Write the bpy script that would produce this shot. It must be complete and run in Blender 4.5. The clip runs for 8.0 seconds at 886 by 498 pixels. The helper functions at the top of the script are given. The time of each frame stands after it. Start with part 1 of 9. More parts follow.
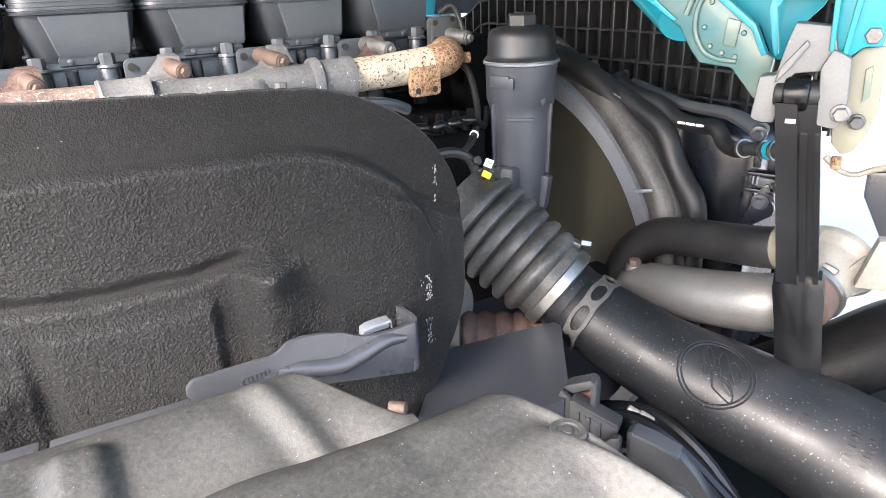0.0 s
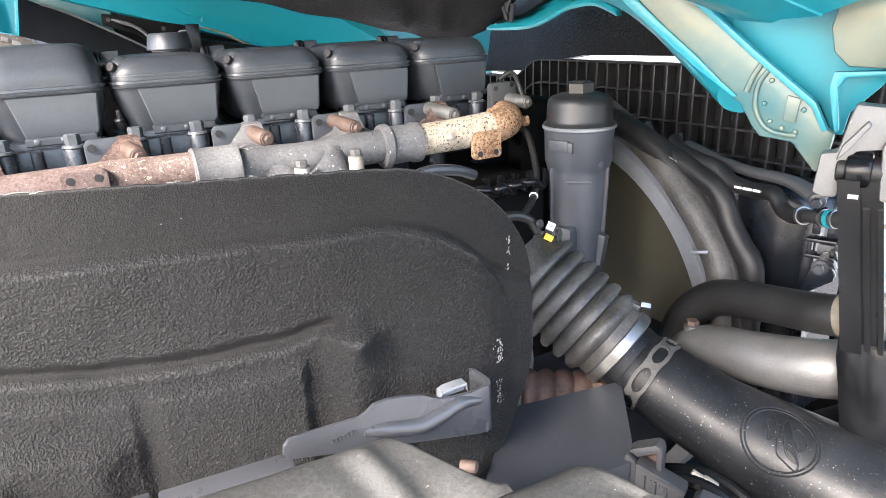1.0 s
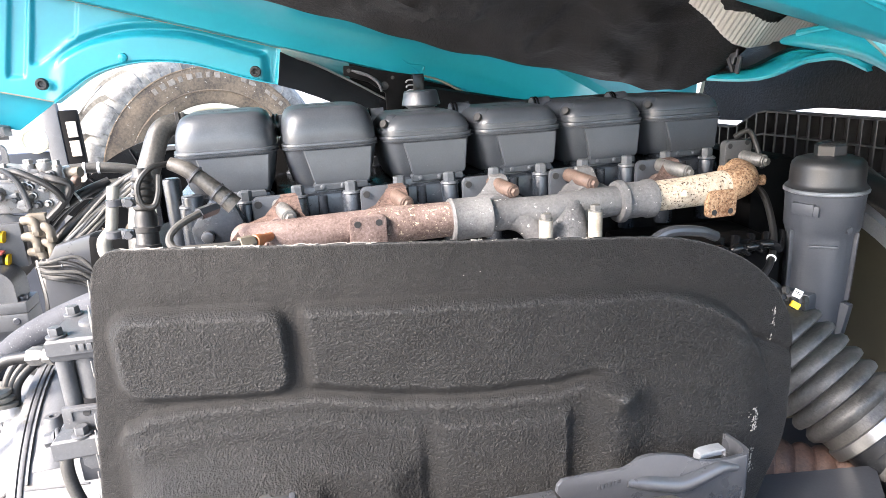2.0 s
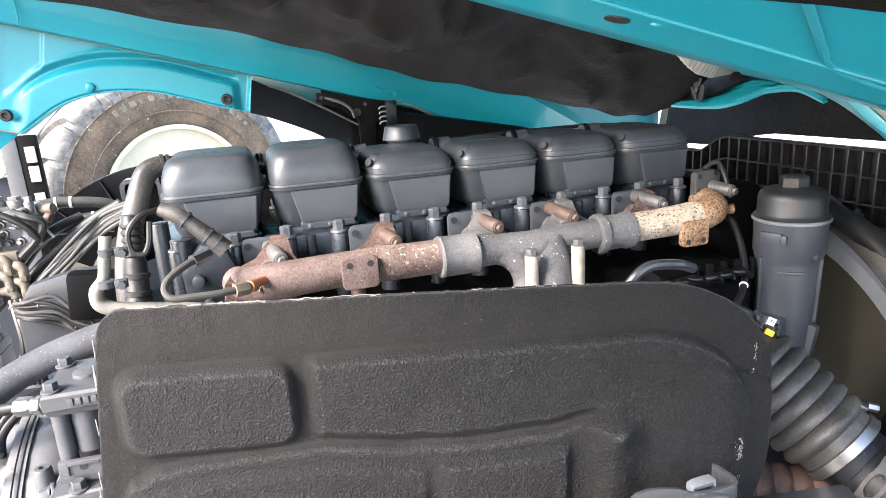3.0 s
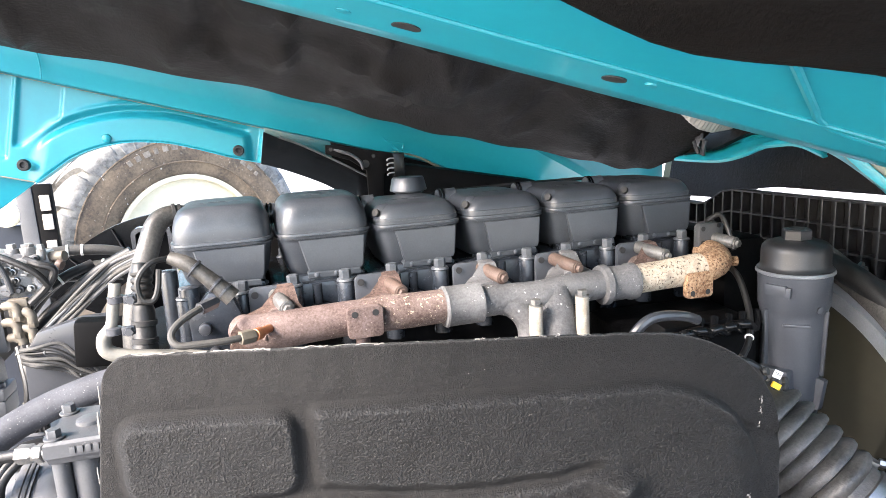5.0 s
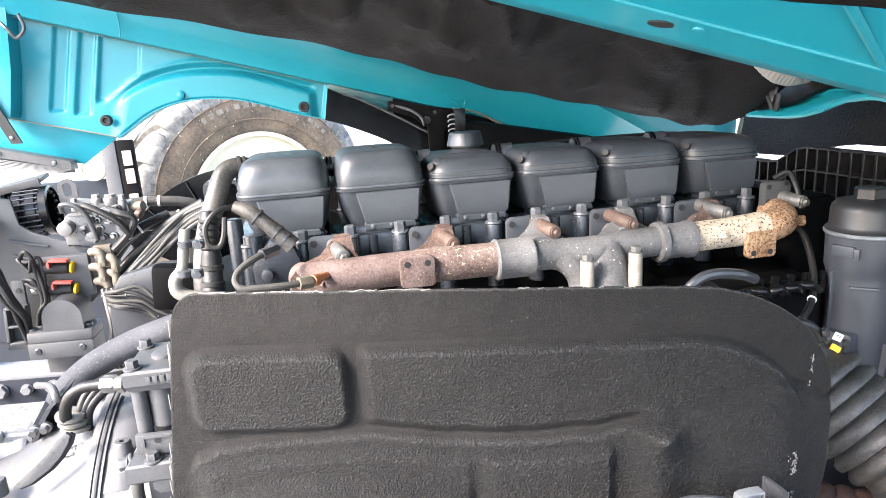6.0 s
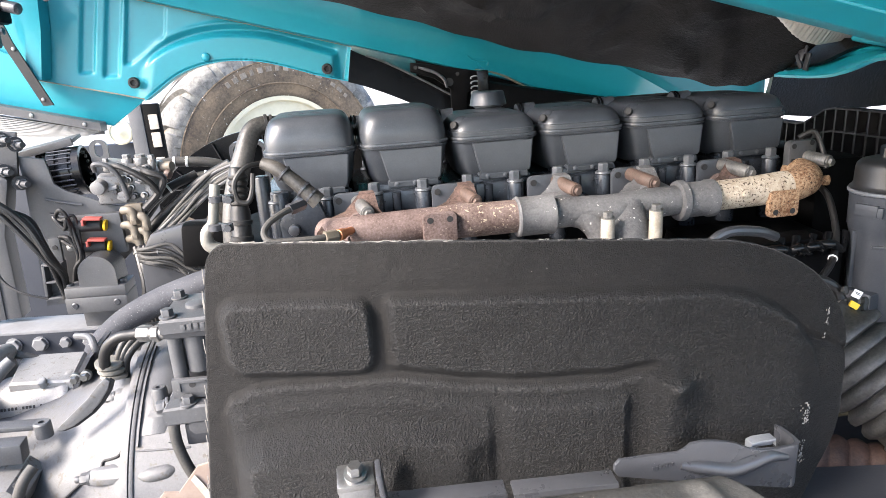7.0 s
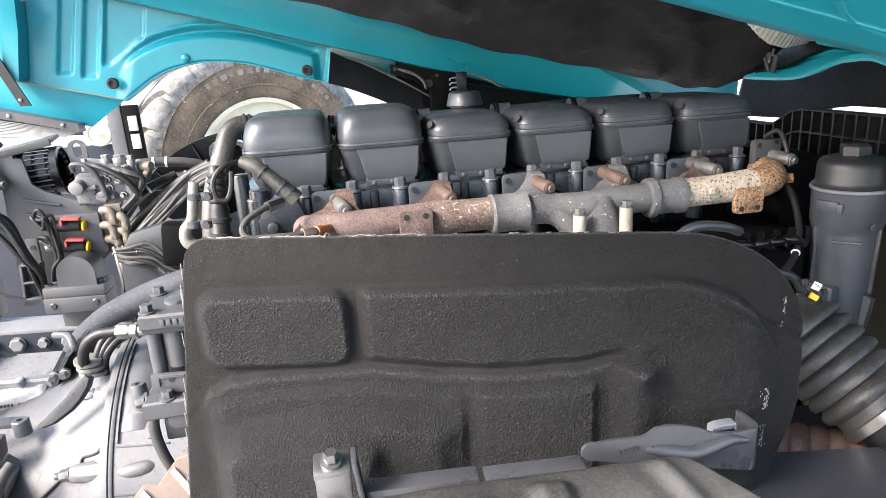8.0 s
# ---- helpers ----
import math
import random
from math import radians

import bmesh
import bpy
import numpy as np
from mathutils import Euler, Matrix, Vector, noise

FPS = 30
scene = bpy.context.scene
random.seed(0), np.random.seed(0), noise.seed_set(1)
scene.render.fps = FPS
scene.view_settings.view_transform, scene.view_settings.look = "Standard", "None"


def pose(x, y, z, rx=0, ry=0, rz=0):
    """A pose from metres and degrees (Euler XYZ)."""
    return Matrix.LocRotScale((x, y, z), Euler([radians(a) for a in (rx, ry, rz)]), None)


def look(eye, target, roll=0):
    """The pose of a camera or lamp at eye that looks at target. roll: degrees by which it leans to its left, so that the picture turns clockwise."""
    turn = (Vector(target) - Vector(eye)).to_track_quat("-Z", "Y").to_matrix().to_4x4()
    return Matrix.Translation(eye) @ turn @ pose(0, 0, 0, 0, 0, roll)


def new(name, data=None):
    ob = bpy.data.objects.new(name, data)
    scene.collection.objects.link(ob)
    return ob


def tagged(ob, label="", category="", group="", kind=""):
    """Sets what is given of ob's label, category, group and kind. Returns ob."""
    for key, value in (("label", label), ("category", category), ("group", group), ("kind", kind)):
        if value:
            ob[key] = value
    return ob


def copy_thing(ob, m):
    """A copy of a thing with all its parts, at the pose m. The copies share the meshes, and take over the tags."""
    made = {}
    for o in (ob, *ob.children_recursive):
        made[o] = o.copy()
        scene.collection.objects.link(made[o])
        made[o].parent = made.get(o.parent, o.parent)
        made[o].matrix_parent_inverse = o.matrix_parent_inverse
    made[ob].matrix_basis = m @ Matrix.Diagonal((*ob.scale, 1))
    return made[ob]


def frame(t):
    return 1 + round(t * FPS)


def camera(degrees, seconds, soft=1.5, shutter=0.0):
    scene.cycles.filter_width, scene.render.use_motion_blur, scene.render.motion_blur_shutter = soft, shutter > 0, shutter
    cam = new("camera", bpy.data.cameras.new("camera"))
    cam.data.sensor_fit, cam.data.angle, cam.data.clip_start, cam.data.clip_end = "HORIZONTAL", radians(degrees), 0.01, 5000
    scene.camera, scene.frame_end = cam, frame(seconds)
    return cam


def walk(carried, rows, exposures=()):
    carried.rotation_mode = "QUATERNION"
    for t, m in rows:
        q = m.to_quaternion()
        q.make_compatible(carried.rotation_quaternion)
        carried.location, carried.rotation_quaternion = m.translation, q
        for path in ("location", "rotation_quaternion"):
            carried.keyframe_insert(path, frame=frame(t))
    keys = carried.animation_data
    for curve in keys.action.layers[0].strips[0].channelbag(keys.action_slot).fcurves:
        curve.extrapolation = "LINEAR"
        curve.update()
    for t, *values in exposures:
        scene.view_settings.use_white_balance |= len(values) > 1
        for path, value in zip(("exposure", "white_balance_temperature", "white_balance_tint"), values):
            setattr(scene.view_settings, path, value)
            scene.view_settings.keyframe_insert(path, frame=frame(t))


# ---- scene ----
cam = camera(70.0, 8.0, soft=0.6)
PATH = [
    (0, (0.229, -0.986, 1.427), (1.193, 0.581, 0.64), -2.4),
    (0.5, (0.222, -0.973, 1.442), (1.166, 0.605, 0.656), -2.3),
    (1, (0.185, -0.988, 1.469), (1.079, 0.672, 0.799), -2.7),
    (1.2, (0.151, -0.996, 1.485), (0.976, 0.716, 0.863), -2.3),
    (1.5, (0.107, -0.998, 1.487), (0.69, 0.829, 0.918), -3.0),
    (1.7, (0.087, -0.994, 1.497), (0.526, 0.877, 0.945), -3.0),
    (2.8, (0.039, -0.99, 1.561), (0.561, 0.858, 1.002), -3.6),
    (3, (0.031, -0.993, 1.564), (0.589, 0.854, 1.036), -3.6),
    (3.5, (0.013, -1.002, 1.564), (0.65, 0.871, 1.273), -3.5),
    (4, (0.01, -1.007, 1.565), (0.642, 0.866, 1.264), -3.3),
    (4.2, (0.017, -1.001, 1.561), (0.62, 0.878, 1.235), -3.1),
    (5.3, (0.035, -1.006, 1.567), (0.57, 0.881, 1.176), -3.3),
    (5.5, (0.04, -1.014, 1.56), (0.544, 0.877, 1.147), -3.3),
    (6, (0.045, -1.024, 1.557), (0.39, 0.886, 1.073), -3.5),
    (6.5, (0.044, -1.029, 1.552), (0.192, 0.886, 0.994), -3.8),
    (7, (0.039, -1.047, 1.546), (0.307, 0.849, 0.967), -3.7),
    (7.5, (0.037, -1.069, 1.544), (0.34, 0.821, 0.963), -3.6),
    (8, (0.046, -1.072, 1.542), (0.366, 0.817, 0.968), -3.5),
]
walk(cam, [(t, look(eye, target, roll)) for t, eye, target, roll in PATH], [(0, 3.59, 6720, 14), (1.0, 3.60, 6720, 14), (1.5, 3.7, 6720, 14), (2.8, 3.35, 6720, 14), (3.5, 3.36, 6720, 14), (4.2, 3.44, 6720, 14), (5.5, 3.48, 6720, 14), (6.0, 3.52, 6720, 14), (6.5, 3.14, 6720, 14), (7.0, 3.0, 6720, 14), (8.0, 3.0, 6720, 14)])

# world, sun and exposure
world = bpy.data.worlds.new("sky")
scene.world = world
world.use_nodes = True
wn = world.node_tree
sky = wn.nodes.new("ShaderNodeTexSky")
sky.sky_type = "NISHITA"
sky.sun_disc = False
sky.sun_elevation = radians(38)
sky.sun_rotation = radians(247)
sky.air_density, sky.dust_density, sky.ozone_density = 1.0, 2.0, 1.0
wn.links.new(sky.outputs[0], wn.nodes["Background"].inputs[0])
wn.nodes["Background"].inputs[1].default_value = 0.135
sun = new("sun", bpy.data.lights.new("sun", "SUN"))
sun.data.energy, sun.data.angle, sun.data.color = 1.75, radians(20), (1.0, 0.96, 0.90)
sun.matrix_world = look((-4.7, -2.0, 4.0), (0, 0, 0))

# ---- building tools ----
BASE = {}


def mesh_from(bm, name, material, smooth=35):
    me = bpy.data.meshes.new(name)
    bmesh.ops.recalc_face_normals(bm, faces=bm.faces)
    bm.to_mesh(me)
    bm.free()
    me.materials.append(material)
    me.polygons.foreach_set("use_smooth", [True] * len(me.polygons))
    me.set_sharp_from_angle(angle=radians(smooth))
    return me


def thing(name, at, label, category, group="", kind=""):
    """An empty at the base of a thing, the parent of its parts."""
    ob = new(name)
    ob.location = at
    ob.empty_display_size = 0.02
    BASE[ob] = Vector(at)
    return tagged(ob, label, category, group, kind)


def part(name, bm, material, parent, label="", smooth=35):
    """One mesh under a thing or a part; bm is in world metres."""
    bmesh.ops.translate(bm, verts=bm.verts, vec=-BASE[parent])
    ob = new(name, mesh_from(bm, name, material, smooth))
    ob.parent = parent
    BASE[ob] = BASE[parent].copy()
    return tagged(ob, label)


def again(ob, shift, parent=None):
    """The same mesh once more, moved by shift, as a part beside ob."""
    o = new(ob.name.split(".")[0], ob.data)
    o.parent = parent or ob.parent
    o.location = ob.location + Vector(shift)
    BASE[o] = BASE[ob] + Vector(shift)
    if ob.get("label"):
        o["label"] = ob["label"]
    return o


def single(name, bm, material, label, category="", group="", kind="", smooth=35):
    """A thing that is one mesh, with its origin at its base."""
    lo = Vector([min(v.co[i] for v in bm.verts) for i in range(3)])
    hi = Vector([max(v.co[i] for v in bm.verts) for i in range(3)])
    at = Vector(((lo.x + hi.x) / 2, (lo.y + hi.y) / 2, lo.z))
    bmesh.ops.translate(bm, verts=bm.verts, vec=-at)
    ob = new(name, mesh_from(bm, name, material, smooth))
    ob.location = at
    BASE[ob] = at
    return tagged(ob, label, category, group, kind)


def bevel_sharp(bm, width, segments=2, edges=None, angle=40):
    if edges is None:
        edges = [e for e in bm.edges if len(e.link_faces) == 2 and e.calc_face_angle(0) > radians(angle)]
    bmesh.ops.bevel(bm, geom=edges, offset=width, segments=segments, profile=0.6, affect="EDGES", clamp_overlap=True)


def add(bm, other):
    me = bpy.data.meshes.new("join")
    other.to_mesh(me)
    other.free()
    bm.from_mesh(me)
    bpy.data.meshes.remove(me)


def box(bm, c, s, bevel=0.0, turn=(0, 0, 0), segments=2):
    b = bmesh.new()
    bmesh.ops.create_cube(b, size=1)
    bmesh.ops.scale(b, vec=s, verts=b.verts)
    if bevel:
        bevel_sharp(b, bevel, segments)
    bmesh.ops.transform(b, matrix=pose(*c, *turn), verts=b.verts)
    add(bm, b)


def frame_along(d):
    d = Vector(d).normalized()
    up = Vector((0, 0, 1)) if abs(d.z) < 0.95 else Vector((0, 1, 0))
    side = d.cross(up).normalized()
    return d, side, side.cross(d).normalized()


def rings(bm, loops, cap=True, closed=True):
    """Faces between loops of points that have the same count."""
    vs = [[bm.verts.new(p) for p in loop] for loop in loops]
    n = len(vs[0])
    for a, b in zip(vs, vs[1:]):
        for i in range(n if closed else n - 1):
            j = (i + 1) % n
            bm.faces.new((a[i], a[j], b[j], b[i]))
    if cap:
        bm.faces.new(vs[0][::-1])
        bm.faces.new(vs[-1])


def cyl(bm, a, b, r, r2=None, n=20, bevel=0.0):
    """A cylinder or cone between two points; bevel rounds its rims."""
    a, b = Vector(a), Vector(b)
    r2 = r if r2 is None else r2
    d, s, u = frame_along(b - a)
    long = (b - a).length
    stations = [(0, r), (long, r2)]
    if bevel:
        stations = [(0, r - bevel), (bevel * 0.3, r - bevel * 0.3), (bevel, r), (long - bevel, r2), (long - bevel * 0.3, r2 - bevel * 0.3), (long, r2 - bevel)]
    rings(bm, [[a + d * t + (s * math.cos(k * math.tau / n) + u * math.sin(k * math.tau / n)) * q for k in range(n)] for t, q in stations])


def hexa(bm, a, b, r):
    """A hexagonal bolt head with a chamfered top from a to b."""
    a, b = Vector(a), Vector(b)
    d, s, u = frame_along(b - a)
    long = (b - a).length
    rings(bm, [[a + d * t + (s * math.cos(k * math.tau / 6) + u * math.sin(k * math.tau / 6)) * q for k in range(6)] for t, q in ((0, r), (long * 0.86, r), (long, r * 0.88))])


def lathe(bm, at, profile, n=40, axis=(0, 0, 1)):
    """profile: (radius, height) pairs along the axis from at."""
    at = Vector(at)
    d, s, u = frame_along(axis)
    rings(bm, [[at + d * h + (s * math.cos(k * math.tau / n) + u * math.sin(k * math.tau / n)) * max(q, 1e-4) for k in range(n)] for q, h in profile])


def spline(points, steps=6):
    """A smooth line through the points."""
    p = [Vector(q) for q in points]
    p = [p[0] * 2 - p[1]] + p + [p[-1] * 2 - p[-2]]
    out = []
    for i in range(1, len(p) - 2):
        a, b, c, d = p[i - 1:i + 3]
        for k in range(steps):
            t = k / steps
            out.append(0.5 * (2 * b + (c - a) * t + (2 * a - 5 * b + 4 * c - d) * t * t + (3 * b - a - 3 * c + d) * t ** 3))
    out.append(p[-2])
    return out


def sweep(bm, points, r, n=14, steps=6, flat=1.0, cap=True, ripple=None):
    """A tube along a smooth line. r: a radius or one for each point. flat: height to width. ripple: (waves, depth)."""
    line = spline(points, steps) if steps > 1 else [Vector(q) for q in points]
    m = len(line)
    rs = r if isinstance(r, (list, tuple)) else [r] * len(points)
    d0 = (line[1] - line[0]).normalized()
    _, side, up = frame_along(d0)
    loops = []
    for i, q in enumerate(line):
        d = (line[min(i + 1, m - 1)] - line[max(i - 1, 0)]).normalized()
        side = (side - d * side.dot(d)).normalized()
        up = side.cross(d)
        f = i / (m - 1) * (len(rs) - 1)
        k = min(int(f), len(rs) - 2)
        rad = rs[k] + (rs[k + 1] - rs[k]) * (f - k)
        if ripple:
            rad *= 1 + ripple[1] * math.sin(i / (m - 1) * ripple[0] * math.tau)
        loops.append([q + (side * math.cos(a) + up * math.sin(a) * flat) * rad for a in (j * math.tau / n for j in range(n))])
    rings(bm, loops, cap)


def plate(bm, outline, thick, m, bevel=0.0, holes=()):
    """A flat plate of that outline in the xy plane of m, thick along its z, centred. holes: (x, y, r) as dark sunk discs' rims."""
    b = bmesh.new()
    f = b.faces.new([b.verts.new((x, y, -thick / 2)) for x, y in outline])
    r = bmesh.ops.extrude_face_region(b, geom=[f])
    bmesh.ops.translate(b, vec=(0, 0, thick), verts=[v for v in r["geom"] if isinstance(v, bmesh.types.BMVert)])
    bmesh.ops.recalc_face_normals(b, faces=b.faces)
    if bevel:
        bevel_sharp(b, bevel, 2)
    bmesh.ops.transform(b, matrix=m, verts=b.verts)
    add(bm, b)


def rounded(w, h, r, n=5):
    """The outline of a rounded rectangle."""
    out = []
    for cx, cy, a in ((w / 2 - r, h / 2 - r, 0), (r - w / 2, h / 2 - r, 90), (r - w / 2, r - h / 2, 180), (w / 2 - r, r - h / 2, 270)):
        out += [(cx + r * math.cos(radians(a + 90 * k / n)), cy + r * math.sin(radians(a + 90 * k / n))) for k in range(n + 1)]
    return out


def arc(cx, cy, r, a0, a1, n=12):
    return [(cx + r * math.cos(radians(a0 + (a1 - a0) * k / n)), cy + r * math.sin(radians(a0 + (a1 - a0) * k / n))) for k in range(n + 1)]




def facing(x, y, z, turn=0, lean=0):
    """A plate that faces -y at that place, turned about z and leant."""
    return pose(x, y, z, 90 + lean, 0, turn)


# ---- materials ----
def surface(name, base, other=None, rough=0.5, metal=0.0, grain=80.0, patch=9.0, mix=0.5, bump=0.15, spots=None, spot_scale=60.0, spot_at=0.66, coat=0.0, rough_vary=0.15, bump_scale=None, sharp=0.12, specular=0.5, depth=0.002, fine_share=0.4, worn=None, pitted=None, sheen=0.0):
    """A procedural surface: two colours in patches and grain, scattered spots, and fine relief."""
    m = bpy.data.materials.new(name)
    m.use_nodes = True
    t = m.node_tree
    bsdf = t.nodes["Principled BSDF"]
    link = t.links.new

    def node(kind, **values):
        n = t.nodes.new(kind)
        for k, v in values.items():
            n.inputs[k].default_value = v
        return n

    where = node("ShaderNodeTexCoord")
    info = node("ShaderNodeObjectInfo")
    shift = node("ShaderNodeVectorMath")
    shift.operation = "ADD"
    link(where.outputs["Object"], shift.inputs[0])
    spread = node("ShaderNodeMath")
    spread.operation = "MULTIPLY"
    spread.inputs[1].default_value = 17.0
    link(info.outputs["Random"], spread.inputs[0])
    link(spread.outputs[0], shift.inputs[1])
    big = node("ShaderNodeTexNoise", Scale=patch, Detail=6.0, Roughness=0.6)
    fine = node("ShaderNodeTexNoise", Scale=grain, Detail=4.0, Roughness=0.65)
    for n in (big, fine):
        link(shift.outputs[0], n.inputs["Vector"])
    other = other or tuple(min(1, c * 1.5 + 0.01) for c in base)
    blend = node("ShaderNodeMix")
    blend.data_type = "FLOAT"
    blend.inputs[0].default_value = fine_share
    link(big.outputs["Fac"], blend.inputs[2])
    link(fine.outputs["Fac"], blend.inputs[3])
    ramp = node("ShaderNodeValToRGB")
    ramp.color_ramp.elements[0].position = 0.5 - sharp
    ramp.color_ramp.elements[1].position = 0.5 + sharp
    ramp.color_ramp.elements[0].color = (*base, 1)
    ramp.color_ramp.elements[1].color = (*[b + (o - b) * mix for b, o in zip(base, other)], 1)
    link(blend.outputs[0], ramp.inputs[0])
    colour = ramp.outputs[0]
    if spots:
        sp = node("ShaderNodeTexNoise", Scale=spot_scale, Detail=3.0, Roughness=0.7)
        link(shift.outputs[0], sp.inputs["Vector"])
        sr = node("ShaderNodeValToRGB")
        sr.color_ramp.elements[0].position = spot_at
        sr.color_ramp.elements[1].position = spot_at + 0.04
        link(sp.outputs["Fac"], sr.inputs[0])
        mx = node("ShaderNodeMix")
        mx.data_type = "RGBA"
        link(sr.outputs[0], mx.inputs[0])
        link(colour, mx.inputs[6])
        mx.inputs[7].default_value = (*spots, 1)
        colour = mx.outputs[2]
    if worn:
        # raised edges and fibres paler: light on the edges put into the colour, with some wear
        geo = node("ShaderNodeNewGeometry")
        wr = node("ShaderNodeValToRGB")
        wr.color_ramp.elements[0].position = 0.503
        wr.color_ramp.elements[1].position = 0.555
        link(geo.outputs["Pointiness"], wr.inputs[0])
        wx = node("ShaderNodeMix")
        wx.data_type = "RGBA"
        link(wr.outputs[0], wx.inputs[0])
        link(colour, wx.inputs[6])
        wx.inputs[7].default_value = (*worn, 1)
        colour = wx.outputs[2]
    pits = None
    if pitted:
        # crisp pits between matted fibres, their shade put into the colour: (scale, how dark the pits are)
        pn = node("ShaderNodeTexNoise", Scale=pitted[0], Detail=3.0, Roughness=0.6)
        link(shift.outputs[0], pn.inputs["Vector"])
        pits = node("ShaderNodeMapRange")
        pits.inputs["From Min"].default_value = 0.36
        pits.inputs["From Max"].default_value = 0.66
        link(pn.outputs["Fac"], pits.inputs["Value"])
        dark = node("ShaderNodeMapRange")
        dark.inputs["To Min"].default_value = pitted[1]
        link(pits.outputs[0], dark.inputs["Value"])
        px = node("ShaderNodeVectorMath")
        px.operation = "SCALE"
        link(colour, px.inputs[0])
        link(dark.outputs[0], px.inputs["Scale"])
        colour = px.outputs[0]
    link(colour, bsdf.inputs["Base Color"])
    rr = node("ShaderNodeMapRange")
    rr.inputs["To Min"].default_value = max(0.03, rough - rough_vary)
    rr.inputs["To Max"].default_value = min(1.0, rough + rough_vary)
    link(big.outputs["Fac"], rr.inputs["Value"])
    link(rr.outputs[0], bsdf.inputs["Roughness"])
    bsdf.inputs["Metallic"].default_value = metal
    bsdf.inputs["Coat Weight"].default_value = coat
    bsdf.inputs["Sheen Weight"].default_value = sheen
    bsdf.inputs["Sheen Roughness"].default_value = 0.35
    bsdf.inputs["Coat Roughness"].default_value = 0.12
    bsdf.inputs["Specular IOR Level"].default_value = specular
    if bump:
        bp = node("ShaderNodeBump", Strength=bump, Distance=depth)
        src = fine
        if bump_scale:
            src = node("ShaderNodeTexNoise", Scale=bump_scale, Detail=5.0, Roughness=0.7)
            link(shift.outputs[0], src.inputs["Vector"])
        link(pits.outputs[0] if pits else src.outputs["Fac"], bp.inputs["Height"])
        link(bp.outputs[0], bsdf.inputs["Normal"])
    return m


M_COVER = surface("engine_paint_satin", (0.028, 0.0325, 0.040), (0.062, 0.069, 0.078), 0.38, grain=420, patch=18, bump=0.10, coat=0.08, spots=(0.22, 0.22, 0.22), spot_scale=520, spot_at=0.725, rough_vary=0.12)
M_HEAD = surface("engine_paint_cast", (0.010, 0.013, 0.018), (0.038, 0.043, 0.052), 0.24, grain=300, patch=24, bump=0.22, bump_scale=260, spots=(0.22, 0.21, 0.19), spot_scale=380, spot_at=0.72)
M_BOLT = surface("bolt_grey_paint", (0.045, 0.051, 0.060), (0.112, 0.117, 0.125), 0.34, grain=400, patch=60, bump=0.12)
# near-black for dark parts, and for shade put into the colour of gaps and backings
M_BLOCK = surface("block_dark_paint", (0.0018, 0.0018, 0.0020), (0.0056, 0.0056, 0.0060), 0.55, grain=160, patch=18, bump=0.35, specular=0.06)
# both felts carry painted edge light in their pale edge colour
M_FELT = surface("pressed_black_felt", (0.0046, 0.0043, 0.0042), (0.0158, 0.0151, 0.0148), 0.66, grain=520, patch=8, bump=0.8, spots=(0.17, 0.165, 0.16), spot_scale=420, spot_at=0.735, rough_vary=0.14, specular=0.22, sharp=0.20, depth=0.0009, fine_share=0.35, worn=(0.050, 0.049, 0.048), pitted=(620, 0.50), sheen=0.01)
M_LOFT = surface("open_black_felt", (0.0020, 0.0020, 0.0024), (0.0118, 0.0119, 0.0130), 0.58, grain=420, patch=9, bump=1.0, spots=(0.20, 0.195, 0.19), spot_scale=420, spot_at=0.725, rough_vary=0.14, specular=0.30, sharp=0.17, depth=0.0016, fine_share=0.45, worn=(0.058, 0.0575, 0.058), pitted=(430, 0.14), sheen=0.01)
M_PAD = surface("black_insulation_pad", (0.0017, 0.0013, 0.0011), (0.0086, 0.0066, 0.0056), 0.50, grain=260, patch=9, bump=0.9, bump_scale=140, rough_vary=0.14, specular=0.16, spots=(0.09, 0.085, 0.08), spot_scale=240, spot_at=0.755, depth=0.003)
M_FRAY = surface("frayed_fibre", (0.14, 0.133, 0.122), (0.3, 0.285, 0.26), 0.9, grain=900, bump=0.4)
M_TEAL = surface("teal_body_paint", (0.002, 0.205, 0.265), (0.004, 0.245, 0.305), 0.42, grain=60, patch=4, bump=0.04, coat=0.22, rough_vary=0.08, specular=0.35, spots=(0.07, 0.27, 0.30), spot_scale=150, spot_at=0.75)
M_TEALDULL = surface("teal_overspray_paint", (0.004, 0.090, 0.104), (0.160, 0.162, 0.108), 0.42, grain=30, patch=6, sharp=0.16, mix=0.9, bump=0.05, coat=0.3, fine_share=0.08)
M_CREAMPAINT = surface("cream_primer_paint", (0.15, 0.148, 0.108), (0.205, 0.20, 0.155), 0.5, grain=90, patch=10, bump=0.06)
M_PLASTIC = surface("black_plastic", (0.0027, 0.0030, 0.0036), (0.0068, 0.0072, 0.0082), 0.24, grain=420, patch=14, bump=0.05, spots=(0.06, 0.06, 0.06), spot_scale=700, spot_at=0.79, rough_vary=0.10, specular=0.28)
# the slat plastic again, darkened for the shade behind the slats
M_SLATBACK = surface("dark_grille_plastic", (0.0048, 0.005, 0.0056), (0.011, 0.0114, 0.0125), 0.45, grain=420, patch=14, bump=0.1)
M_SLAT = surface("grey_black_slat_plastic", (0.011, 0.0115, 0.0128), (0.027, 0.0278, 0.030), 0.42, grain=420, patch=14, bump=0.1)
M_DUCT = surface("moulded_duct_plastic", (0.0040, 0.0046, 0.0056), (0.0125, 0.0135, 0.0152), 0.46, grain=420, patch=16, bump=0.10, bump_scale=420, spots=(0.16, 0.16, 0.155), spot_scale=340, spot_at=0.655, rough_vary=0.30, specular=0.22)
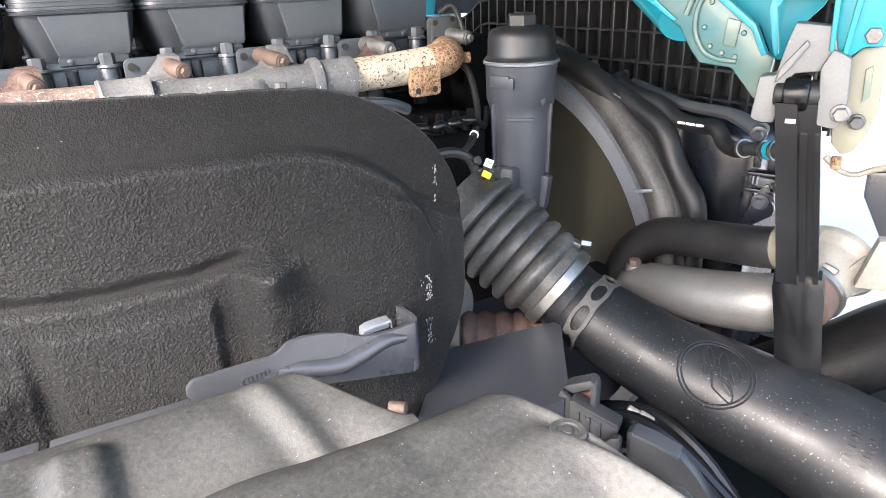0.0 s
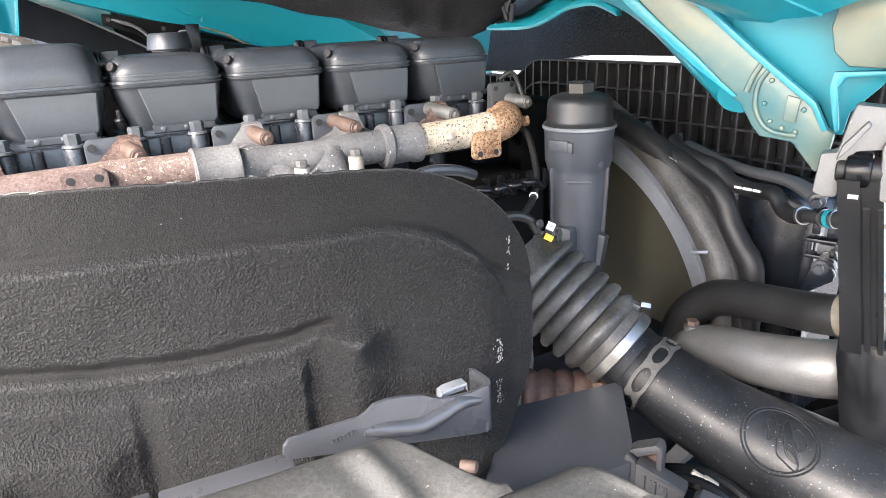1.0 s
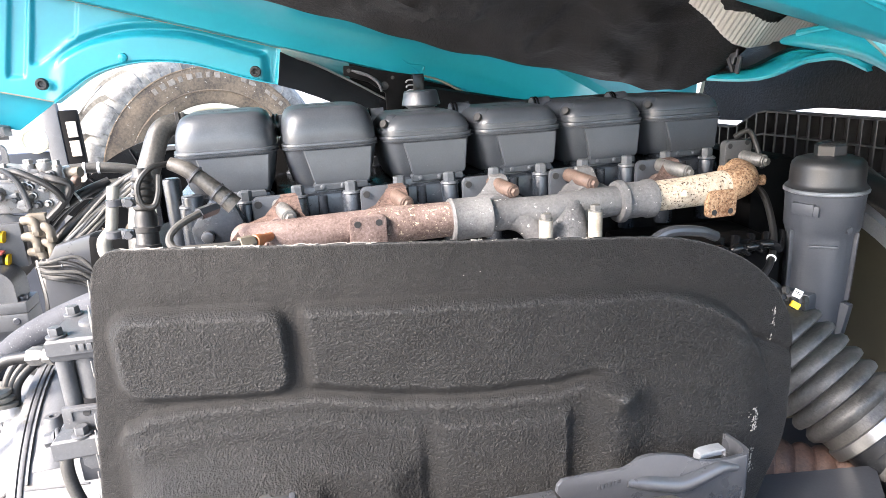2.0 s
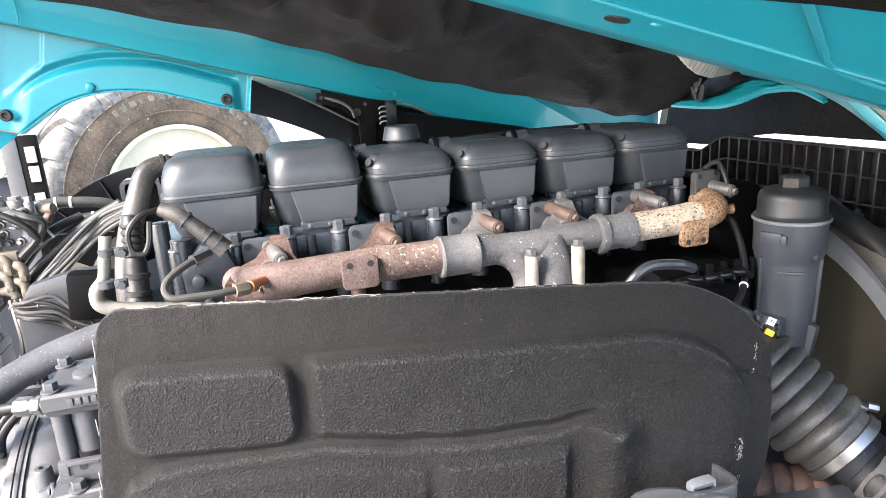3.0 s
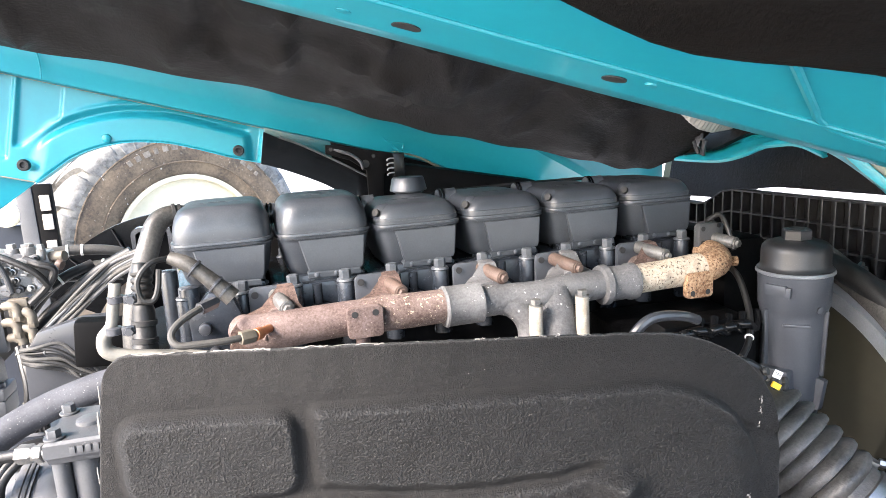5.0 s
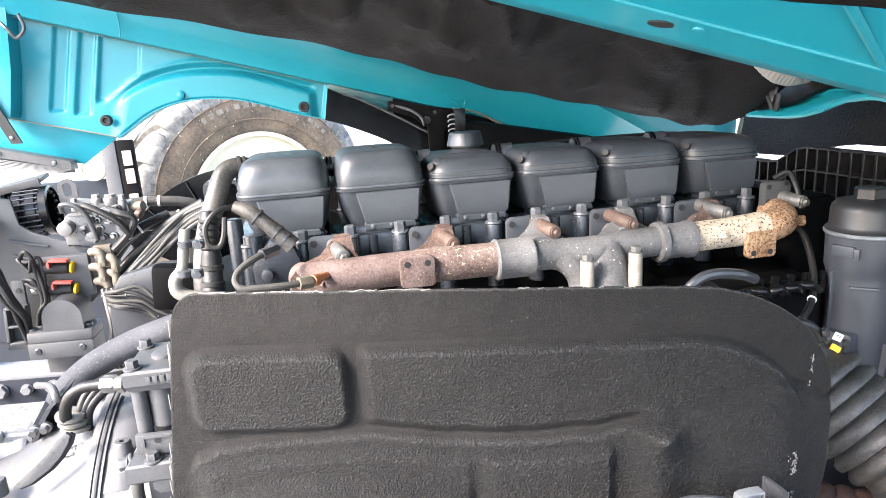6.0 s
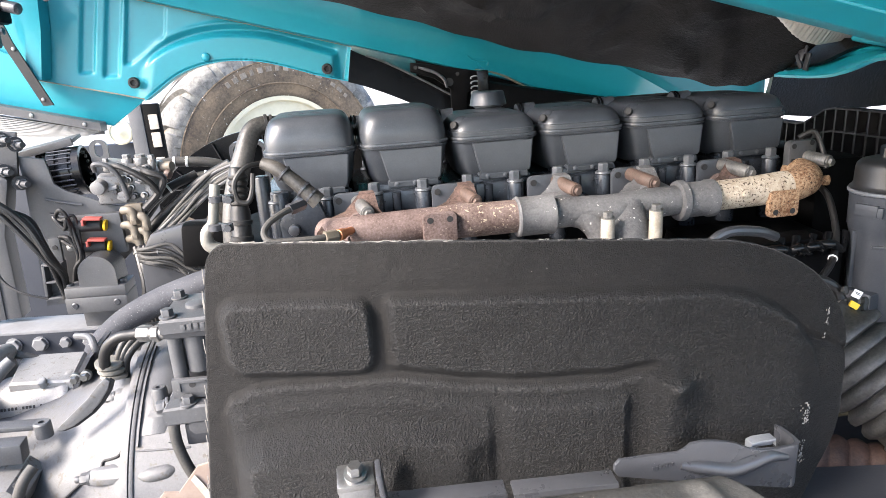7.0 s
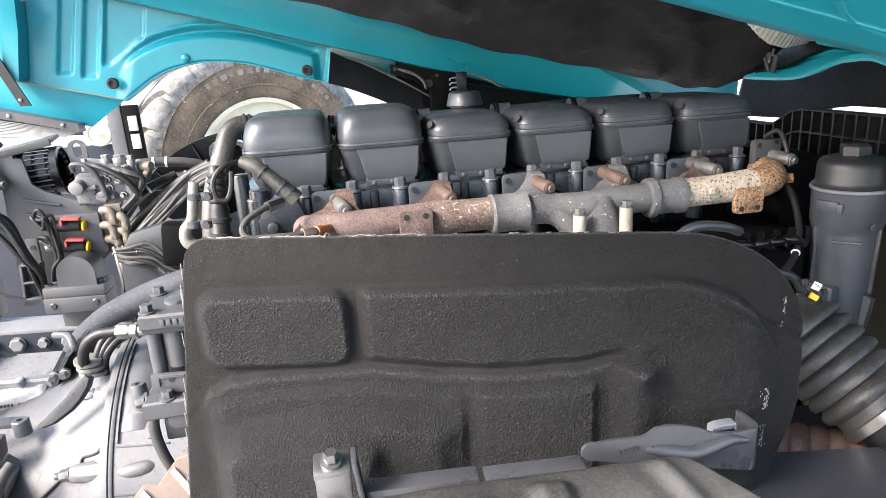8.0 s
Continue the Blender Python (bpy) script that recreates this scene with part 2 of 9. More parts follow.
M_RUBBER = surface("black_rubber", (0.0062, 0.0062, 0.0067), (0.0245, 0.024, 0.023), 0.48, grain=320, patch=22, bump=0.2, rough_vary=0.14, specular=0.4)
M_DUSTY = surface("dusty_rubber", (0.022, 0.0215, 0.02), (0.08, 0.077, 0.071), 0.7, grain=320, patch=20, bump=0.2)
M_DUSTCOVER = surface("dusty_black_cover", (0.010, 0.0102, 0.0098), (0.060, 0.059, 0.055), 0.58, grain=300, patch=6, bump=0.28, bump_scale=300, spots=(0.19, 0.18, 0.16), spot_scale=360, spot_at=0.69, rough_vary=0.16, specular=0.4, mix=0.7)
M_FILTER = surface("grey_moulded_housing", (0.034, 0.038, 0.046), (0.060, 0.065, 0.074), 0.40, grain=420, patch=16, bump=0.14)
M_BOX = surface("dark_grey_sheet_paint", (0.019, 0.020, 0.024), (0.036, 0.038, 0.043), 0.42, grain=260, patch=10, bump=0.12, spots=(0.16, 0.155, 0.15), spot_scale=420, spot_at=0.715)
M_FCAP = surface("black_filter_cap", (0.012, 0.0125, 0.014), (0.030, 0.031, 0.033), 0.42, grain=420, patch=14, bump=0.10, spots=(0.10, 0.10, 0.095), spot_scale=420, spot_at=0.71)
M_STEELGREY = surface("grey_painted_steel", (0.033, 0.035, 0.040), (0.049, 0.051, 0.057), 0.30, grain=320, patch=20, bump=0.08, coat=0.18, spots=(0.24, 0.23, 0.22), spot_scale=420, spot_at=0.745)
M_ZINC = surface("zinc_steel", (0.19, 0.19, 0.187), (0.31, 0.31, 0.305), 0.34, metal=0.9, grain=360, patch=40, bump=0.10)
M_RINGMETAL = surface("brushed_ring_steel", (0.24, 0.255, 0.275), (0.38, 0.4, 0.43), 0.36, metal=0.6, grain=420, patch=22, bump=0.10)
M_ALU = surface("cast_aluminium", (0.15, 0.149, 0.148), (0.27, 0.267, 0.262), 0.48, metal=0.25, grain=320, patch=14, bump=0.35, bump_scale=420, spots=(0.11, 0.098, 0.082), spot_scale=90, spot_at=0.60)
M_ALUPALE = surface("pale_cast_aluminium", (0.064, 0.065, 0.068), (0.128, 0.128, 0.131), 0.55, metal=0.12, grain=260, patch=10, bump=0.3, bump_scale=420, spots=(0.065, 0.060, 0.053), spot_scale=60, spot_at=0.60)
M_GREYCAST = surface("grey_painted_casting", (0.044, 0.0455, 0.049), (0.086, 0.0875, 0.091), 0.46, grain=320, patch=18, bump=0.25, bump_scale=460, spots=(0.20, 0.19, 0.175), spot_scale=260, spot_at=0.69)
M_RUST = surface("rusty_cast_iron", (0.052, 0.032, 0.027), (0.150, 0.112, 0.104), 0.82, grain=300, patch=26, mix=1.0, sharp=0.13, bump=0.8, bump_scale=260, spots=(0.42, 0.36, 0.29), spot_scale=300, spot_at=0.685, rough_vary=0.08, specular=0.3, fine_share=0.5)
M_RUSTFLAKE = surface("flaking_brown_rust", (0.058, 0.036, 0.030), (0.160, 0.120, 0.108), 0.85, grain=260, patch=34, mix=1.0, sharp=0.12, bump=1.0, bump_scale=220, spots=(0.33, 0.275, 0.20), spot_scale=170, spot_at=0.60, rough_vary=0.08, specular=0.3, fine_share=0.5)
M_RUSTPALE = surface("flaking_pale_rust", (0.31, 0.247, 0.185), (0.52, 0.45, 0.36), 0.85, grain=150, patch=26, mix=1.0, bump=1.0, bump_scale=230, spots=(0.045, 0.024, 0.015), spot_scale=230, spot_at=0.575, rough_vary=0.08, specular=0.3, fine_share=0.55)
M_RUSTORANGE = surface("orange_rust", (0.15, 0.068, 0.032), (0.44, 0.29, 0.18), 0.88, grain=240, patch=40, mix=1.0, sharp=0.10, bump=1.0, bump_scale=240, spots=(0.035, 0.019, 0.013), spot_scale=260, spot_at=0.585, rough_vary=0.06, specular=0.3, fine_share=0.7)
M_GREYIRON = surface("grey_scaled_iron", (0.055, 0.055, 0.058), (0.135, 0.134, 0.136), 0.62, grain=240, patch=20, sharp=0.14, mix=1.0, bump=0.6, bump_scale=230, spots=(0.55, 0.54, 0.52), spot_scale=110, spot_at=0.665, specular=0.35, fine_share=0.45)
M_STUD = surface("rusty_sleeve", (0.046, 0.028, 0.0215), (0.105, 0.070, 0.056), 0.58, grain=360, patch=60, mix=1.0, bump=0.3)
M_SLEEVE = surface("sooty_rust_sleeve", (0.040, 0.022, 0.016), (0.105, 0.062, 0.047), 0.65, grain=260, patch=30, mix=1.0, bump=0.4)
M_STUDGREY = surface("grey_sleeve", (0.085, 0.085, 0.086), (0.17, 0.165, 0.155), 0.45, metal=0.4, grain=360, patch=60, mix=1.0, bump=0.25)
M_CREAM = surface("cream_sleeve", (0.24, 0.21, 0.165), (0.38, 0.34, 0.29), 0.6, grain=360, patch=60, mix=1.0, bump=0.2)
M_BEIGE = surface("beige_pipe", (0.12, 0.115, 0.1), (0.22, 0.21, 0.185), 0.5, grain=320, patch=30, bump=0.15)
M_COPPER = surface("copper_fitting", (0.45, 0.17, 0.08), (0.6, 0.3, 0.17), 0.45, metal=0.7, grain=150, patch=30, bump=0.1)
M_BRASS = surface("dull_brass", (0.105, 0.088, 0.066), (0.205, 0.182, 0.148), 0.62, metal=0.1, grain=120, patch=20, bump=0.15)
# dark olive: the shade inside the fan ring is put into the colour
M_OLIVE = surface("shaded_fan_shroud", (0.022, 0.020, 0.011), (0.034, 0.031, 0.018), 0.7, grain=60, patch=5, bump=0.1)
M_WHITE = surface("white_label", (0.78, 0.78, 0.77), (0.85, 0.85, 0.84), 0.6, grain=100, bump=0.0)
M_YELLOW = surface("yellow_clip", (0.75, 0.47, 0.01), (0.8, 0.55, 0.03), 0.5, grain=100, bump=0.05)
M_RED = surface("red_connector", (0.26, 0.045, 0.036), (0.34, 0.075, 0.06), 0.45, grain=100, bump=0.05)
# print, seals and rubber; discs of it also paint the shade inside holes
M_INK = surface("dark_marking", (0.008, 0.008, 0.009), (0.016, 0.016, 0.016), 0.7, grain=100, bump=0.0)
M_FOIL = surface("aluminium_foil_mat", (0.42, 0.40, 0.36), (0.62, 0.60, 0.55), 0.42, metal=0.4, grain=300, patch=14, bump=0.5, bump_scale=400)
M_TYRE = surface("muddy_tyre_rubber", (0.036, 0.0255, 0.0165), (0.145, 0.106, 0.068), 0.85, grain=60, patch=7, mix=1.0, bump=0.5, bump_scale=70, spots=(0.36, 0.33, 0.28), spot_scale=42, spot_at=0.66)
M_SHOULDER = surface("dusty_tyre_shoulder", (0.040, 0.041, 0.037), (0.145, 0.143, 0.132), 0.8, grain=30, patch=9, mix=1.0, bump=0.4, bump_scale=70)
M_TREAD = surface("dusty_tread_rubber", (0.042, 0.041, 0.037), (0.17, 0.165, 0.153), 0.8, grain=40, patch=9, mix=1.0, bump=0.4, bump_scale=70)
M_RIM = surface("cream_rim_paint", (0.43, 0.395, 0.29), (0.56, 0.525, 0.405), 0.5, grain=30, patch=4, bump=0.05, spots=(0.40, 0.34, 0.25), spot_scale=14, spot_at=0.70)
M_HUB = surface("yellow_green_hub", (0.24, 0.29, 0.05), (0.32, 0.38, 0.09), 0.5, grain=30, patch=5, bump=0.05)
M_NAVY = surface("navy_rail_paint", (0.008, 0.011, 0.018), (0.018, 0.022, 0.031), 0.5, grain=70, patch=7, bump=0.1, specular=0.4)
M_RAILTOP = surface("dusty_rail_top", (0.12, 0.123, 0.13), (0.19, 0.193, 0.197), 0.6, grain=80, patch=8, bump=0.12)
M_GROUND = surface("pale_gravel_ground", (0.34, 0.33, 0.31), (0.46, 0.45, 0.43), 0.95, grain=30, patch=1.3, bump=0.6, bump_scale=45, spots=(0.30, 0.285, 0.26), spot_scale=22, spot_at=0.62, specular=0.2)
M_TIMBER = surface("weathered_timber", (0.24, 0.185, 0.13), (0.40, 0.33, 0.25), 0.85, grain=60, patch=6, bump=0.3)
M_PALEWOOD = surface("bleached_boards", (0.33, 0.325, 0.31), (0.46, 0.45, 0.435), 0.85, grain=60, patch=6, bump=0.2)
M_PLATE = surface("mid_grey_steel_paint", (0.044, 0.045, 0.048), (0.082, 0.083, 0.086), 0.5, grain=200, patch=12, bump=0.12, spots=(0.24, 0.23, 0.22), spot_scale=300, spot_at=0.72)
M_COUPLING = surface("brown_rubber_coupling", (0.026, 0.015, 0.011), (0.070, 0.044, 0.033), 0.7, grain=260, patch=30, bump=0.3)
M_BRACKETALU = surface("bright_cast_aluminium", (0.115, 0.115, 0.113), (0.175, 0.175, 0.171), 0.5, metal=0.15, grain=320, patch=16, bump=0.2, bump_scale=420, spots=(0.35, 0.32, 0.27), spot_scale=120, spot_at=0.70)
M_RUSTDARK = surface("dark_brown_rust", (0.035, 0.020, 0.016), (0.125, 0.080, 0.066), 0.8, grain=190, patch=30, mix=1.0, sharp=0.1, bump=1.0, bump_scale=230, spots=(0.36, 0.33, 0.30), spot_scale=210, spot_at=0.68, specular=0.35, fine_share=0.6)
M_BELLOWS = surface("dusty_black_rubber", (0.016, 0.0156, 0.0148), (0.080, 0.075, 0.068), 0.5, grain=240, patch=14, mix=1.0, bump=0.3, rough_vary=0.15, specular=0.45, spots=(0.15, 0.14, 0.12), spot_scale=260, spot_at=0.72)
M_PIPEALU = surface("silver_cast_pipe", (0.076, 0.076, 0.076), (0.156, 0.154, 0.150), 0.40, metal=0.35, grain=320, patch=14, bump=0.3, bump_scale=420, spots=(0.10, 0.09, 0.078), spot_scale=90, spot_at=0.62)
M_TANK = surface("glossy_black_tank", (0.0045, 0.0058, 0.0090), (0.009, 0.011, 0.016), 0.26, grain=300, patch=10, bump=0.08, specular=0.4, spots=(0.10, 0.10, 0.10), spot_scale=420, spot_at=0.75)
M_DUSTPIPE = surface("dusty_blue_grey_pipe", (0.026, 0.028, 0.034), (0.075, 0.078, 0.088), 0.78, grain=300, patch=20, bump=0.25, spots=(0.22, 0.215, 0.21), spot_scale=300, spot_at=0.66, specular=0.25)
M_CARD = surface("torn_cardboard", (0.165, 0.122, 0.098), (0.245, 0.195, 0.165), 0.9, grain=140, patch=20, bump=0.25)
M_LETTER = surface("worn_raised_rubber", (0.080, 0.066, 0.050), (0.22, 0.19, 0.155), 0.85, grain=60, patch=9, mix=1.0, bump=0.3)

# ---- ground and surroundings ----
bm = bmesh.new()
box(bm, (0, 0, -0.25), (400, 400, 0.5))
single("ground", bm, M_GROUND, "pale sunlit gravel yard around the truck", kind="structure")

PITCH = 0.16                 # from cylinder to cylinder
DECK = 1.338                 # the top of the bolt bosses


# ---- the engine ----
def engine_block():
    e = thing("engine_block", (0.36, 0.13, 0.55), "dark painted straight six engine block under the cylinder heads", "engine")
    bm = bmesh.new()
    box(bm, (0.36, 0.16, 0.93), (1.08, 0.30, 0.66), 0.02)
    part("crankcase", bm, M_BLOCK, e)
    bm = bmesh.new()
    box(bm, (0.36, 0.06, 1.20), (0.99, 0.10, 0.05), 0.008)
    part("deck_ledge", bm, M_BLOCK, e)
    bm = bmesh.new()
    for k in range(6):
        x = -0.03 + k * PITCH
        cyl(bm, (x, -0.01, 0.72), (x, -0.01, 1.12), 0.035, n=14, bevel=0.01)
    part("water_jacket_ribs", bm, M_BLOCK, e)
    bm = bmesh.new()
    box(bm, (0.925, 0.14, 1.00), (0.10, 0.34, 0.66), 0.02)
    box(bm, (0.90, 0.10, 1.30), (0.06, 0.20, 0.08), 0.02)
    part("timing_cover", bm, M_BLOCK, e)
    return e


def cylinder_head():
    """One head with its bolt bosses; its middle stands at x = 0."""
    h = thing("cylinder_head", (0, 0.14, 1.20), "dark blue-grey cast cylinder head with hexagonal bolts on bosses", "cylinder head", "cylinder heads in a row")
    bm = bmesh.new()
    box(bm, (0, 0.150, 1.262), (0.152, 0.276, 0.144), 0.008)
    box(bm, (0.02, 0.060, 1.332), (0.116, 0.06, 0.022), 0.006)
    part("casting", bm, M_HEAD, h)
    for x, y in ((-0.041, 0.004), (0.041, 0.0), (0.068, 0.052), (-0.041, 0.27), (0.041, 0.27)):
        bm = bmesh.new()
        cyl(bm, (x, y, 1.225), (x, y, DECK - 0.004), 0.0165, 0.0145, n=20, bevel=0.002)
        boss = part("bolt_boss", bm, M_HEAD, h)
        bm = bmesh.new()
        cyl(bm, (x, y, DECK - 0.004), (x, y, DECK + 0.000), 0.0150, 0.0140, n=20, bevel=0.001)
        hexa(bm, (x, y, DECK), (x, y, DECK + 0.0145), 0.0100)
        part("head_bolt", bm, M_BOLT, boss, smooth=25)
    bm = bmesh.new()
    lathe(bm, (0.0, 0.014, 1.276), [(0.001, 0.020), (0.012, 0.018), (0.020, 0.013), (0.025, 0.006), (0.028, -0.002)], 24, (0, -1, 0))
    part("port_bulge", bm, M_HEAD, h)
    bm = bmesh.new()
    cyl(bm, (-0.004, 0.010, 1.30), (-0.004, 0.010, 1.332), 0.008, n=14)
    part("rib", bm, M_HEAD, h)
    return h


def squircle(cx, cy, hx, hy, z, n=44, power=4.2):
    out = []
    for k in range(n):
        a = k * math.tau / n
        c, s = math.cos(a), math.sin(a)
        out.append((cx + hx * math.copysign(abs(c) ** (2 / power), c), cy + hy * math.copysign(abs(s) ** (2 / power), s), z))
    return out


def rocker_cover(top, label):
    """A two-part moulded valve cover of that height; its middle stands at x = 0."""
    cy = 0.130
    c = thing("rocker_cover", (0, cy, 1.342), label, "valve cover", "valve covers in a row")
    bm = bmesh.new()
    rings(bm, [squircle(0, cy + o, hx, hy, z, 64, p) for z, hx, hy, o, p in ((1.338, 0.0600, 0.086, 0.006, 5), (1.345, 0.0625, 0.090, 0.005, 5), (1.352, 0.0660, 0.093, 0.004, 5.5), (1.372, 0.0710, 0.0965, 0.003, 5.5), (1.392, 0.0745, 0.0990, 0.001, 6), (1.4035, 0.0760, 0.1000, 0, 6))])
    base = part("cover_base", bm, M_COVER, c, smooth=40)
    # the raised middle of its front face, and the wedge on it
    bm = bmesh.new()
    rings(bm, [[(xa, yf + 0.0012, z), (xa + 0.002, yf, z), (xb - 0.002, yf, z), (xb, yf + 0.0012, z), (xb - 0.002, yf + 0.03, z), (xa + 0.002, yf + 0.03, z)] for xa, xb, yf, z in ((-0.0310, 0.0560, 0.0270, 1.3480), (-0.0335, 0.0585, 0.0262, 1.3540), (-0.0395, 0.0615, 0.0274, 1.3800), (-0.0450, 0.0640, 0.0287, 1.4010))])
    part("front_panel", bm, M_COVER, base, smooth=25)
    bm = bmesh.new()
    rings(bm, [[(0.022 - w * 1.3, y + 0.0022, z), (0.022 - w * 0.30, y + 0.0009, z), (0.022 + w * 0.30, y + 0.0008, z), (0.022 + w * 1.8, y + 0.0022, z)] for w, y, z in ((0.0110, 0.0262, 1.3490), (0.0098, 0.0256, 1.3570), (0.0056, 0.0267, 1.3780), (0.0008, 0.0286, 1.3985))])
    part("gusset", bm, M_COVER, base, smooth=20)
    # foot flange with its two screws
    bm = bmesh.new()
    rings(bm, [[(-0.034 + d, 0.0255 + d, z), (0.052 - d, 0.0255 + d, z), (0.052 - d, 0.06, z), (-0.034 + d, 0.06, z)] for d, z in ((0.002, 1.3365), (0.0, 1.3380), (0.0, 1.3455), (0.0025, 1.3485))])
    foot = part("foot_flange", bm, M_COVER, c)
    for bx in (-0.020, 0.012):
        bm = bmesh.new()
        lathe(bm, (bx, 0.0275, 1.3425), [(0.0042, 0.001), (0.0042, -0.0026), (0.0026, -0.0036), (0.001, -0.0037)], 14, (0, 1, 0))
        part("foot_screw", bm, M_BOLT, foot)
    bm = bmesh.new()
    rings(bm, [squircle(0, cy, hx, hy, z, 64, 6) for z, hx, hy in ((1.4028, 0.0765, 0.1002), (1.4034, 0.0793, 0.1035), (1.4060, 0.0797, 0.1040), (1.4065, 0.0778, 0.1020), (1.4082, 0.0778, 0.1020), (1.4087, 0.0797, 0.1040), (1.4120, 0.0793, 0.1035), (1.4128, 0.0768, 0.1010))])
    part("seam_band", bm, M_COVER, c, smooth=25)
    bm = bmesh.new()
    h = top - 1.4124
    rings(bm, [squircle(0, cy, hx, hy, 1.4124 + h * f, 64, p) for f, hx, hy, p in ((0.0, 0.0762, 0.1000, 6), (0.18, 0.0764, 0.1002, 6), (0.40, 0.0752, 0.0990, 5.6), (0.58, 0.0728, 0.0965, 5.2), (0.73, 0.0698, 0.0932, 5.0), (0.85, 0.0660, 0.0890, 4.9), (0.925, 0.0610, 0.0838, 4.8), (0.972, 0.0545, 0.0768, 4.6), (0.992, 0.0440, 0.0650, 4.4), (1.0, 0.0200, 0.0360, 4))])
    lid = part("cover_top", bm, M_COVER, c, smooth=60)
    # fine mould line over the crown
    bm = bmesh.new()
    sweep(bm, [(-0.058, cy - 0.02, top - h * 0.12), (-0.040, cy - 0.02, top - h * 0.02), (0.0, cy - 0.02, top + 0.0002), (0.040, cy - 0.02, top - h * 0.02), (0.058, cy - 0.02, top - h * 0.12)], 0.0007, 6)
    part("mould_line", bm, M_COVER, lid)
    if top < 1.455:
        bm = bmesh.new()
        rings(bm, [squircle(0, cy, hx, hy, z, 64, 5.6) for z, hx, hy in ((1.4180, 0.0755, 0.0992), (1.4186, 0.0778, 0.1018), (1.4212, 0.0776, 0.1016), (1.4220, 0.0750, 0.0988))])
        part("upper_bead", bm, M_COVER, lid, smooth=25)
        bm = bmesh.new()
        lathe(bm, (-0.052, 0.066, 1.424), [(0.021, 0), (0.019, 0.012), (0.013, 0.020), (0.003, 0.024)], 20, (-0.5, -0.35, 0.35))
        part("vent_bulge", bm, M_COVER, lid, smooth=60)
        bm = bmesh.new()
        cyl(bm, (-0.0685, 0.050, 1.431), (-0.0735, 0.046, 1.4335), 0.0068, n=16, bevel=0.001)
        part("vent_plug", bm, M_INK, lid)
    bm = bmesh.new()
    sweep(bm, [(-0.055, 0.165, 1.432), (-0.072, 0.166, 1.434), (-0.088, 0.166, 1.434)], [0.021, 0.018, 0.017], 18)
    neck = part("hose_neck", bm, M_COVER, c)
    bm = bmesh.new()
    for q in (-0.079, -0.085):
        cyl(bm, (q - 0.0015, 0.166, 1.434), (q + 0.0015, 0.166, 1.434), 0.0195, n=20)
    part("hose_clamp", bm, M_PLASTIC, neck)
    return c


engine_block()
head = cylinder_head()
tall = rocker_cover(1.467, "tall dark grey moulded valve cover with a rounded top")
low = rocker_cover(1.4455, "low dark grey moulded valve cover with a vent bulge")
for k in range(6):
    xh, xc = k * PITCH - 0.041, k * PITCH - 0.022
    if k == 0:
        head.location.x = xh
    else:
        copy_thing(head, pose(xh, head.location.y, head.location.z))
    cover = tall if k < 2 else low
    if k in (0, 2):
        cover.location.x = xc
    else:
        copy_thing(cover, pose(xc, cover.location.y, cover.location.z))

# the fuel rail hose and small clips behind the covers
bm = bmesh.new()
sweep(bm, [(0.30, 0.250, 1.430), (0.45, 0.255, 1.438), (0.62, 0.255, 1.440), (0.80, 0.252, 1.438), (0.90, 0.245, 1.42)], 0.004, 8)
single("cable_conduit", bm, M_RUBBER, "thin black cable conduit behind the valve covers", "cable")

# ---- oil filler cap on its neck ----
f = thing("oil_filler", (0.33, 0.23, 1.40), "black tapered oil filler cap on its neck", "filler cap")
bm = bmesh.new()
lathe(bm, (0.33, 0.23, 1.40), [(0.026, 0), (0.026, 0.044), (0.030, 0.046), (0.030, 0.050)], 28)
part("neck", bm, M_COVER, f)
bm = bmesh.new()
rings(bm, [[(0.33 + r * (1 + 0.025 * math.cos(4 * a)) * math.cos(a), 0.23 + r * (1 + 0.025 * math.cos(4 * a)) * math.sin(a), z) for a in (k * math.tau / 48 for k in range(48))] for r, z in ((0.0355, 1.4485), (0.0365, 1.4500), (0.0355, 1.4540), (0.0315, 1.4730), (0.0295, 1.4755), (0.020, 1.4760))])
part("cap", bm, M_COVER, f)

# ---- exhaust manifold ----
PY, PZ = -0.105, 1.300       # the axis of its pipe


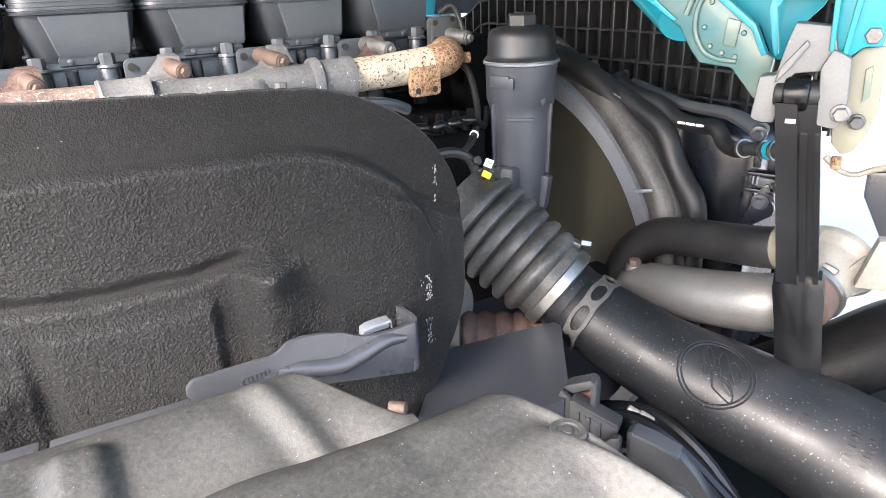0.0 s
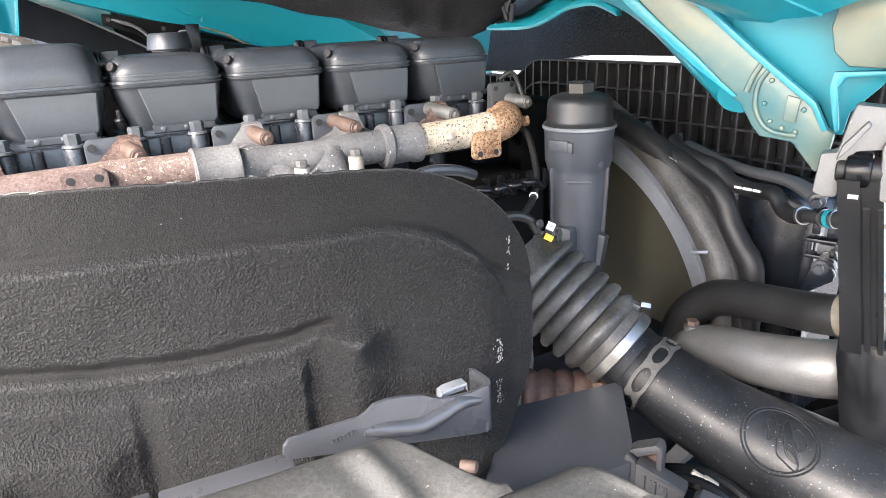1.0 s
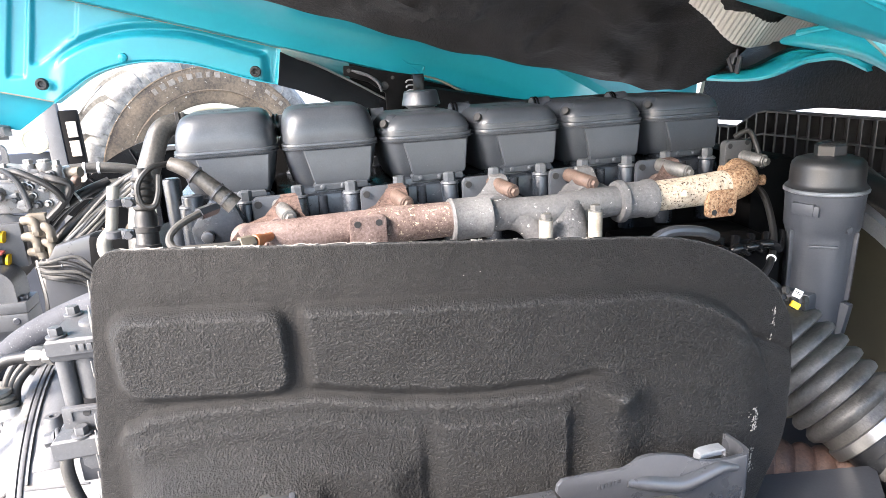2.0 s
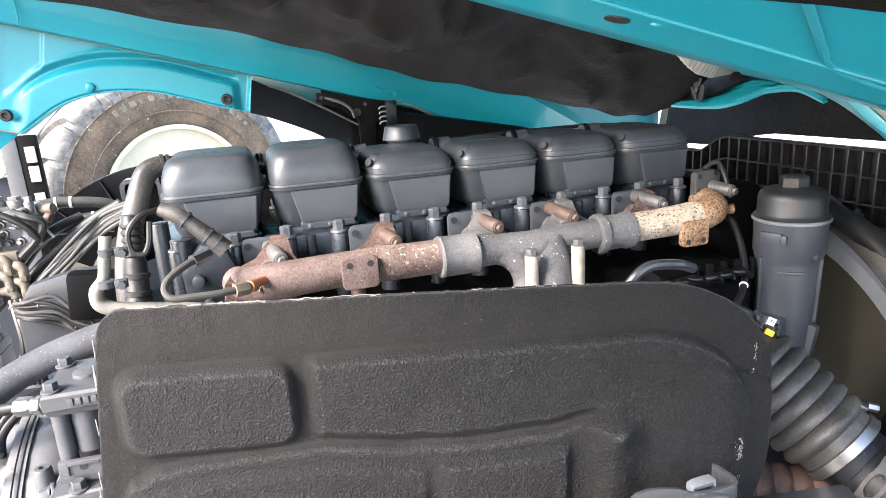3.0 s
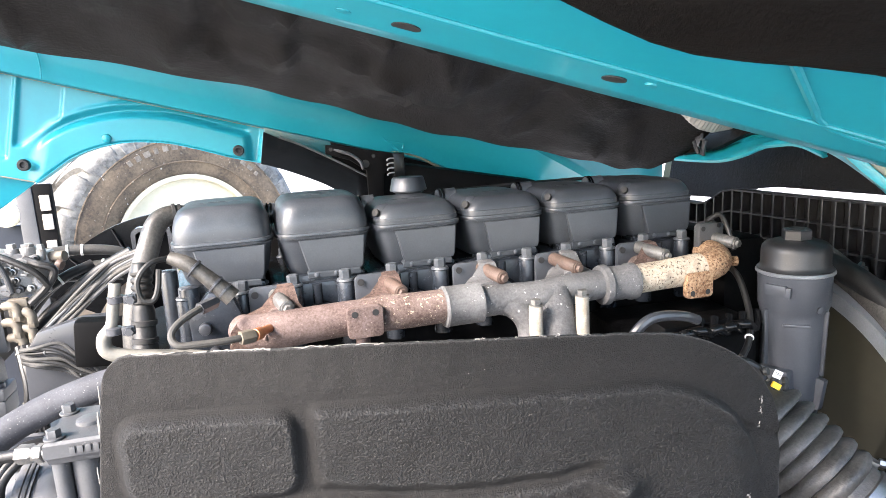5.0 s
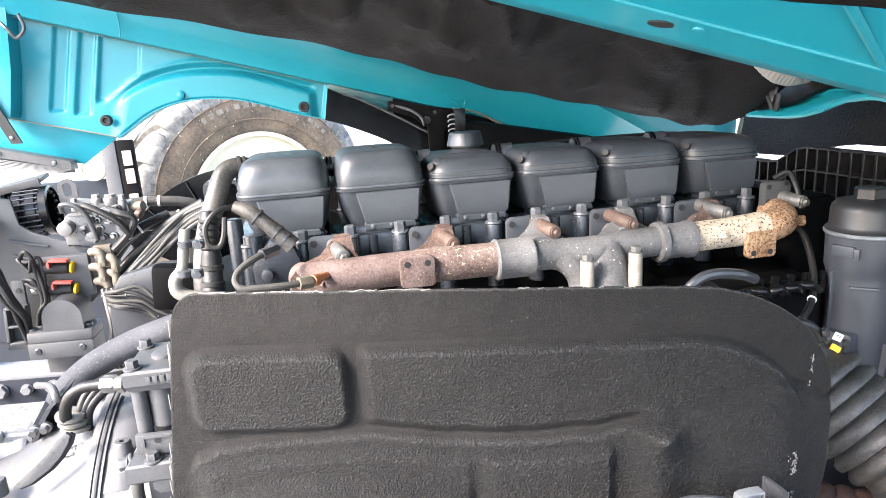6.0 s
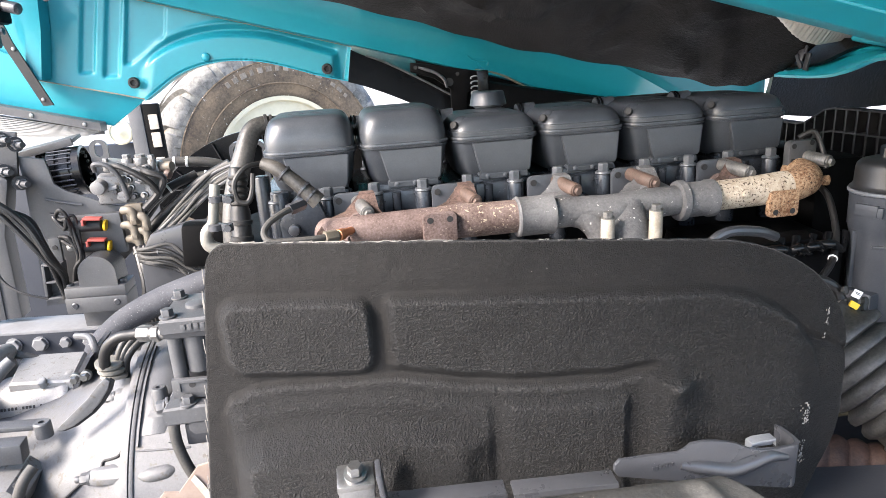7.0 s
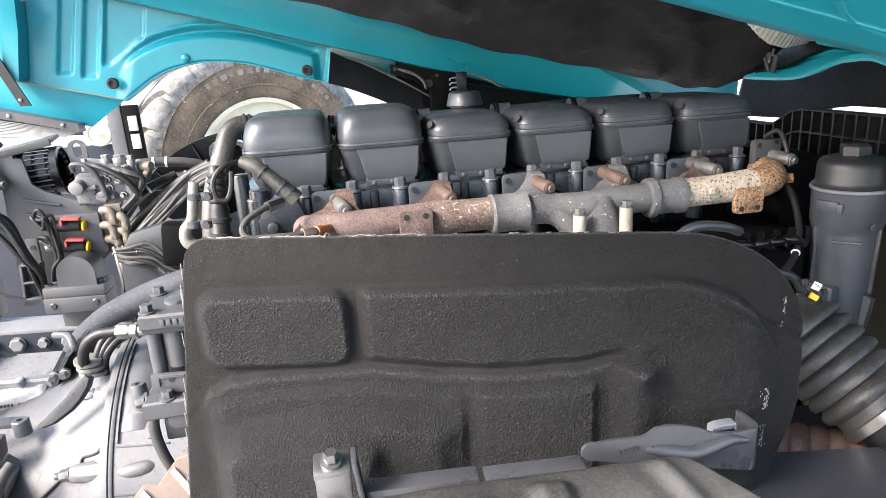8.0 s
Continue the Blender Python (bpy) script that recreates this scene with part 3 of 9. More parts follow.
def exhaust_manifold():
    m = thing("exhaust_manifold", (0.40, -0.08, 1.24), "rusty cast exhaust manifold in three joined sections", "exhaust manifold")
    bm = bmesh.new()
    sweep(bm, [(-0.004, PY + 0.035, PZ - 0.004), (0.012, PY + 0.01, PZ - 0.004), (0.05, PY, PZ - 0.002), (0.10, PY, PZ), (0.15, PY, PZ + 0.001), (0.175, PY, PZ)], [0.022, 0.026, 0.0265, 0.0258, 0.0255, 0.0258], 28)
    part("rear_section", bm, M_RUST, m, "reddish rusty rear pipe section")
    bm = bmesh.new()
    sweep(bm, [(0.168, PY, PZ), (0.20, PY, PZ + 0.001), (0.25, PY, PZ), (0.30, PY, PZ)], [0.0262, 0.0268, 0.0262, 0.0258], 28)
    part("flaking_section", bm, M_RUSTFLAKE, m, "brown pipe section with cream flakes")
    bm = bmesh.new()
    lathe(bm, (0.290, PY, PZ - 0.002), [(0.026, 0), (0.031, 0.001), (0.0325, 0.004), (0.031, 0.008), (0.031, 0.052), (0.0325, 0.056), (0.0325, 0.060), (0.024, 0.062)], 30, (1, 0, 0))
    part("sleeve_joint", bm, M_GREYIRON, m, "grey scaled sleeve joint")
    bm = bmesh.new()
    sweep(bm, [(0.345, PY, PZ - 0.002), (0.40, PY, PZ - 0.003), (0.45, PY - 0.004, PZ - 0.006), (0.50, PY, PZ - 0.002), (0.57, PY, PZ)], [0.0245, 0.024, 0.027, 0.025, 0.024], 22)
    mid = part("middle_section", bm, M_GREYIRON, m, "grey scaled middle section with white specks")
    bm = bmesh.new()
    sweep(bm, [(0.478, PY - 0.000, PZ + 0.004), (0.470, PY - 0.014, PZ - 0.026), (0.464, PY - 0.028, PZ - 0.07), (0.462, PY - 0.036, PZ - 0.12)], [0.027, 0.034, 0.037, 0.038], 24, flat=0.9)
    sweep(bm, [(0.375, PY, PZ - 0.004), (0.405, PY - 0.008, PZ - 0.014), (0.425, PY - 0.018, PZ - 0.045), (0.430, PY - 0.032, PZ - 0.12)], [0.020, 0.020, 0.020, 0.026], 18)
    part("turbo_outlet", bm, M_GREYIRON, m)
    bm = bmesh.new()
    plate(bm, rounded(0.13, 0.085, 0.012), 0.014, pose(0.455, PY - 0.038, PZ - 0.118), 0.003)
    part("turbo_flange", bm, M_GREYIRON, m)
    bm = bmesh.new()
    lathe(bm, (0.560, PY, PZ - 0.002), [(0.025, 0), (0.032, 0.002), (0.0335, 0.006), (0.0335, 0.012), (0.029, 0.016), (0.0285, 0.050), (0.031, 0.054), (0.031, 0.064), (0.024, 0.066)], 30, (1, 0, 0))
    part("sleeve_joint", bm, M_GREYIRON, m, "grey scaled sleeve joint")
    bm = bmesh.new()
    sweep(bm, [(0.615, PY, PZ), (0.68, PY, PZ + 0.001), (0.756, PY, PZ + 0.004)], [0.0245, 0.0248, 0.0268], 28)
    front = part("front_section", bm, M_RUSTPALE, m, "cream flaking front pipe section")
    bm = bmesh.new()
    sweep(bm, [(0.748, PY, PZ + 0.003), (0.770, PY, PZ + 0.005), (0.798, PY + 0.010, PZ + 0.009), (0.817, PY + 0.035, PZ + 0.012), (0.822, PY + 0.068, PZ + 0.014)], [0.0258, 0.0268, 0.0268, 0.0255, 0.025], 22)
    part("front_elbow", bm, M_RUSTORANGE, m, "orange rusty elbow")
    bm = bmesh.new()
    cyl(bm, (0.826, PY + 0.012, PZ + 0.006), (0.842, PY + 0.006, PZ + 0.006), 0.009, n=12, bevel=0.002)
    part("plug", bm, M_RUSTORANGE, m)

    # plates with two holes on the pipe
    for x0, w, h, zc, mt, yy in ((0.166, 0.052, 0.046, 1.301, M_RUST, PY - 0.027), (0.735, 0.052, 0.044, 1.283, M_RUSTORANGE, PY - 0.025)):
        bm = bmesh.new()
        plate(bm, rounded(w, h, 0.007), 0.012, facing(x0, yy, zc), 0.002)
        pl = part("lug_plate", bm, mt, m)
        zh = zc + (0.013 if mt is M_RUST else -0.013)
        for dx in (-0.015, 0.015):
            bm = bmesh.new()
            cyl(bm, (x0 + dx, yy - 0.0065, zh), (x0 + dx, yy - 0.003, zh), 0.0048, n=14)
            part("hole", bm, M_INK, pl, "dark drilled hole")

    # port flanges, runners and the sleeves on their studs
    ports = ((0.046, M_RUST, M_STUDGREY, 0.058, -0.004), (0.208, M_RUST, M_STUD, 0.228, -0.002), (0.372, M_GREYIRON, M_STUD, 0.394, 0), (0.522, M_GREYIRON, M_STUD, 0.527, 0), (0.682, M_RUST, M_STUDGREY, 0.697, 0.002), (0.830, M_RUST, M_STUDGREY, 0.842, 0.008))
    for i, (x, mt, st, sx, dz) in enumerate(ports):
        bm = bmesh.new()
        if i < 5:
            plate(bm, rounded(0.066, 0.058, 0.010), 0.010, facing(x - 0.004, -0.022, 1.316), 0.002)
            fl = part("port_flange", bm, M_FILTER, m, "grey square port flange")
            bm = bmesh.new()
            cyl(bm, (x - 0.028, -0.030, 1.334), (x - 0.028, -0.026, 1.334), 0.0055, n=14)
            part("hole", bm, M_INK, fl)
            bm = bmesh.new()
            sweep(bm, [(x + 0.002, -0.024, 1.300), (x, -0.05, 1.300), (x, -0.085, 1.300)], [0.021, 0.021, 0.023], 18)
            part("runner", bm, mt, m)
            bm = bmesh.new()
            rings(bm, [[(x + a, y, zt), (x + b, y, zt), (x + b + 0.004, y, zb), (x + a - 0.004, y, zb)] for a, b, y, zt, zb in ((0.006, 0.028, -0.028, 1.347, 1.300), (0.004, 0.030, -0.044, 1.345, 1.298), (-0.020, 0.034, -0.060, 1.323, 1.290), (-0.050, 0.040, -0.086, 1.318, 1.288), (-0.064, 0.046, -0.114, 1.306, 1.280))])
            bevel_sharp(bm, 0.004, 2)
            part("clamp_wedge", bm, M_RUSTDARK if mt is M_RUST else mt, m)
        else:
            plate(bm, rounded(0.052, 0.072, 0.009), 0.016, facing(x - 0.004, -0.042, 1.333), 0.002)
            fl = part("port_flange", bm, M_PLATE, m, "tall drilled grey steel end flange")
            for hx, hz in ((-0.022, 0.018), (0.012, 0.022), (-0.022, -0.008)):
                bm = bmesh.new()
                cyl(bm, (x + hx, -0.0510, 1.342 + hz), (x + hx, -0.046, 1.342 + hz), 0.0045, n=14)
                part("hole", bm, M_INK, fl)
        z = 1.328 + dz
        bm = bmesh.new()
        cyl(bm, (sx - 0.010, -0.026, z + 0.006), (sx + 0.003, -0.090, z), 0.0112, n=22, bevel=0.0012)
        sleeve = part("sleeve", bm, st, m)
        bm = bmesh.new()
        cyl(bm, (sx + 0.003, -0.090, z), (sx + 0.0036, -0.0925, z), 0.0088, n=16)
        hexa(bm, (sx + 0.0036, -0.0925, z), (sx + 0.005, -0.098, z - 0.0005), 0.0064)
        part("stud_nut", bm, st, sleeve)
    # sensor boss under the pipe
    bm = bmesh.new()
    cyl(bm, (0.165, PY, PZ - 0.024), (0.165, PY, PZ - 0.046), 0.011, n=14, bevel=0.003)
    part("boss", bm, M_RUST, m)
    bm = bmesh.new()
    cyl(bm, (0.668, PY - 0.019, PZ + 0.004), (0.668, PY - 0.029, PZ + 0.006), 0.007, n=10, bevel=0.002)
    part("boss", bm, M_RUSTPALE, m)
    bm = bmesh.new()
    cyl(bm, (0.012, PY - 0.004, PZ - 0.006), (0.030, PY - 0.024, PZ - 0.004), 0.0045, n=10, bevel=0.001)
    part("boss", bm, M_RUST, m)
    return m


exhaust_manifold()


def sleeve_bolt(x, y, z):
    s = thing("sleeve_bolt", (x, y, 1.18), "tall cream spacer sleeve with a hexagonal bolt", "bolt", "tall bolts on the turbo flange")
    bm = bmesh.new()
    cyl(bm, (x, y, 1.185), (x, y, z - 0.010), 0.0105, n=20, bevel=0.001)
    part("sleeve", bm, M_CREAM, s)
    bm = bmesh.new()
    cyl(bm, (x, y, z - 0.010), (x, y, z - 0.008), 0.0105, n=20)
    hexa(bm, (x, y, z - 0.008), (x, y, z), 0.0082)
    part("bolt_head", bm, M_STUDGREY, s)
    return s


first = sleeve_bolt(0.424, -0.152, 1.304)
copy_thing(first, pose(0.501, -0.156, 1.186))

# ---- noise shield board beside the engine ----
def smooth01(a, b, x):
    t = max(0.0, min(1.0, (x - a) / (b - a)))
    return t * t * (3 - 2 * t)


def cushion(x, z, x0, x1, z0, z1, corner, edge):
    """A raised rectangle with rounded corners and a soft edge."""
    cx, cz, hx, hz = (x0 + x1) / 2, (z0 + z1) / 2, (x1 - x0) / 2 - corner, (z1 - z0) / 2 - corner
    dx, dz = max(0, abs(x - cx) - hx), max(0, abs(z - cz) - hz)
    return smooth01(corner + edge * 0.3, corner - edge * 0.7, math.hypot(dx, dz))


def pillow(x, z, x0, x1, z0, z1, w=0.016):
    return smooth01(x0 - w / 2, x0 + w / 2, x) * smooth01(x1 + w / 2, x1 - w / 2, x) * smooth01(z0 - w / 2, z0 + w / 2, z) * smooth01(z1 + w / 2, z1 - w / 2, z)


RIDGE = ((-0.152, 1.110), (-0.140, 1.160), (-0.122, 1.181), (-0.090, 1.191), (-0.056, 1.196), (0.0, 1.199), (0.067, 1.203), (0.110, 1.199), (0.151, 1.193), (0.22, 1.191), (0.29, 1.195), (0.349, 1.206), (0.40, 1.207), (0.70, 1.200))


def ridge_z(x):
    """The long pressed step that runs along the board."""
    for (xa, za), (xb, zb) in zip(RIDGE, RIDGE[1:]):
        if x <= xb:
            return za + (zb - za) * smooth01(xa, xb, x)
    return RIDGE[-1][1]


BLOB = ((-0.140, 1.05), (-0.126, 1.105), (-0.092, 1.139), (-0.045, 1.153), (0.0, 1.158), (0.08, 1.153), (0.154, 1.140), (0.20, 1.13))


def blob_z(x):
    for (xa, za), (xb, zb) in zip(BLOB, BLOB[1:]):
        if x <= xb:
            return za + (zb - za) * max(0, (x - xa) / (xb - xa))
    return BLOB[-1][1]


def long_lid(x):
    """The upper edge of the long pad, which bends down round the front end."""
    k = min(0.985, max(0, (x - 0.385) / 0.150))
    return 1.3030 - 0.160 * (1 - math.sqrt(1 - k * k))


def relief(x, z):
    """How far the pressed pads and ridges stand out of the board."""
    r = ridge_z(x)
    pad = cushion(x, z, -0.124, 0.049, 1.2055, 1.303, 0.026, 0.015)
    d = (0.0095 + 0.0045 * smooth01(1.205, 1.290, z)) * pad
    lid = long_lid(x)
    low = r + 0.004
    body = smooth01(lid + 0.003, lid - 0.011, z) * smooth01(0.056, 0.072, x) * smooth01(0.545, 0.480, x)
    foot = smooth01(low - 0.001, low + 0.016, z)
    open_end = smooth01(0.345, 0.395, x)                                 # it runs on downwards at the front end
    d += (0.0080 + 0.0045 * smooth01(1.21, 1.285, z)) * body * (foot * (1 - open_end) + open_end)
    d += 0.0100 * smooth01(r + 0.004, r - 0.008, z) * smooth01(-0.146, -0.112, x) * smooth01(0.400, 0.350, x)
    d += 0.0046 * math.exp(-((z - r + 0.001) / 0.0046) ** 2) * smooth01(-0.12, -0.10, x) * smooth01(0.37, 0.33, x)
    d += 0.0050 * smooth01(r - 0.012, r - 0.028, z) * smooth01(-0.140, -0.106, x) * smooth01(0.176, 0.160, x)
    d += 0.0080 * smooth01(r - 0.010, r - 0.026, z) * smooth01(0.169, 0.194, x) * smooth01(0.321, 0.306, x)
    d += 0.0130 * smooth01(0.326, 0.354, x) * smooth01(r + 0.006, r - 0.012, z) * smooth01(0.405, 0.352, x)
    zt = blob_z(x)
    d += 0.0180 * smooth01(zt + 0.006, zt - 0.022, z) * smooth01(0.176, 0.120, x) * smooth01(-0.140, -0.104, x)
    d += 0.0210 * cushion(x, z, -0.128, 0.066, 0.900, 1.134, 0.036, 0.036)
    d += 0.006 * math.exp(-((x - 0.056) / 0.014) ** 2 - ((z - 1.110) / 0.016) ** 2)
    d += 0.013 * math.exp(-((x - 0.358) / 0.016) ** 2 - ((z - 1.202) / 0.018) ** 2)
    d -= 0.004 * math.exp(-((z - 1.240 + 0.5 * (x - 0.50)) / 0.006) ** 2) * smooth01(0.44, 0.49, x)
    return d


def shield_face(x, z):
    """How far towards -y the pressed board stands at that place."""
    y = -0.378 - 0.245 * x
    y += 1.6 * max(0, x - 0.42) ** 2                                   # rounds away at the front end
    y += 0.014 * smooth01(1.288, 1.372, z) ** 1.5                     # the upper margin leans back
    d = relief(x, z)
    d += min(1.0, d / 0.012) * 0.0005 * noise.noise(Vector((x * 210, 9, z * 210)))
    d += 0.0022 * noise.noise(Vector((x * 22, 0, z * 22))) + 0.0007 * noise.noise(Vector((x * 70, 3, z * 70))) + 0.0004 * noise.noise(Vector((x * 240, 6, z * 240)))
    return y - d


def shield_edge(x):
    """The top of the board at that x, and its bottom."""
    top = 1.3600 - 0.026 * x - 0.006 * max(0, x - 0.20)
    top += 0.0009 * noise.noise(Vector((x * 60, 2, 0))) + 0.0006 * noise.noise(Vector((x * 190, 5, 0)))
    if x < -0.102:
        top -= 0.026 - math.sqrt(max(0, 0.026 ** 2 - (-0.102 - x) ** 2))
    if x > 0.405:
        k = min(1, (x - 0.405) / 0.159)
        top -= 0.155 * (1 - math.sqrt(max(0, 1 - k * k)))
    bottom = 0.985
    if x > 0.42:
        k = min(1, (x - 0.42) / 0.146)
        bottom += 0.175 * (1 - math.sqrt(max(0, 1 - k * k)))
    return top, bottom


def noise_shield():
    s = thing("noise_shield", (0.2, -0.43, 0.985), "pressed black felt noise shield board with white scuffs", "shield")
    bm = bmesh.new()
    nx, nz = 520, 280
    front, back = [], []
    for i in range(nx + 1):
        f = i / nx
        x = -0.128 + 0.692 * f
        top, bottom = shield_edge(x)
        slant = 0.052 * (1 - f) ** 3
        a, b = [], []
        for j in range(nz + 1):
            z = bottom + (top - bottom) * j / nz
            xx = x - slant * (1.36 - z) / 0.36
            y = shield_face(xx, z)
            a.append(bm.verts.new((xx, y, z)))
            b.append(bm.verts.new((xx, y + 0.0045, z)))
        front.append(a)
        back.append(b)
    for i in range(nx):
        for j in range(nz):
            bm.faces.new((front[i][j], front[i + 1][j], front[i + 1][j + 1], front[i][j + 1]))
            bm.faces.new((back[i][j], back[i][j + 1], back[i + 1][j + 1], back[i + 1][j]))
        bm.faces.new((front[i][nz], front[i + 1][nz], back[i + 1][nz], back[i][nz]))
        bm.faces.new((front[i][0], back[i][0], back[i + 1][0], front[i + 1][0]))
    for j in range(nz):
        bm.faces.new((front[0][j], front[0][j + 1], back[0][j + 1], back[0][j]))
        bm.faces.new((front[nx][j], back[nx][j], back[nx][j + 1], front[nx][j + 1]))
    board = part("board", bm, M_FELT, s, smooth=60)
    # the raised pads keep the open, pitted felt; the margins are pressed smooth
    board.data.materials.append(M_LOFT)
    at = BASE[s]
    for f in board.data.polygons:
        x, z = f.center.x + at.x, f.center.z + at.z
        edge = 0.0035 * noise.noise(Vector((x * 60, 1, z * 60))) + 0.002 * noise.noise(Vector((x * 200, 4, z * 200)))
        f.material_index = 1 if relief(x, z) > 0.0062 + edge else 0
    # pale frayed fibres along the cut edge
    rnd = random.Random(4)
    for k in range(34):
        x = rnd.uniform(-0.12, 0.36)
        n = rnd.uniform(0.004, 0.018) * (1.6 if x < 0.15 else 0.35)
        bm = bmesh.new()
        pts = []
        for q in range(4):
            xx = min(0.556, x + n * q / 3)
            top = shield_edge(xx)[0]
            pts.append((xx, shield_face(xx, top) + 0.001 + rnd.uniform(-0.0012, 0.0008), top + rnd.uniform(-0.0004, 0.0014)))
        sweep(bm, pts, rnd.uniform(0.0003, 0.0007), 6, 2)
        part("frayed_fibre", bm, M_FRAY, s, "pale frayed fibres" if k == 0 else "")
    for k in range(16):
        bm = bmesh.new()
        z = rnd.uniform(1.03, 1.33)
        xx = -0.128 - 0.052 * (1.36 - z) / 0.36
        sweep(bm, [(xx - 0.0004, shield_face(xx, z + q * 0.006) + 0.0015, z + q * 0.006) for q in range(4)], 0.0006, 6, 2)
        part("frayed_fibre", bm, M_FRAY, s)
    # white scuffs where the felt is torn
    for cx, z0, z1, wide, count in ((0.5285, 1.222, 1.266, 0.0020, 26), (0.512, 1.128, 1.158, 0.0075, 60), (0.513, 1.078, 1.108, 0.0045, 44)):
        bm = bmesh.new()
        for k in range(count):
            z = rnd.uniform(z0, z1)
            x = cx + rnd.gauss(0, wide * 0.45)
            r = rnd.uniform(0.0003, 0.0009)
            y = shield_face(x, z) - 0.0003
            bmesh.ops.create_icosphere(bm, subdivisions=1, radius=r, matrix=Matrix.Translation((x, y, z)) @ Matrix.Diagonal((1, 0.35, rnd.uniform(1, 2.4), 1)))
        part("scuff", bm, M_FRAY, s, "white torn scuff")
    for x, z in ((0.448, 1.147), (0.492, 1.154), (-0.02, 1.28), (0.236, 1.325), (0.22, 1.322)):
        bm = bmesh.new()
        bmesh.ops.create_icosphere(bm, subdivisions=1, radius=0.0005, matrix=Matrix.Translation((x, shield_face(x, z) - 0.0003, z)) @ Matrix.Diagonal((1.6 if z > 1.3 else 1, 0.4, 1, 1)))
        part("chip", bm, M_FRAY, s)
    return s


noise_shield()

# ---- pressed steel bracket in front of the shield ----
BY = -0.532


def shield_bracket():
    b = thing("shield_bracket", (0.37, BY, 1.075), "grey painted pressed steel bracket holding the noise shield", "bracket")
    out = [(0.270, 1.138), (0.271, 1.145), (0.276, 1.150), (0.300, 1.150), (0.338, 1.148), (0.345, 1.1505), (0.353, 1.156), (0.366, 1.157), (0.382, 1.1545), (0.402, 1.149), (0.412, 1.143), (0.420, 1.139), (0.434, 1.1355), (0.452, 1.134), (0.468, 1.135), (0.4740, 1.1340), (0.4735, 1.112), (0.4700, 1.086), (0.466, 1.0825), (0.420, 1.094), (0.340, 1.114), (0.275, 1.131)]
    bm = bmesh.new()
    plate(bm, [(x - 0.37, z - 1.11) for x, z in out], 0.005, facing(0.37, BY, 1.11), 0.0018)
    face = part("pressed_face", bm, M_STEELGREY, b)
    bm = bmesh.new()
    sweep(bm, [(0.342, BY - 0.001, 1.132), (0.362, BY - 0.002, 1.128), (0.395, BY - 0.002, 1.119), (0.418, BY - 0.002, 1.122), (0.440, BY - 0.002, 1.127), (0.462, BY - 0.001, 1.122)], [0.004, 0.0075, 0.0085, 0.0085, 0.0075, 0.004], 12)
    part("swage", bm, M_STEELGREY, face)
    bm = bmesh.new()
    rings(bm, [[(x, BY + y, z + 0.0012), (x, BY + y, z - 0.0012), (x, BY + y + 0.011, z - 0.0012), (x, BY + y + 0.011, z + 0.0012)] for x, y, z in ((0.424, 0.004, 1.1330), (0.4245, 0.004, 1.1385), (0.430, 0.004, 1.1405), (0.442, 0.004, 1.1410), (0.452, 0.004, 1.1405), (0.4525, 0.004, 1.1340))])
    box(bm, (0.438, BY + 0.010, 1.1370), (0.026, 0.006, 0.008), 0.001)
    part("clip_tab", bm, M_RINGMETAL, b, "bright zinc spring clip")
    # the flange bent back round its right end
    bm = bmesh.new()
    bend = ((0.4690, -0.0025, 1.135, 1.0830), (0.4740, -0.0015, 1.135, 1.0835), (0.4775, 0.0015, 1.135, 1.0850), (0.4795, 0.0060, 1.1355, 1.0860), (0.4795, 0.0140, 1.1360, 1.0860), (0.4770, 0.0320, 1.1368, 1.0880))
    rings(bm, [[(x, BY + y, zt), (x, BY + y, zb), (x - 0.004, BY + y + 0.003, zb), (x - 0.004, BY + y + 0.003, zt)] for x, y, zt, zb in bend])
    part("return_flange", bm, M_STEELGREY, b, smooth=60)
    bm = bmesh.new()
    for k in range(7):
        box(bm, (0.312 + k * 0.0035, BY - 0.0028, 1.1345 + 0.0004 * k), (0.0022, 0.0012, 0.0045 if k % 3 else 0.0035), 0.0)
    part("stamped_marking", bm, M_STEELGREY, face)
    return b


shield_bracket()
r = thing("support_rail", (0.16, -0.51, 1.06), "grey folded steel rail along the foot of the shield", "rail")
for x0, x1, z in ((0.042, 0.166, 1.111), (0.172, 0.282, 1.111)):
    bm = bmesh.new()
    mid, w = (x0 + x1) / 2, x1 - x0
    box(bm, (mid, -0.503 - (0.012 if x0 > 0.1 else 0), z - 0.020), (w, 0.006, 0.044), 0.002, (0, 0, -4))
    box(bm, (mid, -0.494 - (0.012 if x0 > 0.1 else 0), z), (w, 0.024, 0.005), 0.002, (0, 0, -4))
    part("fold", bm, M_STEELGREY, r)
bm = bmesh.new()
box(bm, (0.040, -0.500, 1.128), (0.006, 0.030, 0.064), 0.002, (0, -6, 0))
part("upright_tab", bm, M_STEELGREY, r)
c = thing("bolt_clamp", (0.014, -0.497, 1.09), "zinc plated clamp with a hexagonal bolt", "clamp")
bm = bmesh.new()
box(bm, (0.014, -0.494, 1.147), (0.038, 0.030, 0.012), 0.003, (14, 0, 0))
box(bm, (0.014, -0.506, 1.122), (0.036, 0.005, 0.044), 0.002)
part("saddle", bm, M_ZINC, c)
bm = bmesh.new()
cyl(bm, (0.014, -0.496, 1.152), (0.014, -0.498, 1.157), 0.0115, n=20)
hexa(bm, (0.014, -0.498, 1.157), (0.014, -0.500, 1.167), 0.0078)
part("bolt", bm, M_ZINC, c)
for k in range(3):
    bm = bmesh.new()
    lathe(bm, (0.014, -0.512, 1.112 - k * 0.0075), [(0.0085, 0), (0.0085, 0.005)], 14)
    part("spring_coil", bm, M_BRASS, c)

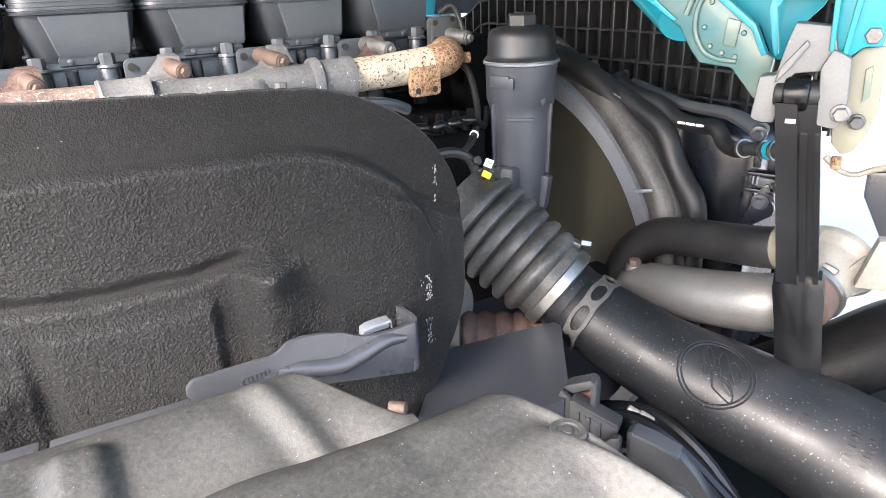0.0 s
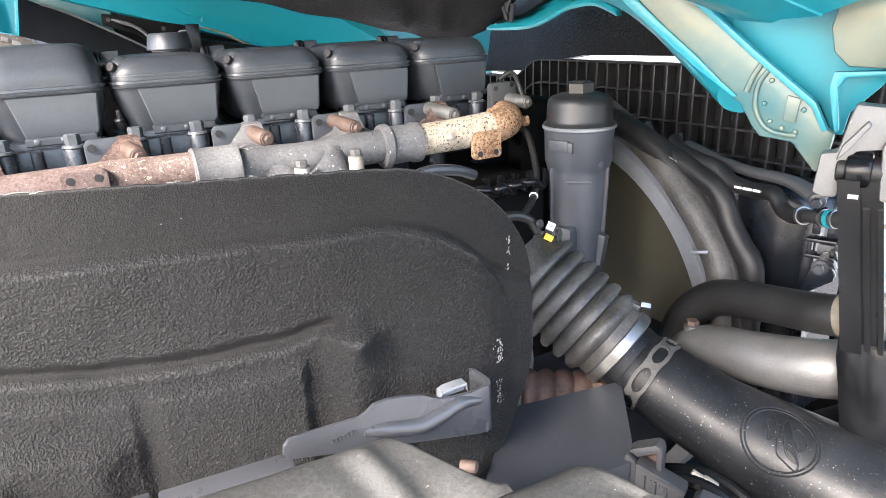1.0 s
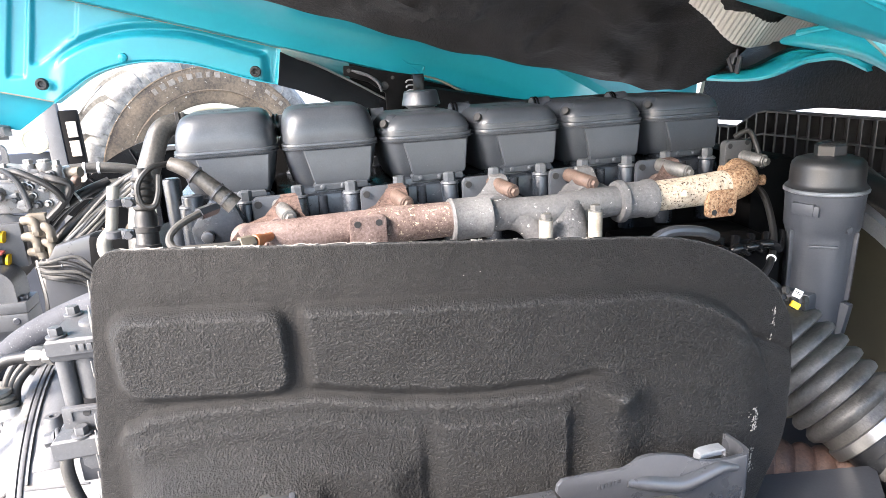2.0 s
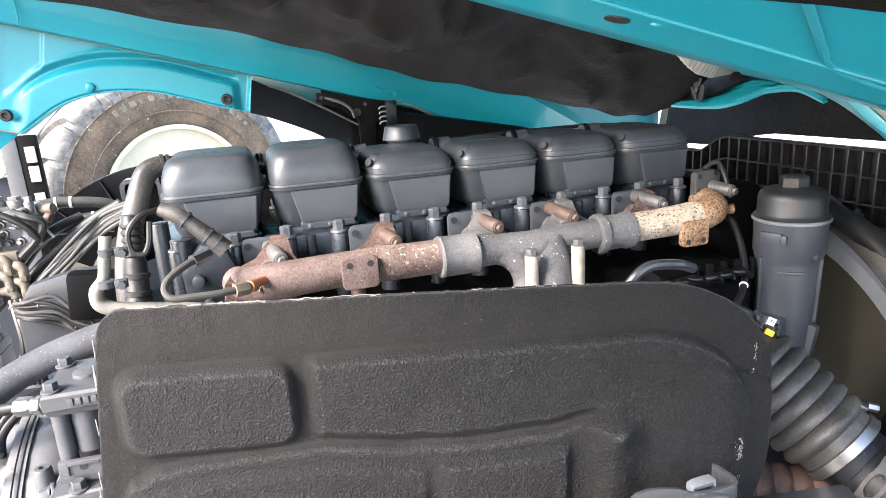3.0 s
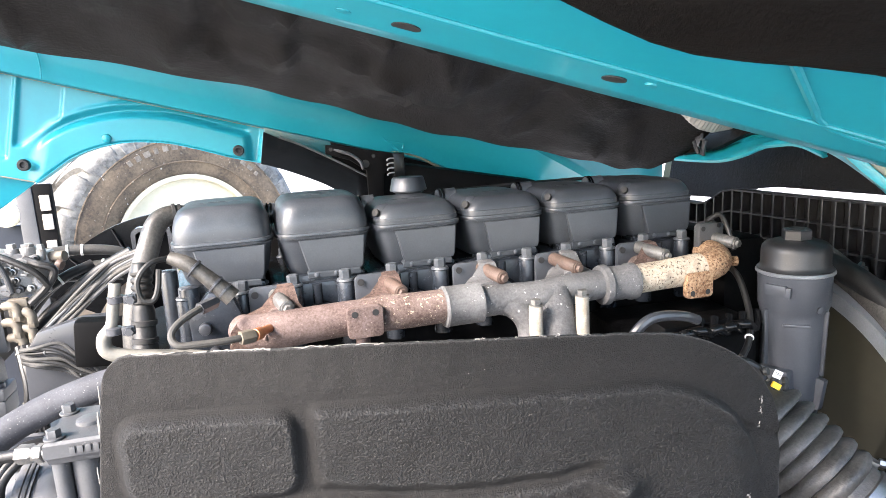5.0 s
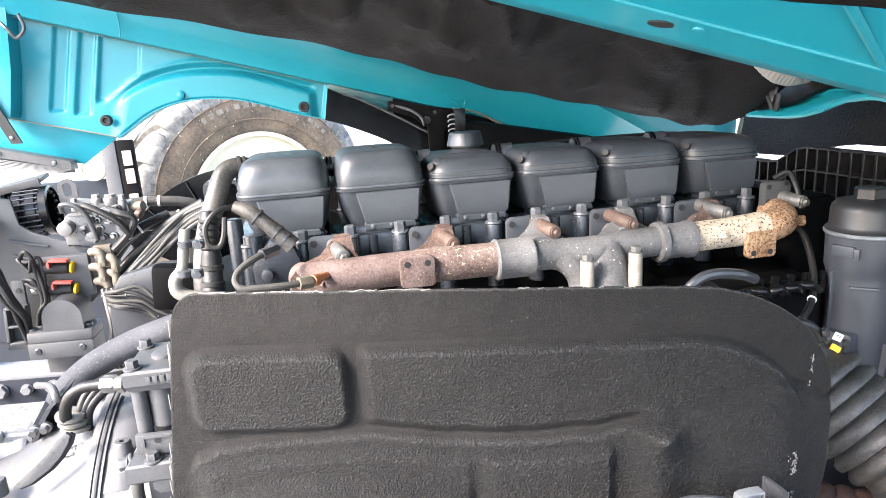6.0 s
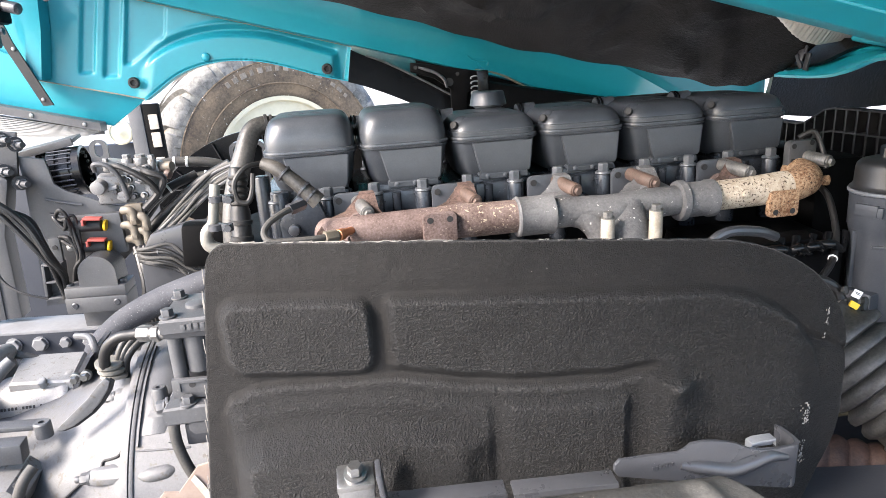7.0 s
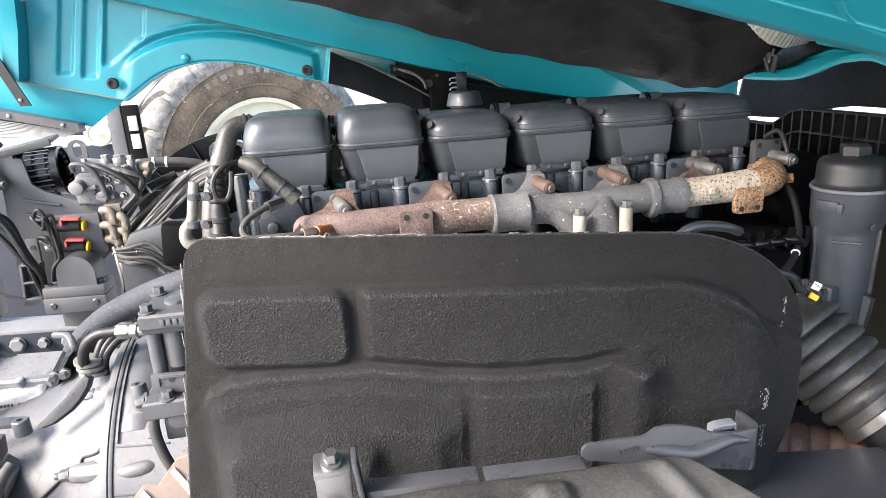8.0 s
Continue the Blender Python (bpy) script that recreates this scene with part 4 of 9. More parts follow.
# ---- oil filter housing ----
FX, FY = 0.871, -0.196


def oil_filter():
    o = thing("oil_filter_housing", (FX, FY, 1.03), "upright grey oil filter housing with a black screw cap", "oil filter")
    bm = bmesh.new()
    lathe(bm, (FX, FY, 0), [(0.040, 1.03), (0.043, 1.06), (0.046, 1.10), (0.0485, 1.17), (0.0500, 1.232), (0.0500, 1.236), (0.0525, 1.246), (0.0542, 1.250), (0.0552, 1.294), (0.0562, 1.302), (0.0530, 1.303)], 56)
    body = part("housing", bm, M_FILTER, o)
    bm = bmesh.new()
    lathe(bm, (FX, FY, 0), [(0.0555, 1.3020), (0.0588, 1.3035), (0.0592, 1.3065), (0.0578, 1.3085), (0.054, 1.309)], 56)
    part("rim_band", bm, M_RINGMETAL, body, "bright rim band")
    bm = bmesh.new()
    lathe(bm, (FX, FY, 0), [(0.0565, 1.3080), (0.0575, 1.3100), (0.0535, 1.3140), (0.0520, 1.3180), (0.0516, 1.3400), (0.0500, 1.3470), (0.0450, 1.3525), (0.0340, 1.3562), (0.020, 1.3580), (0.012, 1.3585)], 56)
    cap = part("cap", bm, M_FCAP, o, "black domed screw cap", smooth=50)
    bm = bmesh.new()
    hexa(bm, (FX, FY, 1.355), (FX, FY, 1.3745), 0.0225)
    part("cap_nut", bm, M_FCAP, cap, smooth=25)
    bm = bmesh.new()
    lathe(bm, (FX, FY, 1.3746), [(0.006, 0), (0.012, 0.0006), (0.012, 0.0012), (0.006, 0.0014)], 20)
    part("nut_recess", bm, M_INK, cap)
    # the latch lug and the small bar on its front
    a = math.atan2(-0.80, -0.62)
    def on(r, da, z):
        return (FX + r * math.cos(a + da), FY + r * math.sin(a + da), z)
    for da, w, h, z, d in ((-0.62, 0.034, 0.018, 1.281, 0.010), (-0.33, 0.014, 0.017, 1.279, 0.012)):
        bm = bmesh.new()
        p = on(0.0545, da, z)
        box(bm, p, (d, w, h), 0.002, (0, 0, math.degrees(a + da)))
        part("latch_lug", bm, M_FILTER, body)
    bm = bmesh.new()
    p = on(0.0500, -0.02, 1.224)
    box(bm, p, (0.006, 0.040, 0.0052), 0.002, (0, 0, math.degrees(a - 0.02)))
    part("raised_bar", bm, M_FILTER, body)
    bm = bmesh.new()
    lathe(bm, on(0.0535, 0.62, 1.250), [(0.0055, -0.004), (0.0055, 0.003), (0.003, 0.0035)], 14, (math.cos(a + 0.6), math.sin(a + 0.6), 0))
    part("drain_plug", bm, M_FILTER, body)
    for da in (-0.95, 0.98):
        bm = bmesh.new()
        box(bm, on(0.0500, da, 1.19), (0.010, 0.004, 0.11), 0.0015, (0, 1.6, math.degrees(a + da)))
        part("side_rib", bm, M_FILTER, body)
    bm = bmesh.new()
    box(bm, on(0.048, 0.92, 1.105), (0.018, 0.014, 0.055), 0.004, (0, 8, math.degrees(a + 0.92)))
    part("foot_lug", bm, M_FILTER, body)
    bm = bmesh.new()
    box(bm, on(0.046, -0.6, 1.125), (0.028, 0.05, 0.05), 0.006, (0, 0, math.degrees(a - 0.6)))
    part("sensor_boss", bm, M_FILTER, body)
    return o


oil_filter()

from mathutils.bvhtree import BVHTree

# ---- intake bellows and moulded air duct ----
def ring_on(bm, centre, axis, r, wide, thick, n=40):
    lathe(bm, Vector(centre) - Vector(axis).normalized() * wide / 2, [(r, 0), (r + thick, wide * 0.1), (r + thick, wide * 0.9), (r, wide)], n, axis)


b = thing("intake_bellows", (0.73, -0.38, 1.02), "ribbed black rubber intake bellows with a band clamp", "hose")
B0, B1 = Vector((0.688, -0.335, 1.128)), Vector((0.742, -0.428, 1.052))
AX = (B1 - B0).normalized()
bm = bmesh.new()
prof = [(0.050, -0.03)]
for k in range(6):
    s = k * 0.0215
    prof += [(0.054, s - 0.004), (0.066 - 0.0006 * k, s + 0.004), (0.0685 - 0.0008 * k, s + 0.0095), (0.066 - 0.0006 * k, s + 0.015)]
prof += [(0.055, 0.128), (0.055, 0.150)]
lathe(bm, B0 - AX * 0.012, prof, 48, AX)
part("bellows", bm, M_BELLOWS, b, smooth=50)
C0 = B0 + AX * 0.137
bm = bmesh.new()
ring_on(bm, C0, AX, 0.056, 0.016, 0.0022)
band = part("band_clamp", bm, M_ZINC, b, "bright steel worm-drive clamp")
bm = bmesh.new()
p = C0 + Vector((0.030, 0.012, 0.052))
box(bm, p, (0.028, 0.013, 0.012), 0.002, (0, 25, -50))
hexa(bm, p + Vector((0.012, -0.008, -0.002)), p + Vector((0.022, -0.016, -0.004)), 0.006)
part("clamp_screw", bm, M_ZINC, band)

d = thing("air_intake_duct", (0.83, -0.60, 0.85), "black moulded plastic air intake duct with a raised round badge", "air duct")
D = [C0 - AX * 0.004, C0 + AX * 0.03, Vector((0.767, -0.488, 1.018)), Vector((0.800, -0.560, 0.985)), Vector((0.842, -0.640, 0.955)), Vector((0.880, -0.730, 0.930)), Vector((0.900, -0.830, 0.905)), Vector((0.905, -0.95, 0.87))]
bm = bmesh.new()
sweep(bm, D, [0.0535, 0.0535, 0.056, 0.062, 0.072, 0.080, 0.084, 0.086], 44, 8, flat=0.86)
duct = part("duct_body", bm, M_DUCT, d, smooth=60)
skin = BVHTree.FromPolygons([v.co + BASE[duct] for v in duct.data.vertices], [p.vertices[:] for p in duct.data.polygons])
# the rubber strap with long slots, stretched round the duct
strap_c, strap_ax = Vector((0.7635, -0.4735, 1.0235)), (Vector((0.79, -0.545, 0.992)) - Vector((0.758, -0.465, 1.03))).normalized()
_, s1, u1 = frame_along(strap_ax)


def on_strap(deg, off, lift):
    e = s1 * math.cos(radians(deg)) + u1 * math.sin(radians(deg))
    base = strap_c + strap_ax * off
    hit = skin.ray_cast(base + e * 0.2, -e)[0]
    return (hit or base + e * 0.056) + e * lift


bm = bmesh.new()
rows = []
for k in range(131):
    deg = -90 + 290 * k / 130
    f = (deg % 44) / 44
    bulge = 0.5 - 0.5 * math.cos(f * math.tau)
    open_slot = max(0.0, 1 - (abs(f - 0.5) / 0.39) ** 3) ** 0.5 if abs(f - 0.5) < 0.39 else 0.0
    outer, inner = 0.0104 + 0.0016 * bulge, 0.0072 * open_slot
    rows.append([(on_strap(deg, o, 0.0036), on_strap(deg, o, 0.0004)) for o in (-outer, -inner, inner, outer)])
for lanes in ((0, 1), (2, 3)):
    rings(bm, [[r[lanes[0]][0], r[lanes[1]][0], r[lanes[1]][1], r[lanes[0]][1]] for r in rows])
part("rubber_strap", bm, M_DUSTY, d, "dusty slotted rubber strap", 50)
bm = bmesh.new()
cyl(bm, on_strap(-92, -0.014, 0.004), on_strap(-92, 0.014, 0.004), 0.0048, n=12, bevel=0.001)
part("strap_hook", bm, M_STEELGREY, d)
# the badge: two rings and curved strokes, raised on the upper flank
bc = Vector((0.826, -0.610, 0.967))
bax = (Vector((0.880, -0.730, 0.930)) - Vector((0.800, -0.560, 0.985))).normalized()
bn = (Vector((-0.52, -0.50, 0.70)) - bax * Vector((-0.52, -0.50, 0.70)).dot(bax)).normalized()
bu = bax.cross(bn).normalized()


def on_duct(a, h, lift=0.0):
    """A point on the flank, a along the duct and h across it, both in metres."""
    hit = skin.ray_cast(bc + bax * a + bu * h + bn * 0.2, -bn)[0]
    return hit + bn * lift


bm = bmesh.new()
for rr in (0.041, 0.037):
    pts = [on_duct(rr * math.cos(q), rr * 0.95 * math.sin(q)) for q in (k * math.tau / 40 for k in range(41))]
    sweep(bm, pts, 0.0013, 6, 1)
for ca, ch, ra, rh, turn, wob in ((0.012, 0.012, 0.017, 0.0085, 30, 0.25), (-0.012, -0.010, 0.0055, 0.016, -12, 0.35), (0.004, -0.012, 0.0055, 0.014, -12, 0.35), (0.018, -0.010, 0.0060, 0.012, -20, 0.3), (0.016, 0.011, 0.009, 0.003, 30, 0.1)):
    pts = []
    for k in range(29):
        q = k * math.tau / 28
        la, lh = ra * math.cos(q) * (1 + wob * math.sin(2 * q)), rh * math.sin(q) * (1 + wob * math.cos(3 * q) * 0.5)
        c_, s_ = math.cos(radians(turn)), math.sin(radians(turn))
        pts.append(on_duct(ca + la * c_ - lh * s_, ch + la * s_ + lh * c_) + bn * 0.0004)
    sweep(bm, pts, 0.0011, 6, 1)
part("badge", bm, M_DUCT, duct, "raised ring badge")


def mark(a, h, long, tall):
    """A small raised stroke lying on the flank."""
    hit, nrm, _, _ = skin.ray_cast(bc + bax * a + bu * h + bn * 0.2, -bn)
    along = (bax - nrm * bax.dot(nrm)).normalized()
    m = Matrix((along * long, nrm.cross(along) * tall, nrm * 0.0014)).transposed().to_4x4()
    m.translation = hit + nrm * 0.0004
    b = bmesh.new()
    bmesh.ops.create_cube(b, size=1, matrix=m)
    part("moulded_mark", b, M_DUCT, duct)


for k in range(9):
    q = k * math.tau / 9
    mark(0.074 + 0.007 * math.cos(q), 0.006 + 0.007 * math.sin(q), 0.0022, 0.0022)
for k in range(4):
    mark(0.094, -0.002 + k * 0.0040, 0.0050, 0.0014)
for row in range(2):
    for k in range(8):
        mark(0.140 + row * 0.015, -0.008 + k * 0.0050, 0.0075, 0.0014 if k % 3 else 0.0026)

# ---- exhaust bellows under the intake ----
e = thing("exhaust_bellows", (0.66, -0.36, 0.93), "rusty corrugated exhaust bellows with band clamps", "exhaust pipe")
E0, E1 = Vector((0.585, -0.325, 0.972)), Vector((0.74, -0.43, 0.968))
EA = (E1 - E0).normalized()
bm = bmesh.new()
prof = [(0.030, 0.06)]
for k in range(5):
    prof += [(0.0350, 0.062 + k * 0.024), (0.0385, 0.066 + k * 0.024), (0.0405, 0.073 + k * 0.024), (0.0385, 0.080 + k * 0.024), (0.0350, 0.084 + k * 0.024)]
lathe(bm, E0, prof, 30, EA)
part("corrugated_sleeve", bm, M_SLEEVE, e)
bm = bmesh.new()
ring_on(bm, E0 + EA * 0.055, EA, 0.040, 0.014, 0.004)
ring_on(bm, E0 + EA * 0.035, EA, 0.044, 0.010, 0.003)
lathe(bm, E0 - EA * 0.05, [(0.034, 0), (0.038, 0.09)], 24, EA)
part("flange_clamp", bm, M_BRASS, e, "dull rusty flange clamp")
bm = bmesh.new()
lathe(bm, Vector((0.612, -0.356, 1.018)), [(0.030, 0), (0.055, 0.001), (0.057, 0.003), (0.055, 0.006), (0.030, 0.007)], 40, (0.25, -1, 0.05))
part("flange_disc", bm, M_BEIGE, e, "pale flange disc")
bm = bmesh.new()
for k in range(3):
    q = E0 + EA * 0.052 + Vector((-0.025 + k * 0.012, -0.034 + k * 0.004, 0.012 - k * 0.014))
    hexa(bm, q, q + Vector((-0.005, -0.008, 0.002)), 0.006)
part("clamp_nut", bm, M_BRASS, e)

# ---- grey sheet box between shield and duct ----
bx = thing("grey_cover_box", (0.59, -0.53, 0.88), "grey painted sheet steel cover beneath the bellows", "cover")
bm = bmesh.new()
rings(bm, [[(0.560, -0.436, z), (0.715, -0.470, z + 0.004), (0.640, -0.565, z), (0.612, -0.590, z), (0.440, -0.560, z - 0.004)] for z in (0.80, 1.022)])
bevel_sharp(bm, 0.018, 4)
part("box", bm, M_BOX, bx)
bm = bmesh.new()
cyl(bm, (0.450, -0.512, 1.036), (0.462, -0.526, 1.038), 0.0065, n=14, bevel=0.002)
part("plug", bm, M_STUD, bx, "orange-brown plug")

# dark lining under the duct and the covers
la = thing("wheel_arch_liner", (0.75, -0.85, 0.0), "black wheel arch liner below the air duct", "wing liner")
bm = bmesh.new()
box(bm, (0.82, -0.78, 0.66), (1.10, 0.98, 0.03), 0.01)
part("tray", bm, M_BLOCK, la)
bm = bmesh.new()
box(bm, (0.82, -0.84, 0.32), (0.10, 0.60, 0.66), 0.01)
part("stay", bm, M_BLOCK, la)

bm = bmesh.new()
rings(bm, [[(x, -0.95, 0.0), (x, -0.95, 0.74), (x, -0.60, 0.80), (x, -0.36, 0.76), (x, 0.60, 0.92), (x, 0.60, 0.0)] for x in (1.30, 1.34)])
part("lower_cowl", bm, M_BLOCK, la, "black lower cowl below the radiator")

# ---- cab tilt latch arm beside the duct ----
lt = thing("latch_arm", (0.64, -0.62, 0.93), "dark grey plastic latch arm pivoted in a box frame", "latch")
ARM_AWAY, ARM_SIDE = Vector((0.887, 0.461, 0)), Vector((0.461, -0.887, 0))


def arm_plate(name, pts, thick, away, mt, parent, bevel=0.002):
    m = Matrix((ARM_SIDE, Vector((0, 0, 1)), -ARM_AWAY)).transposed().to_4x4()
    m.translation = Vector((0.640, -0.620, 0)) + ARM_AWAY * away
    b = bmesh.new()
    plate(b, pts, thick, m, bevel)
    return part(name, b, mt, parent)


arm_plate("frame_cheek", [(-0.0450, 1.030), (-0.0340, 1.022), (-0.0320, 0.965), (-0.0540, 0.975), (-0.0525, 1.008)], 0.008, -0.004, M_FCAP, lt, 0.003)
arm_plate("frame_top", [(-0.0450, 1.030), (-0.0400, 1.0345), (-0.0170, 1.0470), (-0.0115, 1.0450), (-0.0090, 1.0380), (-0.0090, 0.995), (-0.0140, 0.995), (-0.0155, 1.0370), (-0.0340, 1.0255)], 0.018, 0.006, M_FCAP, lt)
arm_plate("frame_back", [(-0.036, 1.022), (-0.014, 1.034), (-0.012, 0.985), (-0.034, 0.975)], 0.003, 0.016, M_STUD, lt, 0.001)
lever = arm_plate("lever", [(-0.0345, 1.0220), (-0.0300, 1.0225), (0.0160, 1.0080), (0.0180, 1.0040), (0.0140, 0.9890), (-0.0090, 0.9700), (-0.0330, 0.9740)], 0.016, -0.002, M_FCAP, lt, 0.003)
arm_plate("lever_rail", [(-0.0300, 1.0235), (0.0165, 1.0090), (0.0175, 1.0050), (-0.0290, 1.0195)], 0.019, -0.002, M_FCAP, lever, 0.001)
for k in range(3):
    q = -0.024 + 0.0115 * k
    arm_plate("recess_rib", [(q, 1.0120 - 0.28 * (q + 0.024)), (q + 0.0013, 1.0117 - 0.28 * (q + 0.024)), (q + 0.0013, 0.9860), (q, 0.9864)], 0.003, -0.0105, M_FCAP, lever, 0.0004)
for k in range(5):
    q = -0.018 + 0.0042 * k
    arm_plate("moulded_mark", [(q, 1.0090 - 0.3 * (q + 0.018)), (q + 0.0022, 1.0084 - 0.3 * (q + 0.018)), (q + 0.0022, 1.0056 - 0.3 * (q + 0.018)), (q, 1.0062 - 0.3 * (q + 0.018))], 0.002, -0.0102, M_STEELGREY, lever, 0.0003)
arm_plate("hinge_plate", [(-0.0110, 0.9700), (0.0130, 0.9990), (0.0200, 1.0010), (0.0230, 0.9960), (0.0225, 0.9860), (0.0260, 0.9640), (0.0140, 0.9600)], 0.010, -0.016, M_FCAP, lt, 0.002)
bm = bmesh.new()
q = Vector((0.640, -0.620, 0.979)) + ARM_SIDE * 0.0140 - ARM_AWAY * 0.021
lathe(bm, q, [(0.0066, 0), (0.0066, 0.003), (0.0056, 0.0044), (0.003, 0.0048), (0.001, 0.0048)], 24, -ARM_AWAY)
part("pivot", bm, M_FCAP, lt)
arm_plate("second_lever", [(0.0240, 1.0000), (0.0300, 1.0030), (0.0520, 0.9990), (0.0772, 0.9905), (0.0950, 0.9720), (0.1150, 0.9440), (0.1350, 0.9050), (0.1150, 0.8950), (0.0940, 0.9250), (0.0736, 0.9440), (0.0500, 0.9570), (0.0270, 0.9600)], 0.016, 0.002, M_FCAP, lt, 0.004)
arm_plate("lever_edge", [(0.0310, 1.0035), (0.0520, 0.9998), (0.0772, 0.9915), (0.0760, 0.9880), (0.0515, 0.9960), (0.0310, 0.9995)], 0.020, 0.001, M_STEELGREY, lt, 0.001)
bm = bmesh.new()
sweep(bm, [(0.60, -0.68, 0.99), (0.625, -0.74, 0.975), (0.64, -0.80, 0.94), (0.64, -0.86, 0.88)], 0.008, 10)
single("bowden_cable", bm, M_RUBBER, "black bowden cable beside the latch arm", "cable")
bm = bmesh.new()
for k in range(4):
    sweep(bm, [(0.66 + k * 0.012, -0.70, 0.86), (0.67 + k * 0.013, -0.76, 0.905 + 0.01 * (k % 2)), (0.68 + k * 0.014, -0.85, 0.89), (0.67 + k * 0.01, -0.93, 0.82)], 0.010, 8)
single("hose_bundle", bm, M_RUBBER, "bundle of black hoses under the air duct", "hose")
bm = bmesh.new()
line = [Vector((0.640, -0.620, z)) + ARM_SIDE * q - ARM_AWAY * 0.012 for q, z in ((0.040, 0.958), (0.066, 0.943), (0.088, 0.925), (0.104, 0.900), (0.112, 0.860))]
sweep(bm, line, 0.0052, 12, 24, ripple=(22, 0.14))
single("ribbed_conduit", bm, M_PLASTIC, "thin ribbed black conduit beside the latch arm", "cable")
for pts, r in (([(0.640, -0.560, 0.960), (0.690, -0.600, 0.972), (0.716, -0.650, 0.956), (0.735, -0.720, 0.910)], 0.009), ([(0.700, -0.520, 0.930), (0.728, -0.600, 0.962), (0.742, -0.670, 0.940), (0.75, -0.74, 0.88)], 0.008), ([(0.660, -0.580, 0.930), (0.700, -0.640, 0.945), (0.716, -0.690, 0.930), (0.725, -0.75, 0.88)], 0.008)):
    bm = bmesh.new()
    sweep(bm, pts, r, 10)
    single("brake_hose", bm, M_PLASTIC, "black hose in the gap under the air duct", "hose", "hoses under the duct")
bm = bmesh.new()
cyl(bm, (0.705, -0.610, 0.974), (0.713, -0.624, 0.967), 0.007, n=14, bevel=0.002)
cyl(bm, (0.699, -0.600, 0.979), (0.706, -0.612, 0.973), 0.005, n=12, bevel=0.001)
single("cream_plug", bm, M_BEIGE, "small cream plug under the duct", "plug")

# ---- dusty moulded covers nearest the camera ----
def moulding(bm, nu, nv, place, thick=0.004):
    """A bent sheet: place(u, v) gives its upper side."""
    up = [[bm.verts.new(place(i / nu, j / nv)) for j in range(nv + 1)] for i in range(nu + 1)]
    low = [[bm.verts.new(v.co - Vector((0, 0, thick))) for v in row] for row in up]
    for i in range(nu):
        for j in range(nv):
            bm.faces.new((up[i][j], up[i + 1][j], up[i + 1][j + 1], up[i][j + 1]))
            bm.faces.new((low[i][j], low[i][j + 1], low[i + 1][j + 1], low[i + 1][j]))
        bm.faces.new((up[i][0], low[i][0], low[i + 1][0], up[i + 1][0]))
        bm.faces.new((up[i][nv], up[i + 1][nv], low[i + 1][nv], low[i][nv]))
    for j in range(nv):
        bm.faces.new((up[0][j], up[0][j + 1], low[0][j + 1], low[0][j]))
        bm.faces.new((up[nu][j], low[nu][j], low[nu][j + 1], up[nu][j + 1]))


def rear_cover(u, v):
    x = 0.02 + 0.352 * u
    back = -0.606 - 0.06 * max(0, x - 0.12) * 1.0
    corner = smooth01(0.325, 0.372, x)
    y = back - 0.085 * corner - (0.20 - 0.08 * corner) * v
    z = 1.190 - 0.10 * v * v
    z += 0.005 * math.exp(-((x - 0.300 - 0.05 * v * 0.9) / 0.009) ** 2) * smooth01(0.02, 0.10, v)
    z -= 0.0022 * math.exp(-((x - 0.284 - 0.05 * v) / 0.010) ** 2) * smooth01(0.02, 0.10, v)
    z += 0.010 * smooth01(0.176, 0.192, x) * smooth01(0.222, 0.206, x) * smooth01(0.08, 0.16, v) * smooth01(0.8, 0.6, v)
    z += 0.0010 * noise.noise(Vector((x * 30, y * 30, 0)))
    z -= 0.006 * max(0, 1 - v / 0.06) ** 2
    return Vector((x, y, z))


def front_cover(u, v):
    x = 0.14 + 0.33 * u
    rim = -0.702 - 0.02 * smooth01(0.26, 0.40, x) - 0.115 * smooth01(0.415, 0.462, x) ** 1.5
    y = rim - 0.30 * v
    z = 1.194 + 0.006 * smooth01(0.30, 0.40, x) - 0.06 * smooth01(0.43, 0.475, x) ** 2 - 0.02 * v - 0.16 * v * v
    z -= 0.004 * smooth01(0.34, 0.36, x) * math.exp(-((v - 0.10) / 0.05) ** 2)
    z += 0.010 * smooth01(0.36, 0.44, x) * smooth01(0.12, 0.22, v) * smooth01(0.6, 0.3, v)
    z += 0.0012 * noise.noise(Vector((x * 28, y * 28, 4)))
    z -= 0.010 * max(0, 1 - v / 0.08) ** 2
    return Vector((x, y, z))


for nm, fn, lab in (("rear_wheel_cover", rear_cover, "dusty black moulded wheel cover with a pressed ridge"), ("front_wheel_cover", front_cover, "dusty black moulded wheel cover with a press stud")):
    c = thing(nm, fn(0.5, 0.5), lab, "wheel cover")
    bm = bmesh.new()
    moulding(bm, 110, 50, fn)
    part("moulding", bm, M_DUSTCOVER, c, smooth=60)
    bm = bmesh.new()
    p0 = fn(0.5, 1.0)
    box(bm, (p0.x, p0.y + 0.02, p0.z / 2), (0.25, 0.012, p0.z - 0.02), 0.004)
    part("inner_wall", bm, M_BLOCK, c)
    if fn is front_cover:
        for px, py, pz in ((0.430, -0.782, 1.1955), (0.452, -0.838, 1.172)):
            bm = bmesh.new()
            if py > -0.8:
                lathe(bm, (px, py, pz - 0.006), [(0.0105, 0), (0.0105, 0.0065), (0.0092, 0.0078), (0.0065, 0.0074), (0.006, 0.0062), (0.0032, 0.0062), (0.0027, 0.0078), (0.001, 0.008)], 28)
                part("press_stud", bm, M_DUSTCOVER, c, "round press stud")
            else:
                lathe(bm, (px, py, pz - 0.01), [(0.010, 0), (0.010, 0.016), (0.008, 0.020), (0.002, 0.021)], 20)
                part("rubber_peg", bm, M_DUSTCOVER, c)

